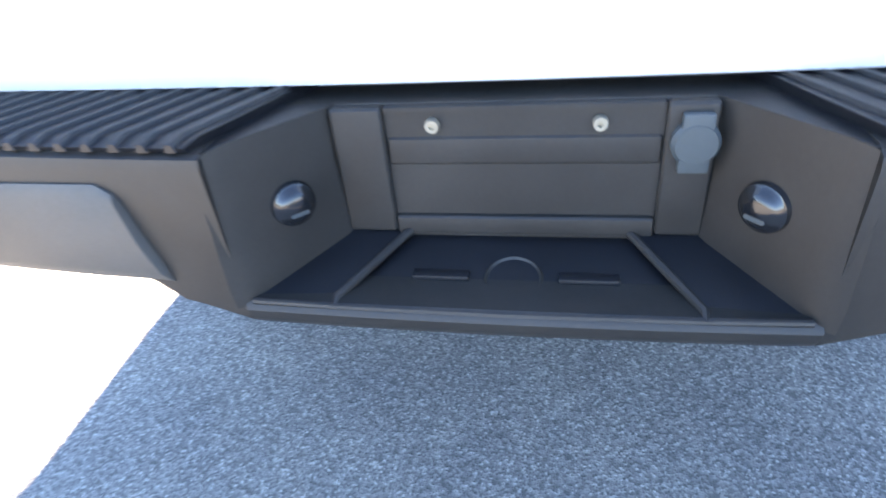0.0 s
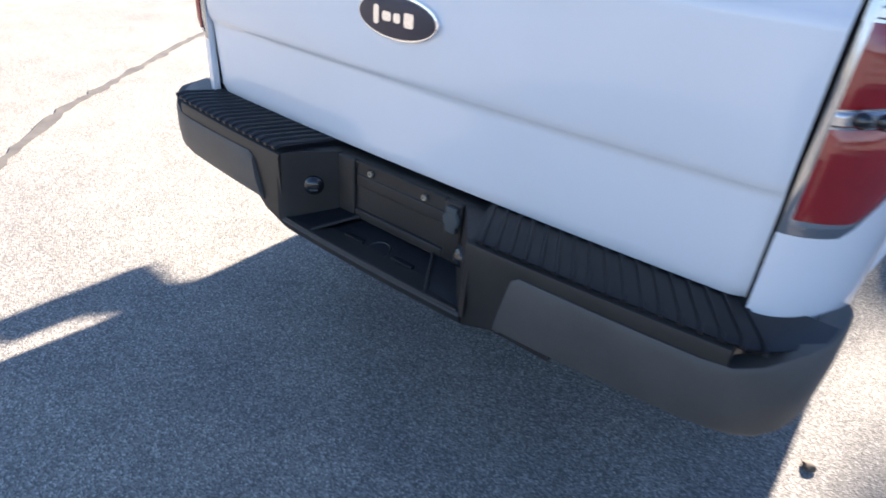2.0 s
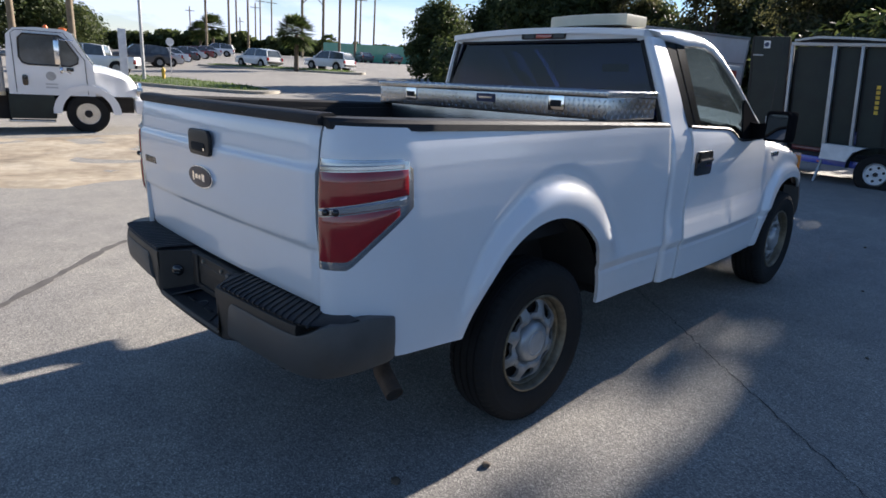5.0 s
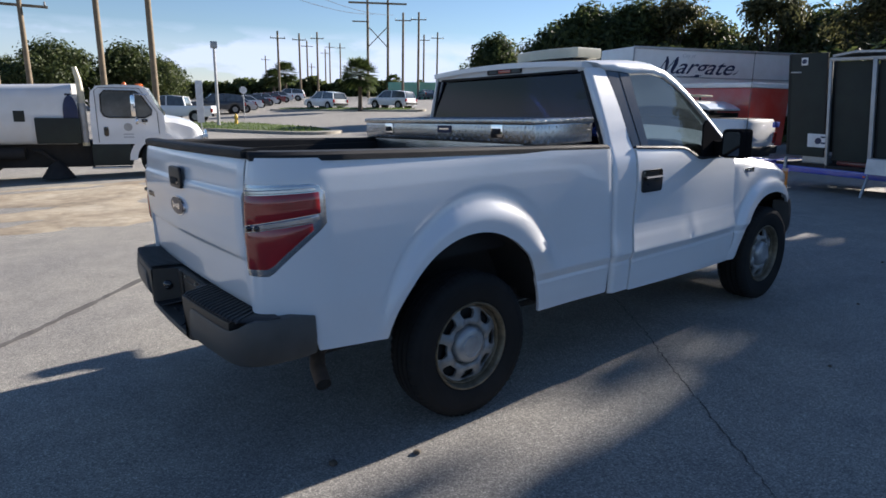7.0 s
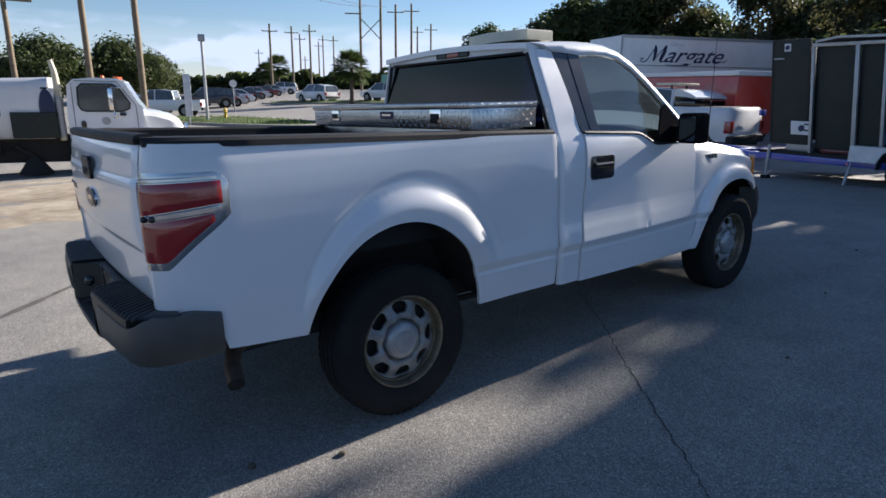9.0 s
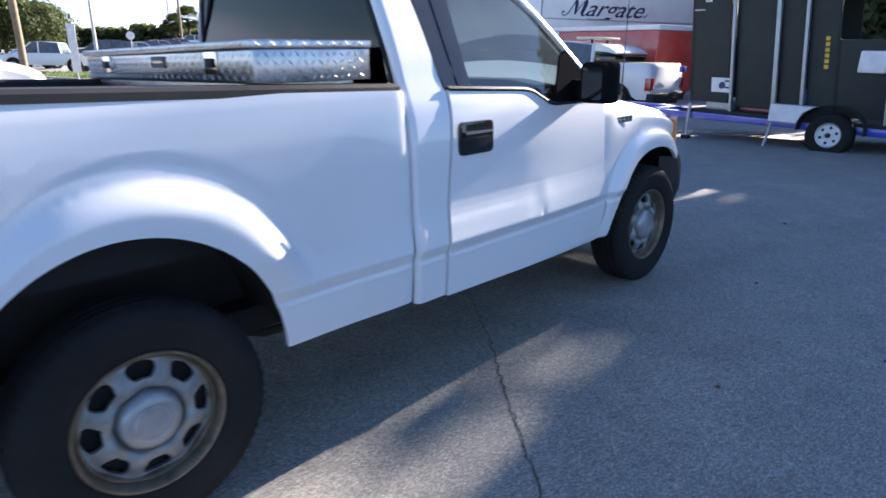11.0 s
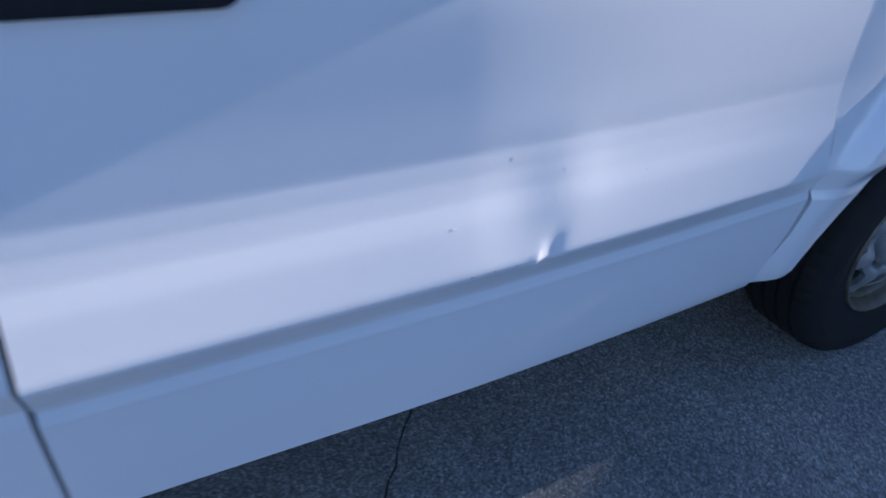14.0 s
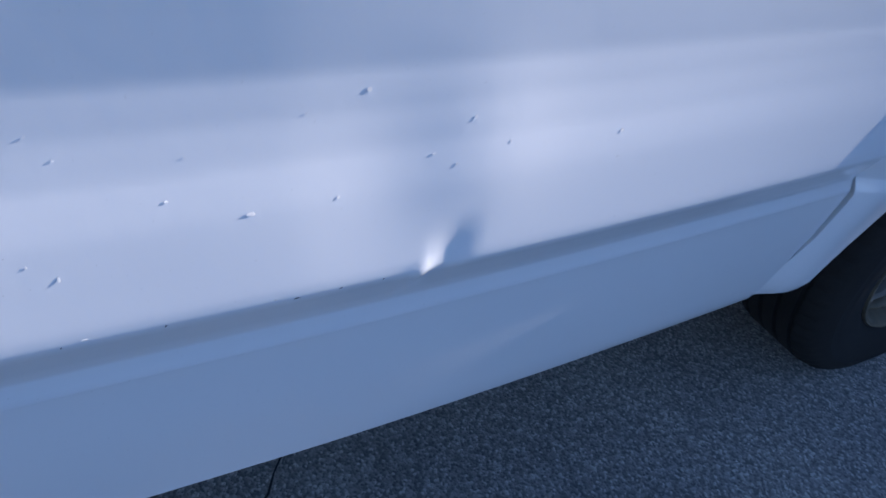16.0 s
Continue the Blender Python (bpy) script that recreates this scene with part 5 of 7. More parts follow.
def on_ground(x, y, turn=0.0, lift=0.0):
    return pose(x, y, ground_z(x, y) + lift, 0, 0, turn)


# grass islands with kerbs
def island(name, centre, a, b, turn, label):
    c, s = math.cos(radians(turn)), math.sin(radians(turn))
    def ring(k, lift):
        out = []
        for i in range(40):
            t = 2 * math.pi * i / 40
            x, y = (a * k) * math.copysign(abs(math.cos(t)) ** 0.7, math.cos(t)), (b * k) * math.copysign(abs(math.sin(t)) ** 0.7, math.sin(t))
            px, py = centre[0] + c * x - s * y, centre[1] + s * x + c * y
            out.append((px, py, ground_z(px, py) + lift))
        return out
    ob = part(name, hull([ring(1.0, -0.05), ring(1.0, 0.15), ring(1 - 0.2 / b, 0.15)], None, True, False), "concrete")
    tagged(ob, "pale concrete kerb round a grass island", "kerb", kind="structure")
    bm = hull([ring(1 - 0.2 / b, 0.13), ring(0.5, 0.2), ring(0.05, 0.24)], None, True, False)
    tagged(part("turf", bm, "turf"), label, "grass", kind="structure")
    rng = random.Random(len(name) + int(a))
    bm = bmesh.new()
    for _ in range(1500):
        t, k = rng.uniform(0, 2 * math.pi), math.sqrt(rng.random()) * 0.9
        x, y = a * k * math.cos(t), b * k * math.sin(t)
        px, py = centre[0] + c * x - s * y, centre[1] + s * x + c * y
        z = ground_z(px, py) + 0.15
        w, h, q = rng.uniform(0.02, 0.05), rng.uniform(0.08, 0.2), rng.uniform(0, math.pi)
        dx, dy = w * math.cos(q), w * math.sin(q)
        bm.faces.new([bm.verts.new(p) for p in ((px - dx, py - dy, z), (px + dx, py + dy, z), (px + rng.uniform(-0.05, 0.05), py, z + h))])
    tagged(part("grass", bm, "grass_blade"), "short uneven grass tufts", "grass", kind="stuff")


island("kerb", (-36.5, 12.9), 8.5, 2.3, 22, "mown green turf on a traffic island")
island("kerb", (-52.0, 29.5), 9.0, 1.6, 28, "mown green turf under the palm")

# ---- trees ----
def tree_thing(seed, height, spread, trunk_h, leaf="leaf", clumps=34, per=110, size=0.3, label="", name="tree", bare=None):
    """bare: optional test for places in the crown that carry no leaves."""
    rng = random.Random(seed)
    root = thing(name, Matrix(), label, "tree")
    bm = tube([(0, 0, -0.2), (rng.uniform(-0.1, 0.1), 0, trunk_h * 0.5), (rng.uniform(-0.3, 0.3), rng.uniform(-0.3, 0.3), trunk_h), (rng.uniform(-0.4, 0.4), 0.2, height * 0.75)], [height * 0.035, height * 0.028, height * 0.024, height * 0.008], 9)
    centres = []
    for k in range(clumps):
        t = rng.uniform(0, 2 * math.pi)
        q = rng.random()
        z = trunk_h * 0.75 + (height - trunk_h * 0.75) * q
        r = spread * math.sqrt(max(0.05, 1 - (2 * q - 0.85) ** 2 * 0.85)) * rng.uniform(0.25, 1.0)
        centres.append(Vector((r * math.cos(t), r * math.sin(t), z)))
    for c in centres[::2]:
        base = Vector((0, 0, trunk_h * rng.uniform(0.75, 1.1)))
        mid = base.lerp(c, 0.5) + Vector((rng.uniform(-0.3, 0.3), rng.uniform(-0.3, 0.3), 0.3))
        tube([base, mid, c], [height * 0.012, height * 0.007, height * 0.003], 5, bm)
    part("trunk", bm, "bark", root)
    verts, faces = [], []
    for c in centres:
        rad = spread * rng.uniform(0.24, 0.42)
        for _ in range(per):
            d = Vector((rng.gauss(0, 1), rng.gauss(0, 1), rng.gauss(0, 0.75)))
            p = c + d.normalized() * rad * rng.random() ** 0.45
            if bare and bare(p):
                continue
            n = (d.normalized() + Vector((rng.uniform(-1, 1), rng.uniform(-1, 1), rng.uniform(-0.2, 1.2)))).normalized()
            u = n.orthogonal().normalized()
            u = Matrix.Rotation(rng.uniform(0, 6.3), 3, n) @ u
            v = n.cross(u)
            s = size * rng.uniform(0.5, 1.2)
            i = len(verts)
            verts += [p - u * s, p + v * s * 0.45 + n * s * 0.1, p + u * s, p - v * s * 0.45 + n * s * 0.1]
            faces.append((i, i + 1, i + 2, i + 3))
    me = bpy.data.meshes.new("crown")
    me.from_pydata([tuple(p) for p in verts], [], faces)
    me.materials.append(M[leaf])
    crown = new("crown", me)
    crown.parent = root
    return root


oak = tree_thing(3, 8.0, 6.6, 2.6, label="broad dark-green oak tree", clumps=62, per=200, size=0.34)
oak.matrix_world = on_ground(*at_bearing(84.2, 84), 0) @ Matrix.Scale(0.8, 4)
elm = tree_thing(8, 11.0, 4.6, 2.4, label="tall leafy dark-green shade tree", clumps=80, per=200, size=0.34)
elm.matrix_world = on_ground(*at_bearing(40.0, 42), 40) @ Matrix.Scale(0.66, 4)
thin = tree_thing(21, 12.0, 4.2, 2.6, "leaf_dry", clumps=60, per=150, size=0.25, label="tall tree with thin brownish-green foliage")
thin.matrix_world = on_ground(*at_bearing(25.6, 43), 10) @ Matrix.Scale(0.72, 4)
bush = tree_thing(13, 5.0, 3.2, 0.5, label="low spreading green bush", clumps=34, per=150, size=0.25, name="bush")
bush.matrix_world = on_ground(*at_bearing(33, 40), 0)


def put_tree(src, x, y, turn, scale):
    copy_thing(src, on_ground(x, y, turn)).scale = (scale,) * 3


for src, deg, d, turn, sc in ((oak, 79.0, 86, 80, 0.8), (oak, 76.6, 100, 200, 0.65), (oak, 87.6, 88, 140, 0.62), (bush, 76.4, 95, 20, 0.9),
                              (elm, 48.0, 47, 100, 0.52), (elm, 36.0, 44, 200, 0.71), (thin, 33.0, 43, 90, 0.7), (elm, 42.6, 52, 250, 0.62), (elm, 30.0, 46, 60, 0.64), (elm, 22.0, 45, 300, 0.66),
                              (thin, 18.5, 36, 140, 0.6), (elm, 18.0, 44, 10, 0.63), (elm, 14.5, 40, 30, 0.66), (thin, 10.0, 38, 260, 0.7), (elm, 5.0, 42, 170, 0.8), (bush, 38.5, 38, 40, 0.9), (bush, 22, 40, 100, 0.9),
                              (bush, 15.5, 25, 180, 0.8), (bush, 9.5, 26, 220, 0.8), (bush, 27.5, 40, 310, 1.0), (bush, 45.5, 42, 260, 0.8)):
    put_tree(src, *at_bearing(deg, d), turn, sc)
# unseen tall dense trees, added ahead to the right to shade the ground beside the truck
# the slot without leaves is cut to let a sun patch reach the ground
shade = tree_thing(31, 12.2, 4.2, 2.6, label="unseen tall dense dark-green tree, added for its shade", clumps=130, per=190, size=0.42, bare=lambda p: p.x < -3.37 and 7.35 < p.z - 0.1 * math.sin(p.y * 3) < 8.1)
shade.matrix_world = on_ground(4.22, 28.5, 0)
for src, x, y, turn, sc in ((shade, 9.2, 29.5, 130, 1.05), (shade, 7.2, 33.0, 250, 1.15), (elm, 15.5, 31, 160, 0.8), (elm, 20.5, 30, 220, 0.8), (bush, 7.2, 29, 50, 1.2), (bush, 12.5, 28, 120, 1.2)):
    put_tree(src, x, y, turn, sc)


def far_woods(name, deg0, deg1, d, top, n, seed, size):
    rng = random.Random(seed)
    verts, faces = [], []
    for _ in range(n):
        deg = rng.uniform(deg0, deg1)
        h = top * (0.62 + 0.38 * noise.noise((deg * 0.55, seed, 0)) + 0.12 * noise.noise((deg * 2.3, seed, 4)))
        x, y = at_bearing(deg, d + rng.uniform(-3, 3))
        p = Vector((x, y, ground_z(x, y) + rng.random() ** 0.7 * h))
        nrm = Vector((rng.uniform(-1, 1), rng.uniform(-1, 1), rng.uniform(-0.3, 1))).normalized()
        u = nrm.orthogonal().normalized()
        v = nrm.cross(u)
        s = size * rng.uniform(0.5, 1.2)
        i = len(verts)
        verts += [tuple(p - u * s), tuple(p + v * s * 0.6), tuple(p + u * s), tuple(p - v * s * 0.6)]
        faces.append((i, i + 1, i + 2, i + 3))
    me = bpy.data.meshes.new(name)
    me.from_pydata(verts, [], faces)
    me.materials.append(M["leaf"])
    tagged(new(name, me), "distant dark-green tree line", "trees", kind="stuff")


far_woods("tree_line", 40, 80, 130, 4.8, 9000, 4, 0.8)
far_woods("tree_line", 84, 100, 140, 4.0, 3000, 9, 0.8)
far_woods("tree_line", -30, 46, 58, 6.0, 9000, 6, 0.5)
# unseen woods behind the viewpoints, added to shape reflections in glass and paint
far_woods("tree_line", 100, 335, 62, 4.2, 20000, 15, 0.5)
far_woods("hedge", 2, 40, 41, 3.0, 7000, 12, 0.25)


def palm_thing():
    root = thing("palm", Matrix(), "sabal palm with a round head of fan fronds", "tree")
    part("trunk", tube([(0, 0, -0.2), (0.05, 0, 1.5), (0, 0.05, 2.9)], [0.2, 0.17, 0.16], 10), "bark", root)
    rng = random.Random(2)
    bm = bmesh.new()
    for k in range(90):
        az, el = rng.uniform(0, 2 * math.pi), rng.uniform(-0.7, 1.35)
        d = Vector((math.cos(az) * math.cos(el), math.sin(az) * math.cos(el), math.sin(el)))
        stem = Vector((0, 0, 2.9)) + d * 0.85
        side = d.cross(Vector((0, 0, 1))).normalized() if abs(d.z) < 0.98 else Vector((1, 0, 0))
        up = side.cross(d)
        for j in range(-6, 7):
            a = j * 0.2
            tip = stem + (d * math.cos(a) + side * math.sin(a)) * rng.uniform(0.8, 1.15) - Vector((0, 0, rng.uniform(0.1, 0.35)))
            w = side * 0.08
            bm.faces.new([bm.verts.new(p) for p in (stem, stem.lerp(tip, 0.5) + w + up * 0.03, tip, stem.lerp(tip, 0.5) - w + up * 0.03)])
    part("fronds", bm, "palm", root)
    return root


palm = palm_thing()
palm.matrix_world = on_ground(*at_bearing(60.2, 60), 0) @ Matrix.Scale(1.12, 4)
for deg, d, sc in ((66.6, 120, 1.5), (67.6, 118, 1.2), (57.0, 110, 0.9)):
    put_tree(palm, *at_bearing(deg, d), deg * 7, sc)

# ---- poles ----
def wood_pole(deg, d, h, r, arms=(), group="utility poles", lean=0.0):
    p = part("utility_pole", tube([(0, 0, -0.3), (0, 0, h * 0.5), (lean, 0, h)], [r, r * 0.9, r * 0.75], 12), "wood_pole")
    p.matrix_world = on_ground(*at_bearing(deg, d), deg)
    tagged(p, "tall weathered wooden utility pole", "utility pole", group)
    for z, w in arms:
        part("cross_arm", box(-w, w, -0.07, 0.07, z - 0.07, z + 0.07, 0.01), "wood_pole", p)
        for x in (-w * 0.9, w * 0.9):
            part("insulator", lathe([(0.03, 0), (0.07, 0.05), (0.04, 0.12), (0.06, 0.16), (0.02, 0.24)], 8, "Z"), "galv", p).matrix_basis = Matrix.Translation((x, 0, z + 0.07))


wood_pole(88.1, 44, 9.5, 0.17)
wood_pole(86.1, 42, 7.1, 0.16, ((6.75, 1.3),))
wood_pole(81.15, 41, 14, 0.175)
wood_pole(77.45, 40, 14, 0.18)
for px, py, d in ((518, 65, 105), (556, 70, 115), (570, 85, 140), (588, 68, 118), (603, 95, 170), (611, 84, 165), (630, 85, 160), (744, 32, 95), (773, 32, 100), (784, 68, 130), (809, 64, 125), (497, 110, 190), (578, 120, 200)):
    deg = 72.3 - (px - 411) * 0.0484
    wood_pole(deg, d, d * math.tan(radians((168 - py) * 0.0462)) + 2.0, 0.2, ((d * math.tan(radians((168 - py) * 0.0462)) + 0.9, 1.2),), "distant power line poles")
tower = thing("power_pylon", on_ground(*at_bearing(58.4, 112), 58), "two-legged wooden H-frame power line pylon", "pylon")
for x in (-1.75, 1.75):
    part("leg", tube([(x, 0, -0.5), (x, 0, 12), (x, 0, 22)], [0.26, 0.22, 0.16], 10), "wood_pole", tower)
part("cross_arm", box(-5.0, 5.0, -0.12, 0.12, 15.6, 15.9, 0.02), "wood_pole", tower)
part("cross_arm", box(-4.4, -1.5, -0.1, 0.1, 12.6, 12.8, 0.02), "wood_pole", tower)
part("cross_arm", box(-4.4, -1.5, -0.1, 0.1, 17.6, 17.8, 0.02), "wood_pole", tower)
for a, b in (((-1.75, 0, 8.5), (1.75, 0, 12.0)), ((1.75, 0, 8.5), (-1.75, 0, 12.0))):
    part("brace", tube([a, b], 0.09, 6), "wood_pole", tower)


def cable(deg0, d0, z0, deg1, d1, z1, sag):
    (x0, y0), (x1, y1) = at_bearing(deg0, d0), at_bearing(deg1, d1)
    pts = [(x0 + (x1 - x0) * t, y0 + (y1 - y0) * t, z0 + (z1 - z0) * t - sag * 4 * t * (1 - t)) for t in steps(0, 1, 0.05)]
    tagged(part("power_cable", tube(pts, 0.03, 5), "under"), "thin sagging overhead power cable", "cable", "overhead cables")


cable(58.8, 112, 15.6, 86.0, 42, 13.6, 2.0)
cable(57.0, 112, 15.6, 81.4, 41, 13.6, 2.0)
cable(86.0, 42, 13.6, 77.6, 40, 13.6, 0.3)

lamp_post = thing("street_lamp", on_ground(*at_bearing(72.66, 42), -15), "square shoebox street lamp on a slim grey pole", "street lamp")
part("pole", tube([(0, 0, 0.1), (0, 0, 2.6), (0, 0, 4.9)], [0.1, 0.09, 0.08], 10), "galv", lamp_post)
part("lamp_head", box(-0.2, 0.2, -0.2, 0.2, 4.9, 5.3, 0.03), "galv", lamp_post)
for deg, d, z, m, lab in ((70.4, 52, 2.5, "sign_face", "white road sign seen from behind on a post"), (74.1, 40, 2.7, "sign_face", "tall white sign panel on a post")):
    sg = thing("road_sign", on_ground(*at_bearing(deg, d), deg), lab, "sign")
    part("post", tube([(0, 0, 0), (0, 0, z)], 0.04, 8), "galv", sg)
    if d > 45:
        part("sign_panel", plate(rounded(0.55, 0.55, 0.16, 1), 0.02, lambda a, b, h, z=z: (a, h - 0.05, b + z - 0.25), 0), m, sg)
    else:
        part("sign_panel", box(-0.2, 0.2, -0.06, -0.02, 0.5, 2.95, 0.015), m, sg)
stop = thing("road_sign", on_ground(*at_bearing(43.0, 62), 43), "red octagonal road sign on a post", "sign")
part("post", tube([(0, 0, 0), (0, 0, 3.2)], 0.04, 8), "galv", stop)
part("sign_panel", plate(rounded(0.9, 0.9, 0.27, 1), 0.02, lambda a, b, h: (a, h - 0.06, b + 3.0), 0), "red_paint", stop)
hyd = thing("fire_hydrant", on_ground(*at_bearing(71.2, 42.5), 0, 0.15), "yellow fire hydrant on the grass island", "hydrant")
part("barrel", lathe([(0.14, 0), (0.14, 0.05), (0.1, 0.06), (0.1, 0.5), (0.13, 0.52), (0.12, 0.6), (0.05, 0.68), (0.03, 0.74), (0.001, 0.75)], 16, "Z"), "yellow", hyd)
for s in (-1, 1):
    part("outlet", tube([(0, 0, 0.4), (s * 0.19, 0, 0.4)], 0.055, 10), "yellow", hyd)
fence_x0, fence_x1 = at_bearing(57.5, 104), at_bearing(47.5, 100)
bm = bmesh.new()
hull([[(p[0], p[1], ground_z(*p)), (p[0], p[1], ground_z(*p) + 2.6), (p[0] + 0.2, p[1] + 0.2, ground_z(*p) + 2.6), (p[0] + 0.2, p[1] + 0.2, ground_z(*p))] for p in (fence_x0, fence_x1)], bm)
tagged(part("fence", bm, "green_paint"), "long green screened boundary fence far away", "fence")

# ---- parked vehicles ----
def road_wheel(parent, x, y, r, w, rim="steel"):
    t = part("wheel", lathe([(r * 0.6, -w / 2), (r * 0.92, -w / 2), (r, -w * 0.36), (r, w * 0.36), (r * 0.92, w / 2), (r * 0.6, w / 2)], 28, "X", close=True), "rubber", parent)
    t.matrix_basis = Matrix.Translation((x, y, r))
    s = 1 if x > 0 else -1
    part("rim", lathe([(0.001, s * (w / 2 - 0.01)), (r * 0.2, s * (w / 2 - 0.005)), (r * 0.3, s * (w / 2 - 0.03)), (r * 0.52, s * (w / 2 - 0.03)), (r * 0.6, s * (w / 2 + 0.006)), (r * 0.64, s * (w / 2 - 0.01))], 20, "X"), rim, t)


def car_thing(kind, paint_name, label, category):
    """A parked vehicle, nose to +y, from its side outline; kind: sedan, suv or pickup."""
    spec = {"sedan": dict(L=4.7, W=0.9, belt=[(0, 0.62), (0.06, 0.92), (0.3, 0.98), (2.9, 0.95), (3.5, 0.93), (4.4, 0.78), (4.7, 0.55)], low=0.28, roof=[(0.55, 0.96), (1.15, 1.36), (1.9, 1.45), (2.6, 1.42), (3.5, 0.94)], wheels=(0.95, 3.75), r=0.33),
            "suv": dict(L=5.0, W=0.98, belt=[(0, 0.7), (0.05, 1.05), (0.3, 1.12), (3.3, 1.08), (3.8, 1.06), (4.75, 0.95), (5.0, 0.6)], low=0.34, roof=[(0.12, 1.12), (0.35, 1.66), (1.6, 1.78), (2.9, 1.75), (3.75, 1.07)], wheels=(1.0, 3.95), r=0.38),
            "pickup": dict(L=5.7, W=1.0, belt=[(0, 0.65), (0.04, 1.1), (0.1, 1.18), (4.2, 1.16), (4.5, 1.13), (5.45, 1.02), (5.7, 0.6)], low=0.42, roof=[(1.9, 1.18), (2.05, 1.78), (2.9, 1.86), (3.6, 1.82), (4.45, 1.14)], wheels=(1.2, 4.7), r=0.4),
            "crew": dict(L=5.7, W=0.98, belt=[(0, 0.75), (0.03, 1.25), (0.1, 1.36), (1.62, 1.35), (1.7, 1.28), (4.2, 1.24), (4.5, 1.2), (5.45, 1.06), (5.7, 0.6)], low=0.5, roof=[(1.66, 1.28), (1.75, 1.77), (2.6, 1.84), (3.5, 1.8), (4.45, 1.2)], wheels=(0.92, 4.5), r=0.4)}[kind]
    root = thing("parked_" + kind, Matrix(), label, category)
    L, W, low, r = spec["L"], spec["W"], spec["low"], spec["r"]
    ys = sorted(set([y for y, _ in spec["belt"]] + steps(0.1, L - 0.1, 0.12)))
    top = table(spec["belt"])
    rings = []
    for y in ys:
        z = top(y)
        w = W * (1 - 0.16 * max(0, (y - L * 0.82) / (L * 0.18)) ** 2 - 0.08 * max(0, (0.3 - y) / 0.3) ** 2)
        arch = max([low] + [math.sqrt(max(0, (r + 0.09) ** 2 - (y - wy_) ** 2)) + r for wy_ in spec["wheels"] if abs(y - wy_) < r + 0.09])
        arch = min(arch, z - 0.06)
        rings.append([(-w * 0.95, y, arch), (-w, y, (arch + z) / 2 + 0.02), (-w * 0.985, y, z - 0.08), (-w * 0.93, y, z), (w * 0.93, y, z), (w * 0.985, y, z - 0.08), (w, y, (arch + z) / 2 + 0.02), (w * 0.95, y, arch)])
    part("body", hull(rings), paint_name, root)
    roof = spec["roof"]
    glass = []
    for y, z in roof:
        k = (z - roof[0][1]) / 0.7
        w = W * (0.9 - 0.17 * max(0, k))
        zb = top(y) - 0.02
        glass.append([(-W * 0.92, y, zb), (-w, y, z), (w, y, z), (W * 0.92, y, zb)])
    g = part("glasshouse", hull(glass), "far_glass", root, "dark reflecting window band")
    mids = roof[1:-1]
    part("roof", hull([[(-W * 0.74, y, z - 0.02), (-W * 0.68, y, z + 0.025), (W * 0.68, y, z + 0.025), (W * 0.74, y, z - 0.02)] for y, z in mids]), paint_name, root)
    for s in (-1, 1):
        for (y0, z0), (y1, z1) in ((roof[0], roof[1]), (roof[-1], roof[-2])):
            part("pillar", tube([(s * W * 0.915, y0, z0 - 0.02), (s * W * 0.735, y1, z1)], 0.05, 6), paint_name, root)
        m = (roof[2][0] + (0.05 if kind == "sedan" else 0.3), roof[2][1])
        part("pillar", tube([(s * W * 0.925, m[0], top(m[0])), (s * W * 0.745, m[0], m[1] - 0.02)], 0.045, 6), paint_name, root)
        part("door_mirror", box(min(s * W, s * (W + 0.2)), max(s * W, s * (W + 0.2)), roof[-1][0] - 0.35, roof[-1][0] - 0.22, top(2.5) - 0.02, top(2.5) + 0.16, 0.03), paint_name if kind not in ("pickup", "crew") else "plastic", root)
        part("head_lamp", box(min(s * W * 0.5, s * W * 0.88), max(s * W * 0.5, s * W * 0.88), L - 0.22, L - 0.04, top(L - 0.2) - 0.24, top(L - 0.2) - 0.06, 0.03), "clear_lens", root)
        part("tail_lamp", box(min(s * W * 0.78, s * W * 0.99), max(s * W * 0.78, s * W * 0.99), -0.02, 0.14, 0.72, 1.02, 0.02), "red_lens", root)
        for yy in spec["wheels"]:
            road_wheel(root, s * (W - 0.12), yy, r, 0.22)
            part("wheel_well", lathe([(r + 0.08, -0.12), (r + 0.08, 0.1)], 24, "X"), "gap", root).matrix_basis = Matrix.Translation((s * (W - 0.2), yy, r))
    part("bumper", box(-W * 0.93, W * 0.93, -0.1, 0.1, 0.45, 0.66, 0.04), "plastic" if kind != "sedan" else paint_name, root)
    part("grille", box(-W * 0.48, W * 0.48, L - 0.1, L + 0.02, 0.55, 0.8, 0.03), "gloss_black", root)
    if kind == "crew":
        part("bed_floor", box(-W * 0.8, W * 0.8, 0.15, 1.55, 1.34, 1.366), "gap", root)
        for s in (-1, 1):
            part("door_handle", box(min(s * W, s * (W + 0.02)), max(s * W, s * (W + 0.02)), 1.95, 2.13, 1.1, 1.14, 0.008), "plastic", root)
            for y in (1.68, 2.75):
                part("door_seam", box(min(s * W, s * (W + 0.002)), max(s * W, s * (W + 0.002)), y - 0.008, y + 0.008, 0.55, 1.24), "gap", root)
    if kind == "pickup":
        part("bed_floor", box(-W * 0.8, W * 0.8, 0.15, 1.8, 1.17, 1.195), "gap", root)
    return root


SOURCES = {}


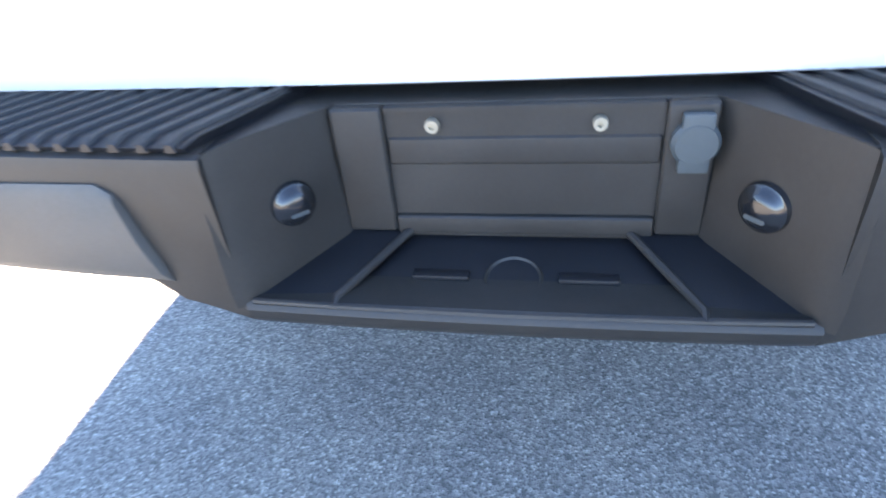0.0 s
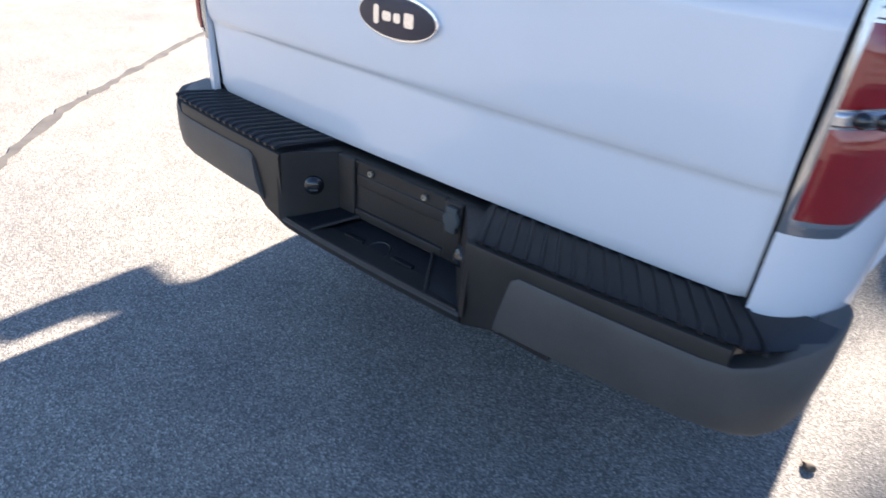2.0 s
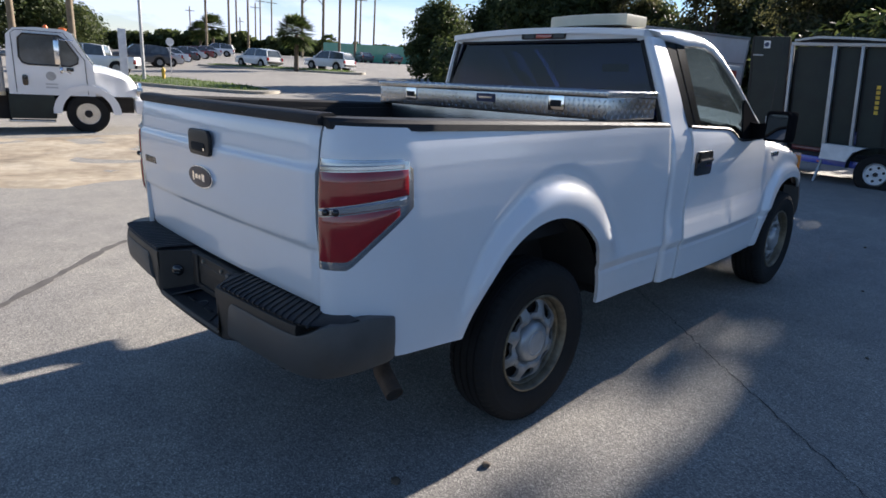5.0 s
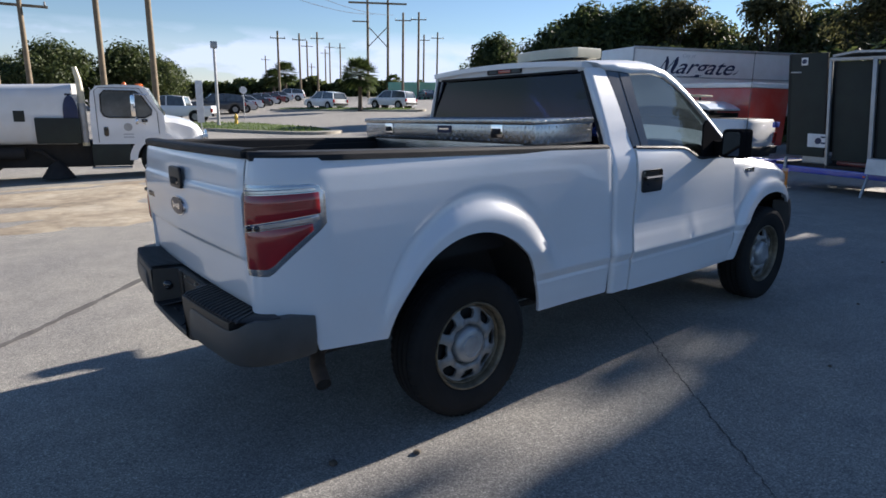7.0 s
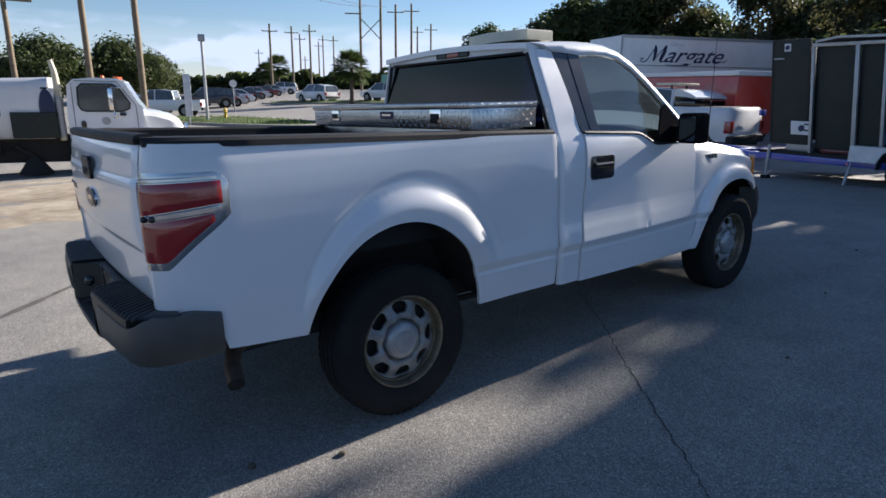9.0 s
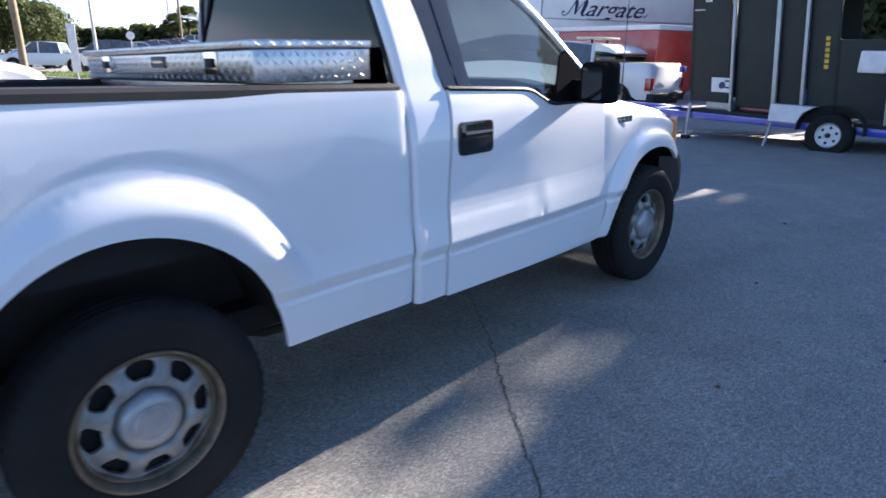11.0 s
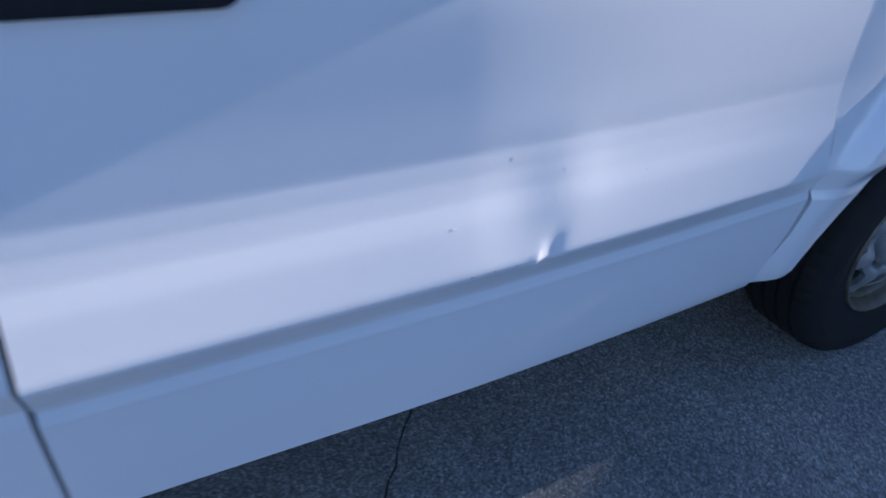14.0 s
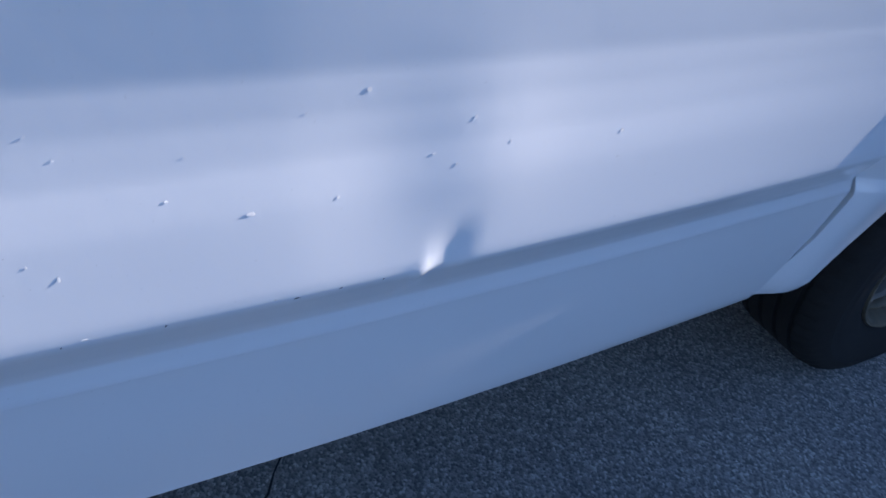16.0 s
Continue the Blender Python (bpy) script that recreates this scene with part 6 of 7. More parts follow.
def park(kind, paint_name, deg, d, heading, label, category="car"):
    """heading: degrees from +y to the left."""
    x, y = at_bearing(deg, d)
    half_length = {"sedan": 2.35, "suv": 2.5, "pickup": 2.85}[kind]
    x, y = x + half_length * math.sin(radians(heading)), y - half_length * math.cos(radians(heading))
    key = (kind, paint_name)
    if key not in SOURCES:
        SOURCES[key] = car_thing(kind, paint_name, label, category)
        ob = SOURCES[key]
        ob.matrix_world = on_ground(x, y, heading)
    else:
        ob = copy_thing(SOURCES[key], on_ground(x, y, heading))
    tagged(ob, label, category, "cars parked across the lot")
    return ob


park("pickup", "white", 76.0, 50, 150, "white crew-cab pickup parked across the lot", "pickup truck")
park("suv", "white_old", 63.3, 66, 102, "white sport utility vehicle with dark lower doors, parked by the palm")
park("suv", "white", 57.3, 64, 110, "white sport utility vehicle parked behind the palm")
for deg, d, h, k, c, lab in ((77.4, 56, 190, "sedan", "white", "white sedan parked beside the pickup"), (72.6, 62, 170, "suv", "dark_paint", "dark sport utility vehicle in the parked row"), (71.5, 64, 168, "sedan", "silver_paint", "silver sedan in the parked row"), (70.7, 70, 168, "sedan", "white", "white sedan in the parked row"),
                           (69.9, 76, 166, "sedan", "dark_paint", "dark sedan in the parked row"), (69.1, 82, 166, "sedan", "silver_paint", "silver sedan in the parked row"), (68.3, 88, 165, "sedan", "maroon_paint", "maroon sedan in the parked row"),
                           (67.5, 94, 160, "sedan", "silver_paint", "silver sedan in the parked row"), (66.4, 100, 150, "suv", "white", "white sport utility vehicle at the far end of the row"), (54.0, 96, 70, "sedan", "dark_paint", "dark car by the green fence"),
                           (51.5, 95, 70, "sedan", "dark_paint", "dark car by the green fence"), (47.0, 84, 60, "sedan", "silver_paint", "silver car parked far off"), (44.8, 80, 60, "suv", "silver_paint", "silver sport utility vehicle parked far off"), (46.0, 82, 60, "sedan", "white", "white car parked far off")):
    park(k, c, deg, d, h, lab)

# ---- white pickup behind, with a light bar ----
wp = car_thing("crew", "white_old", "white crew-cab work pickup with amber light bar and lidded bed box", "pickup truck")
wp.matrix_world = on_ground(-4.5, 15.85, 92)
bar = part("light_bar", box(-0.55, 0.55, 1.7, 2.4, 1.91, 1.97, 0.02), "cream", wp, "cream plastic light bar")
for s in (-1, 1):
    part("light_bar_foot", tube([(s * 0.4, 2.0, 1.8), (s * 0.4, 2.0, 1.92)], 0.03, 6), "plastic", bar)
lid = part("bed_box", hull([[(x, 1.62, 1.62), (x, 1.62, 1.8), (x, 1.5, 1.8), (x, 1.2, 1.7), (x, 1.02, 1.6), (x, 1.02, 1.56), (x, 1.3, 1.6)] for x in (-0.86, 0.86)]), "white_old", wp, "raised sloping white bed lid")
part("lid_support", box(-0.85, 0.85, 1.04, 1.6, 1.37, 1.5, 0.02), "gloss_black", lid)
part("lid_seal", box(-0.87, 0.87, 1.06, 1.6, 1.53, 1.56, 0.005), "gap", lid)
part("licence_lamp", box(0.5, 0.8, -0.12, -0.05, 1.15, 1.3, 0.02), "blue_paint", wp)

# ---- box truck with the town's name; local x runs along its lettered side ----
bt = thing("box_truck", on_ground(-11.1, 19.25, 66.6), "white box truck lettered with a town name in navy script", "box truck")
part("cargo_box", box(0.0, 7.9, 0.0, 2.45, 1.55, 3.98, 0.03), "white_old", bt, "tall white cargo box")
part("top_rail", box(-0.02, 7.92, -0.03, 0.02, 3.9, 4.0, 0.01), "galv", bt)
part("lower_rail", box(-0.02, 7.92, -0.02, 0.02, 2.92, 2.96, 0.005), "galv", bt)
part("bottom_rail", box(-0.02, 7.92, -0.03, 0.02, 1.55, 1.66, 0.01), "galv", bt)
for x in (0.01, 7.88):
    part("corner_post", box(x - 0.03, x + 0.03, -0.025, 0.02, 1.66, 3.9, 0.008), "galv", bt)
part("chassis", box(0.1, 7.7, 0.5, 1.9, 1.0, 1.55), "under", bt)
part("cab", hull([[(-0.15, y, 0.7), (-0.15, y, 2.7), (-0.5, y, 3.1), (-1.0, y, 2.95), (-1.6, y, 2.0), (-1.75, y, 0.7)] for y in (0.15, 2.3)]), "white_old", bt, "white truck cab with roof fairing")
part("cab_window", hull([[(-0.5, y, 1.85), (-0.55, y, 2.6), (-1.1, y, 2.55), (-1.4, y, 1.9)] for y in (0.135, 0.145)]), "far_glass", bt)
for x in (-1.0, 5.6, 6.7):
    for y in (0.35, 2.05):
        w = part("wheel", lathe([(0.25, -0.13), (0.46, -0.13), (0.5, -0.08), (0.5, 0.08), (0.46, 0.13), (0.25, 0.13)], 24, "Y", close=True), "rubber", bt)
        w.matrix_basis = Matrix.Translation((x, y, 0.5))
        part("rim", lathe([(0.001, -0.1), (0.14, -0.11), (0.26, -0.05), (0.27, 0.05), (0.001, 0.06)], 18, "Y"), "galv", w)


def lettering(text, size, parent, m, label, shear=0.0, spacing=1.0, stretch=1.0, fat=0.0, ink="navy"):
    cu = bpy.data.curves.new("lettering", "FONT")
    cu.body, cu.size, cu.shear, cu.extrude, cu.space_character = text, size, shear, 0.003, spacing
    cu.offset = fat
    ob = new("lettering", cu)
    me = bpy.data.meshes.new_from_object(ob)
    bpy.data.objects.remove(ob)
    bpy.data.curves.remove(cu)
    me.materials.append(M[ink])
    o = new("lettering", me)
    o.parent, o.matrix_basis = parent, m @ Matrix.Diagonal((stretch, 1, 1, 1))
    return tagged(o, label)


def pen(points, widths, parent, name="stroke"):
    """One brush stroke of the town's name on the box side: a flat ribbon along points (x, z) of changing width."""
    pts = [Vector(p) for p in points]
    fine = []
    for i in range(len(pts) - 1):
        p0, p1, p2, p3 = pts[max(i - 1, 0)], pts[i], pts[i + 1], pts[min(i + 2, len(pts) - 1)]
        for k in range(6):
            t = k / 6
            fine.append(0.5 * (2 * p1 + (p2 - p0) * t + (2 * p0 - 5 * p1 + 4 * p2 - p3) * t * t + (3 * p1 - p0 - 3 * p2 + p3) * t ** 3))
    fine.append(pts[-1])
    bm, rows = bmesh.new(), []
    for i, p in enumerate(fine):
        d = (fine[min(i + 1, len(fine) - 1)] - fine[max(i - 1, 0)]).normalized()
        w = float(np.interp(i / (len(fine) - 1), np.linspace(0, 1, len(widths)), widths)) / 2
        q = Vector((-d.y, d.x)) * w
        rows.append([bm.verts.new((p.x + q.x, -0.008, p.y + q.y)), bm.verts.new((p.x - q.x, -0.008, p.y - q.y))])
    for a, b in zip(rows, rows[1:]):
        bm.faces.new((a[0], a[1], b[1], b[0]))
    return part(name, bm, "navy", parent)


town = lettering("argate", 0.8, bt, pose(1.95, -0.01, 3.07, 90, 0, 0), "navy script town name", 0.5, 0.98, 1.3, 0.004)
town.matrix_basis.translation.x = 4.45 - 1.3 * max(v.co.x for v in town.data.vertices)
lettering("City of", 0.2, bt, pose(2.05, -0.006, 3.66, 90, 0, 0), "faint small script line", 0.32, 1.0, 1.0, 0.0, "faint")
pen([(1.46, 3.66), (1.26, 3.36), (1.1, 3.14), (0.95, 3.06), (0.84, 3.1), (0.87, 3.18), (0.95, 3.17)], (0.03, 0.04, 0.04, 0.035, 0.03, 0.05, 0.06), bt)
pen([(1.42, 3.67), (1.44, 3.45), (1.38, 3.1)], (0.06, 0.15, 0.06), bt)
pen([(1.38, 3.1), (1.6, 3.38), (1.9, 3.67)], (0.03, 0.035, 0.04), bt)
pen([(1.88, 3.67), (1.82, 3.45), (1.68, 3.16), (1.74, 3.08), (1.88, 3.14)], (0.06, 0.16, 0.13, 0.06, 0.015), bt)
pen([(4.4, 3.1), (4.55, 3.16), (4.62, 3.26)], (0.05, 0.03, 0.01), bt)
pen([(1.9, 2.98), (2.3, 2.955), (2.8, 2.985), (3.0, 3.03)], (0.01, 0.05, 0.04, 0.01), bt)

# ---- red trailer between them ----
rv = thing("cargo_trailer", on_ground(-10.4, 18.6, -14.5), "red enclosed cargo trailer with a white roof edge", "trailer")
part("shell", box(0.6, 4.9, 0.0, 1.6, 0.75, 2.42, 0.04), "red_paint", rv)
part("roof_edge", box(0.0, 4.95, -0.05, 1.65, 2.42, 2.56, 0.03), "white_old", rv)
part("corner_post", box(0.6, 0.78, -0.04, 0.1, 0.8, 2.42, 0.02), "alu", rv)
part("nose", box(0.05, 0.6, 0.05, 1.55, 0.75, 2.42, 0.06), "red_paint", rv)
for x in (2.6, 3.4):
    w = part("wheel", lathe([(0.2, -0.1), (0.33, -0.1), (0.36, -0.05), (0.36, 0.05), (0.33, 0.1), (0.2, 0.1)], 20, "Y", close=True), "rubber", rv)
    w.matrix_basis = Matrix.Translation((x, 0.05, 0.36))
part("axle", box(0.3, 4.6, 0.1, 1.5, 0.4, 0.75), "under", rv)

# ---- dark mesh-sided trailer on a blue frame; its tall sides lean a little towards the drawbar ----
TD = Vector((0.99, -0.1)).normalized()
tl = thing("utility_trailer", pose(-2.35, 12.2, ground_z(-2.35, 12.2), 0, 0, math.degrees(math.atan2(TD.y, TD.x))), "dark-panelled equipment trailer on a blue steel frame", "trailer")


def leaning(bm):
    for v in bm.verts:
        v.co.x -= 0.12 * max(0.0, v.co.z - 0.62)
    return bm


part("blue_beam", box(-0.75, 6.0, 0.0, 0.12, 0.38, 0.5, 0.01), "blue_paint", tl, "blue steel chassis rail")
part("blue_beam", box(-0.75, 6.0, 1.9, 2.02, 0.38, 0.5, 0.01), "blue_paint", tl, "blue steel chassis rail")
part("drawbar", box(-1.9, 0.3, 0.9, 1.05, 0.38, 0.5, 0.01), "blue_paint", tl)
part("cross_member", box(-0.75, -0.6, 0.12, 1.9, 0.38, 0.5, 0.01), "blue_paint", tl)
part("deck", box(-0.1, 6.0, 0.02, 2.0, 0.5, 0.56), "under", tl)
# open above the low panel at x 2.5 to 3.2, added to pass sun
for x0, x1, z0, z1, y in ((0.1, 0.8, 0.7, 2.62, 0.05), (0.92, 1.56, 0.66, 2.45, 0.1), (1.65, 2.0, 0.62, 2.45, 0.1), (2.09, 2.5, 0.62, 2.5, 0.1), (2.5, 3.2, 0.62, 1.78, 0.1), (3.3, 5.9, 0.56, 2.5, 0.1)):
    panel = part("dark_panel", leaning(box(x0, x1, y, y + 0.035, z0, z1, 0.008)), "mesh_dark", tl, "dark green-black mesh panel")
    for x in (x0 + 0.012, x1 - 0.012):
        part("panel_edge", leaning(box(x - 0.012, x + 0.012, y - 0.006, y + 0.002, z0, z1, 0.002)), "under", panel)
# split at the same opening, so the sun patch reaches the ground
for x0, x1 in ((0.1, 2.2), (3.15, 5.9)):
    part("rear_panel", leaning(box(x0, x1, 1.9, 1.94, 0.56, 2.5)), "mesh_dark", tl)
part("end_panel", leaning(box(0.06, 0.1, 0.08, 1.9, 0.7, 2.6)), "mesh_dark", tl)
for x, z, w in ((0.86, 2.46, 0.024), (1.6, 2.5, 0.034), (2.045, 2.5, 0.026), (3.25, 2.5, 0.03), (5.95, 2.5, 0.03)):
    part("post", leaning(box(x - w, x + w, 0.02, 0.09, 0.5, z, 0.008)), "galv", tl, "grey steel corner post")
part("top_rail", leaning(box(0.84, 5.98, 0.02, 0.09, 2.46, 2.52, 0.008)), "galv", tl)
part("roof_flap", leaning(hull([[(x, -0.12 * k, 2.53 + 0.05 * k), (x, -0.12 * k, 2.57 + 0.05 * k), (x, 1.95, 2.6), (x, 1.95, 2.55)] for x, k in ((0.9, 0.0), (1.35, 1.0), (2.0, 0.7), (2.4, 0.3))])), "galv", tl, "grey sheet-metal roof flap")
part("panel_rail", leaning(box(0.12, 0.32, 0.03, 0.05, 2.26, 2.285, 0.004)), "galv", tl)
nt = part("notice", leaning(box(0.49, 0.85, 0.034, 0.048, 0.88, 1.13, 0.004)), "sign_face", tl, "white notice with a round dark seal")
part("seal", lathe([(0.001, 0.0), (0.06, 0.0), (0.06, 0.004), (0.001, 0.004)], 20, "Y"), "navy", nt).matrix_basis = Matrix.Translation((0.645, 0.028, 1.0))
for z in (0.95, 1.06):
    part("notice_bar", leaning(box(0.74, 0.82, 0.03, 0.034, z, z + 0.03)), "navy", nt)
sn = part("seal_label", leaning(box(0.32, 0.44, 0.034, 0.048, 2.4, 2.54, 0.004)), "sign_face", tl)
part("seal", lathe([(0.001, 0.0), (0.045, 0.0), (0.045, 0.003), (0.001, 0.003)], 16, "Y"), "navy", sn).matrix_basis = Matrix.Translation((0.155, 0.03, 2.47))
for k in range(6):
    part("label_bar", leaning(box(2.31, 2.37, 0.086, 0.098, 1.34 + 0.085 * k, 1.40 + 0.085 * k)), "yellow", tl)
part("jack_leg", tube([(0.13, -0.04, 0.05), (0.12, -0.02, 0.66)], 0.03, 8), "galv", tl, "jack leg with a dark foot")
part("jack_foot", box(0.06, 0.2, -0.1, 0.02, 0.0, 0.07, 0.01), "rubber", tl)
part("stand_leg", tube([(1.6, -0.14, 0.0), (1.61, 0.02, 0.45)], 0.025, 8), "galv", tl)
part("stand_foot", box(1.54, 1.66, -0.2, -0.08, 0.0, 0.02, 0.004), "under", tl)
part("mudguard_box", hull([[(1.62, y, 0.49), (1.62, y, 0.76), (2.3, y, 0.76), (2.14, y, 0.66), (2.06, y, 0.49)] for y in (-0.16, 0.06)]), "sign_face", tl, "white steel mudguard box")
part("reflector", box(1.6, 1.64, -0.165, -0.155, 0.42, 0.45), "orange", tl)
part("generator", box(1.7, 1.96, 0.16, 0.5, 0.76, 1.0, 0.03), "blue_paint", tl)
part("toolcase", box(0.35, 0.8, 0.12, 0.4, 0.56, 0.72, 0.03), "galv", tl)
part("bag", box(0.95, 1.5, 0.2, 0.6, 0.56, 0.66, 0.04), "maroon_paint", tl)
for x in (2.56,):
    w = part("wheel", lathe([(0.2, -0.1), (0.31, -0.1), (0.345, -0.06), (0.345, 0.06), (0.31, 0.1), (0.2, 0.1)], 28, "Y", close=True), "rubber", tl, "small trailer wheel with white rim")
    w.matrix_basis = Matrix.Translation((x, -0.06, 0.345))
    part("rim", lathe([(0.001, -0.06), (0.06, -0.075), (0.09, -0.05), (0.16, -0.06), (0.18, -0.1), (0.2, -0.06)], 24, "Y"), "sign_face", w, "white spoked rim")
    part("hub", lathe([(0.001, -0.1), (0.035, -0.1), (0.04, -0.06)], 12, "Y"), "under", w)
    for k in range(6):
        a = radians(60 * k + 20)
        part("slot", lathe([(0.001, -0.064), (0.024, -0.064), (0.024, -0.05)], 10, "Y"), "gap", w).matrix_basis = Matrix.Translation((0.12 * math.cos(a), 0, 0.12 * math.sin(a)))
part("mudguard", hull([[(2.56 + 0.48 * math.cos(a), y, 0.38 + 0.42 * math.sin(a) ** 0.8) for y in (-0.18, 0.04)] for a in (radians(d) for d in range(0, 181, 12))], None, False), "mesh_dark", tl)
part("rear_box", box(2.72, 3.1, -0.02, 0.1, 1.3, 1.62, 0.03), "sign_face", tl, "white equipment case")

# ---- street sweeper truck ----
sx, sy = -15.1, 3.55
HEAD = -15.0
sw = thing("sweeper_truck", on_ground(sx, sy, HEAD) @ Matrix.Scale(0.92, 4), "white street sweeper truck with a large tank body", "truck")
# local: y to the nose, origin on the ground under the front axle
body = hull([[(-0.9, y, 0.95), (-1.03, y, 1.05), (-1.05, y, 1.5), (-1.04, y, h - 0.35), (-1.0, y, h - 0.16), (-0.9, y, h - 0.05), (-0.75, y, h), (0.75, y, h), (0.9, y, h - 0.05), (1.0, y, h - 0.16), (1.04, y, h - 0.35), (1.05, y, 1.5), (1.03, y, 1.05), (0.9, y, 0.95)] for y, h in [(-7.4 + 0.535 * k, 2.36 + 0.02 * k) for k in range(11)]])
part("tank_body", body, "white_old", sw, "large white hopper body", sharp=0.9)
part("blue_end", plate(oval(0.36, 1.0), 0.05, lambda a, b, h: (1.035 + h, -2.1 + a, 1.76 + b), 0.015), "navy", sw, "dark blue rounded end cover")
part("body_seam", box(1.0, 1.03, -2.2, -2.05, 1.0, 2.3), "gap", sw)
cab = hull([[(x * w, y, z) for w, y, z in ((1.0, -1.66, 0.95), (1.0, -1.66, 1.6), (0.99, -1.6, 2.36), (0.94, -1.45, 2.52), (0.92, -1.0, 2.57), (0.92, -0.4, 2.56), (0.94, -0.22, 2.48), (0.98, 0.05, 1.95), (1.0, 0.2, 1.72), (1.0, 0.2, 0.95))] for x in (-1.0, -0.97, 0.97, 1.0)])
part("cab", cab, "white", sw, "white truck cab with a rounded roof")
hood = hull([[(-w, y, 0.95), (-w, y, z - 0.16), (-w * 0.86, y, z - 0.03), (-w * 0.5, y, z), (w * 0.5, y, z), (w * 0.86, y, z - 0.03), (w, y, z - 0.16), (w, y, 0.95)] for y, w, z in ((0.15, 0.88, 1.74), (0.5, 0.84, 1.68), (0.85, 0.78, 1.58), (1.08, 0.7, 1.44), (1.2, 0.62, 1.25))])
part("hood", hood, "white", sw, "sloping white bonnet")
for s in (-1, 1):
    win = part("side_window", hull([[(s * x, y, z) for y, z in ((-1.32, 1.72), (-1.38, 1.85), (-1.36, 2.3), (-1.26, 2.4), (-0.5, 2.4), (-0.36, 2.3), (-0.12, 1.9), (-0.14, 1.76), (-0.3, 1.68), (-1.2, 1.68))] for x in (0.985, 1.006)]), "far_glass", sw, "cab side window with bright reflections")
    part("window_bar", box(min(s * 1.0, s * 1.012), max(s * 1.0, s * 1.012), -0.62, -0.58, 1.7, 2.38, 0.004), "gloss_black", win)
    part("window_seal", tube([(s * 1.004, y, z) for y, z in ((-1.32, 1.72), (-1.38, 1.85), (-1.36, 2.3), (-1.26, 2.4), (-0.5, 2.4), (-0.36, 2.3), (-0.12, 1.9), (-0.14, 1.76), (-0.3, 1.68), (-1.2, 1.68), (-1.32, 1.72))], 0.022, 6), "gloss_black", win)
    part("door_seam", tube([(s * 1.002, y, z) for y, z in ((-1.5, 1.0), (-1.5, 2.4), (-1.4, 2.48), (-0.4, 2.48), (0.02, 1.85), (0.04, 1.0))], 0.008, 5), "gap", sw)
    part("arch", hull([[(s * x, 0.0 + 0.78 * math.cos(a), 0.5 + 0.74 * math.sin(a)) for x in (0.6, 1.02)] for a in (radians(d) for d in range(0, 181, 12))], None, False), "white", sw, "rounded front mudguard")
    part("arch_side", hull([[(s * 1.02, 0.78 * math.cos(a), 0.5 + 0.74 * math.sin(a)), (s * 1.02, 0.58 * math.cos(a), 0.5 + 0.58 * math.sin(a))] for a in (radians(d) for d in range(0, 181, 12))], None, False), "white", sw)
    part("step_tank", box(min(s * 0.6, s * 1.0), max(s * 0.6, s * 1.0), -1.7, -0.72, 0.35, 0.95, 0.04), "mesh_dark", sw, "black step and tank")
    part("head_lamp", box(min(s * 0.5, s * 0.8), max(s * 0.5, s * 0.8), 1.18, 1.34, 1.0, 1.2, 0.03), "clear_lens", sw)
    part("mirror_head", box(min(s * 1.12, s * 1.3), max(s * 1.12, s * 1.3), -0.62, -0.5, 1.72, 2.3, 0.03), "chrome", sw)
    part("spot_mirror", lathe([(0.001, -0.05), (0.08, -0.03), (0.1, 0.0), (0.08, 0.03)], 14, "Y"), "chrome", sw).matrix_basis = Matrix.Translation((s * 1.2, -0.5, 1.58))
    part("door_vent", plate(rounded(0.16, 0.09, 0.03), 0.02, lambda a, b, h, s=s: (s * (0.99 + h), -0.32 + a, 1.6 + b), 0.004), "gloss_black", sw)
    part("mirror_strut", tube([(s * 0.94, -0.2, 2.3), (s * 1.2, -0.52, 2.32), (s * 1.2, -0.52, 1.6), (s * 0.98, -0.3, 1.5)], 0.018, 6), "chrome", sw)
    for y, r in ((0.0, 0.5), (-4.6, 0.5), (-5.7, 0.5)):
        w = part("wheel", lathe([(0.28, -0.14), (0.46, -0.14), (0.5, -0.1), (0.5, 0.1), (0.46, 0.14), (0.28, 0.14)], 32, "X", close=True), "rubber", sw, "large black truck tyre")
        w.matrix_basis = Matrix.Translation((s * 0.86, y, r))
        part("rim", lathe([(0.001, s * 0.1), (0.1, s * 0.1), (0.13, s * 0.06), (0.23, s * 0.02), (0.27, s * 0.1), (0.29, s * 0.13), (0.3, s * 0.1)], 24, "X"), "alu", w)
        part("hub", lathe([(0.001, s * 0.14), (0.08, s * 0.13), (0.1, s * 0.09)], 16, "X"), "under", w)
        for k in range(8):
            part("wheel_nut", lathe([(0.001, s * 0.085), (0.016, s * 0.085), (0.018, s * 0.05)], 6, "X"), "under", w).matrix_basis = Matrix.Translation((0, 0.165 * math.cos(k * math.pi / 4), 0.165 * math.sin(k * math.pi / 4)))
part("windscreen", hull([[(-0.8, -0.205, 2.46), (0.8, -0.205, 2.46), (0.8, -0.22, 2.44), (-0.8, -0.22, 2.44)], [(-0.9, 0.06, 1.955), (0.9, 0.06, 1.955), (0.9, 0.04, 1.94), (-0.9, 0.04, 1.94)], [(-0.92, 0.205, 1.75), (0.92, 0.205, 1.75), (0.92, 0.18, 1.73), (-0.92, 0.18, 1.73)]]), "far_glass", sw, "pale reflecting windscreen")
part("front_bumper", box(-1.02, 1.02, 1.12, 1.38, 0.52, 0.88, 0.05), "white", sw, "white steel front bumper")
for s in (-1, 1):
    part("bumper_lamp", box(min(s * 0.6, s * 0.78), max(s * 0.6, s * 0.78), 1.372, 1.39, 0.64, 0.74, 0.006), "gloss_black", sw)
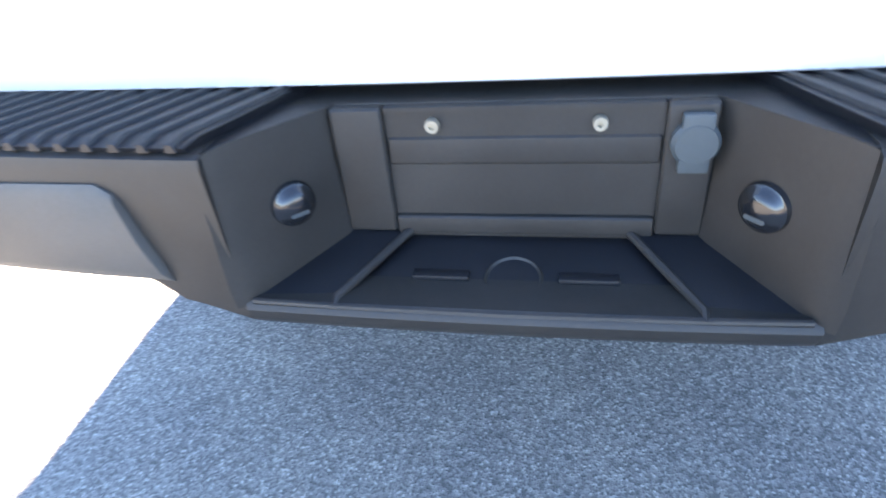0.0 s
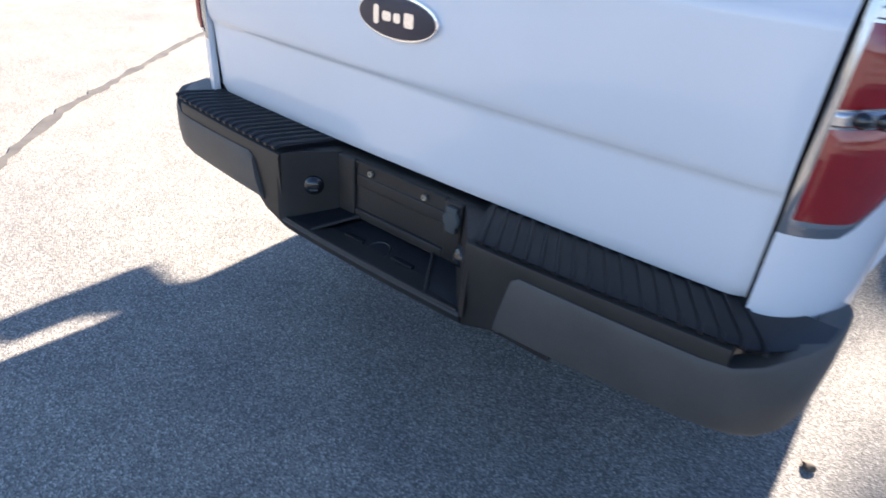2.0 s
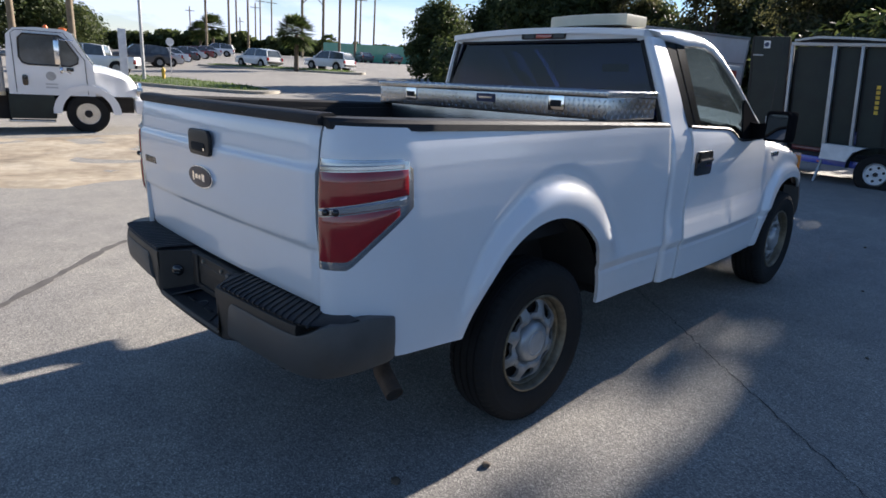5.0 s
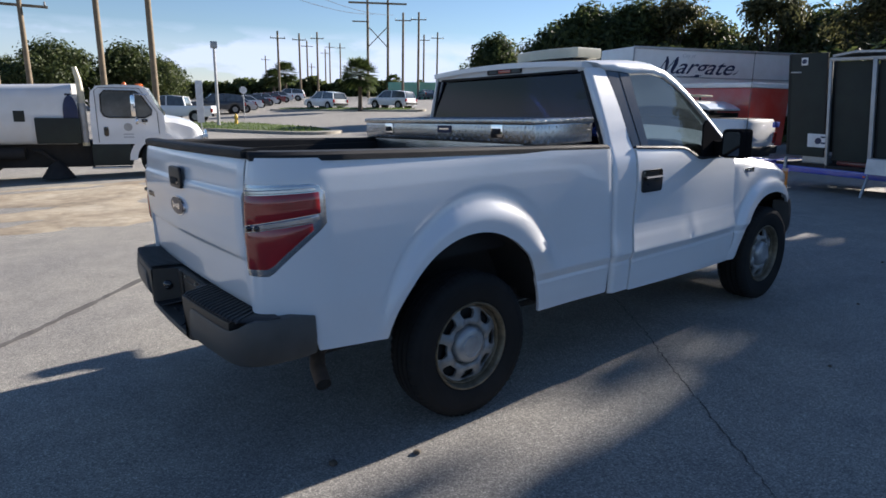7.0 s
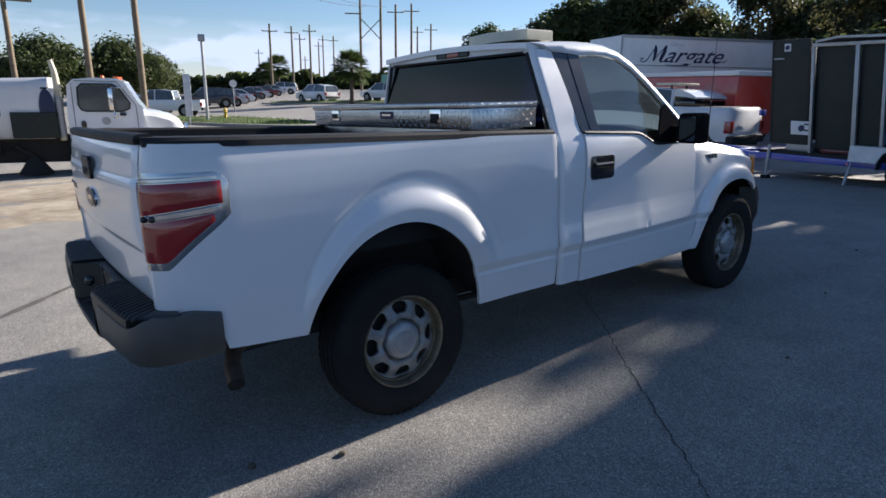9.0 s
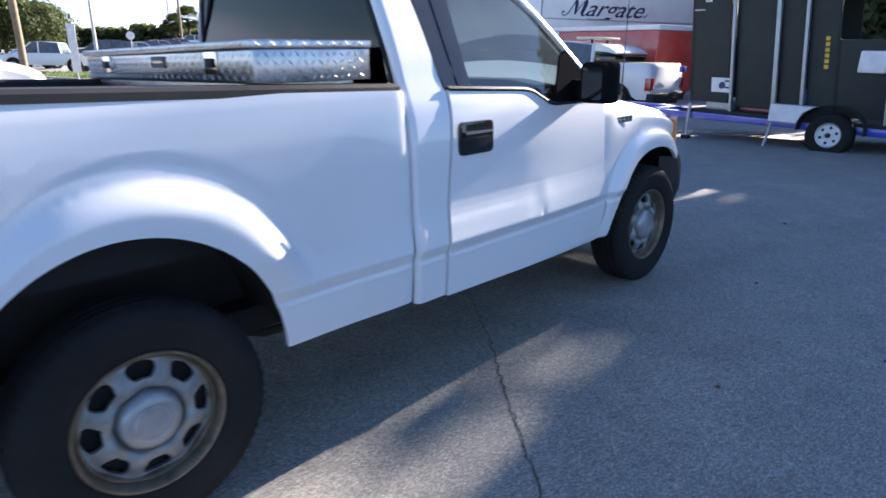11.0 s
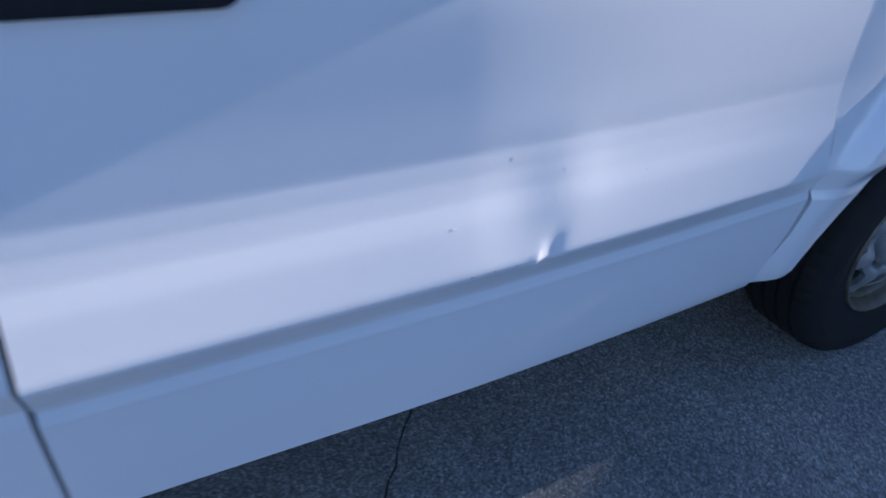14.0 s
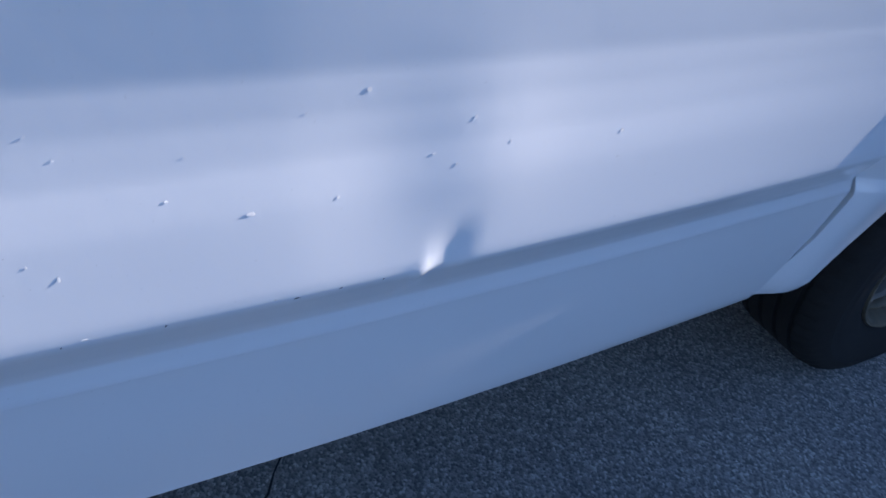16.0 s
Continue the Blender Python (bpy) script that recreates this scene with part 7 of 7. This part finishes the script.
for k in range(5):
    part("grille_bar", box(-0.4, 0.4, 1.325, 1.345, 0.96 + 0.07 * k, 0.985 + 0.07 * k, 0.005), "under", sw)
part("grille", box(-0.42, 0.42, 1.24, 1.33, 0.92, 1.3, 0.03), "chrome", sw)
part("exhaust_stack", tube([(0.85, -1.84, 0.9), (0.85, -1.84, 2.3), (0.85, -1.86, 2.7), (0.85, -1.92, 3.0)], [0.09, 0.09, 0.075, 0.06], 12), "cream", sw, "upright pale exhaust stack")
part("stack_guard", tube([(0.93, -1.84, 1.0), (0.93, -1.84, 2.05)], 0.1, 12), "galv", sw)
part("chassis", box(-0.5, 0.5, -7.3, 1.1, 0.5, 0.9, 0.02), "under", sw)
part("skirt", box(-0.68, 0.68, -7.3, -1.7, 0.3, 0.98, 0.03), "under", sw, "dark machinery under the body")
part("gutter_broom", lathe([(0.06, 0.5), (0.12, 0.42), (0.2, 0.36), (0.42, 0.02), (0.36, 0.02), (0.001, 0.3)], 24, "Z"), "under", sw, "dark bristle side broom").matrix_basis = Matrix.Translation((0.8, -2.6, 0.0))
part("broom_arm", tube([(0.6, -3.2, 0.8), (0.95, -2.9, 0.75), (0.82, -2.6, 0.45)], 0.05, 8), "under", sw)
part("air_tank", tube([(0.82, -4.0, 0.7), (0.82, -3.3, 0.7)], 0.16, 14), "under", sw)
part("step_rail", box(0.72, 1.0, -1.75, -0.75, 0.26, 0.31, 0.01), "alu", sw, "bright cab step")
part("side_locker", box(0.95, 1.14, -2.95, -1.9, 0.98, 1.66, 0.03), "mesh_dark", sw, "dark side lockers")
part("access_hatch", box(1.02, 1.06, -3.42, -3.16, 1.55, 1.84, 0.02), "mesh_dark", sw)
part("grab_handle", plate(rounded(0.12, 0.26, 0.05), 0.02, lambda a, b, h: (1.0 + h, -1.3 + a, 1.3 + b), 0.004), "gloss_black", sw)
part("door_seal", lathe([(0.001, 0.0), (0.11, 0.0), (0.11, 0.004), (0.001, 0.004)], 20, "X"), "galv", sw, "faint round seal on the cab door").matrix_basis = Matrix.Translation((1.0, -0.75, 1.42))
for k in range(8):
    part("name_bar", box(1.0, 1.03, -5.0 + 0.2 * k, -4.87 + 0.2 * k, 2.1, 2.18 if k else 2.24, 0.005), "navy", sw, "dark lettering reduced to bars")
for z in (1.2, 1.12):
    part("name_bar", box(1.0, 1.006, -0.88, -0.62, z, z + 0.04), "faint", sw, "small grey lettering reduced to a bar")
for x in (-0.6, 0.0, 0.6):
    part("marker_lamp", box(x - 0.07, x + 0.07, -0.5, -0.36, 2.55, 2.61, 0.015), "orange", sw)
part("roof_beacon", lathe([(0.09, 0), (0.09, 0.1), (0.05, 0.16), (0.001, 0.17)], 14, "Z"), "orange", sw).matrix_basis = Matrix.Translation((0.3, -0.8, 2.55)) @ Matrix.Scale(0.6, 4)
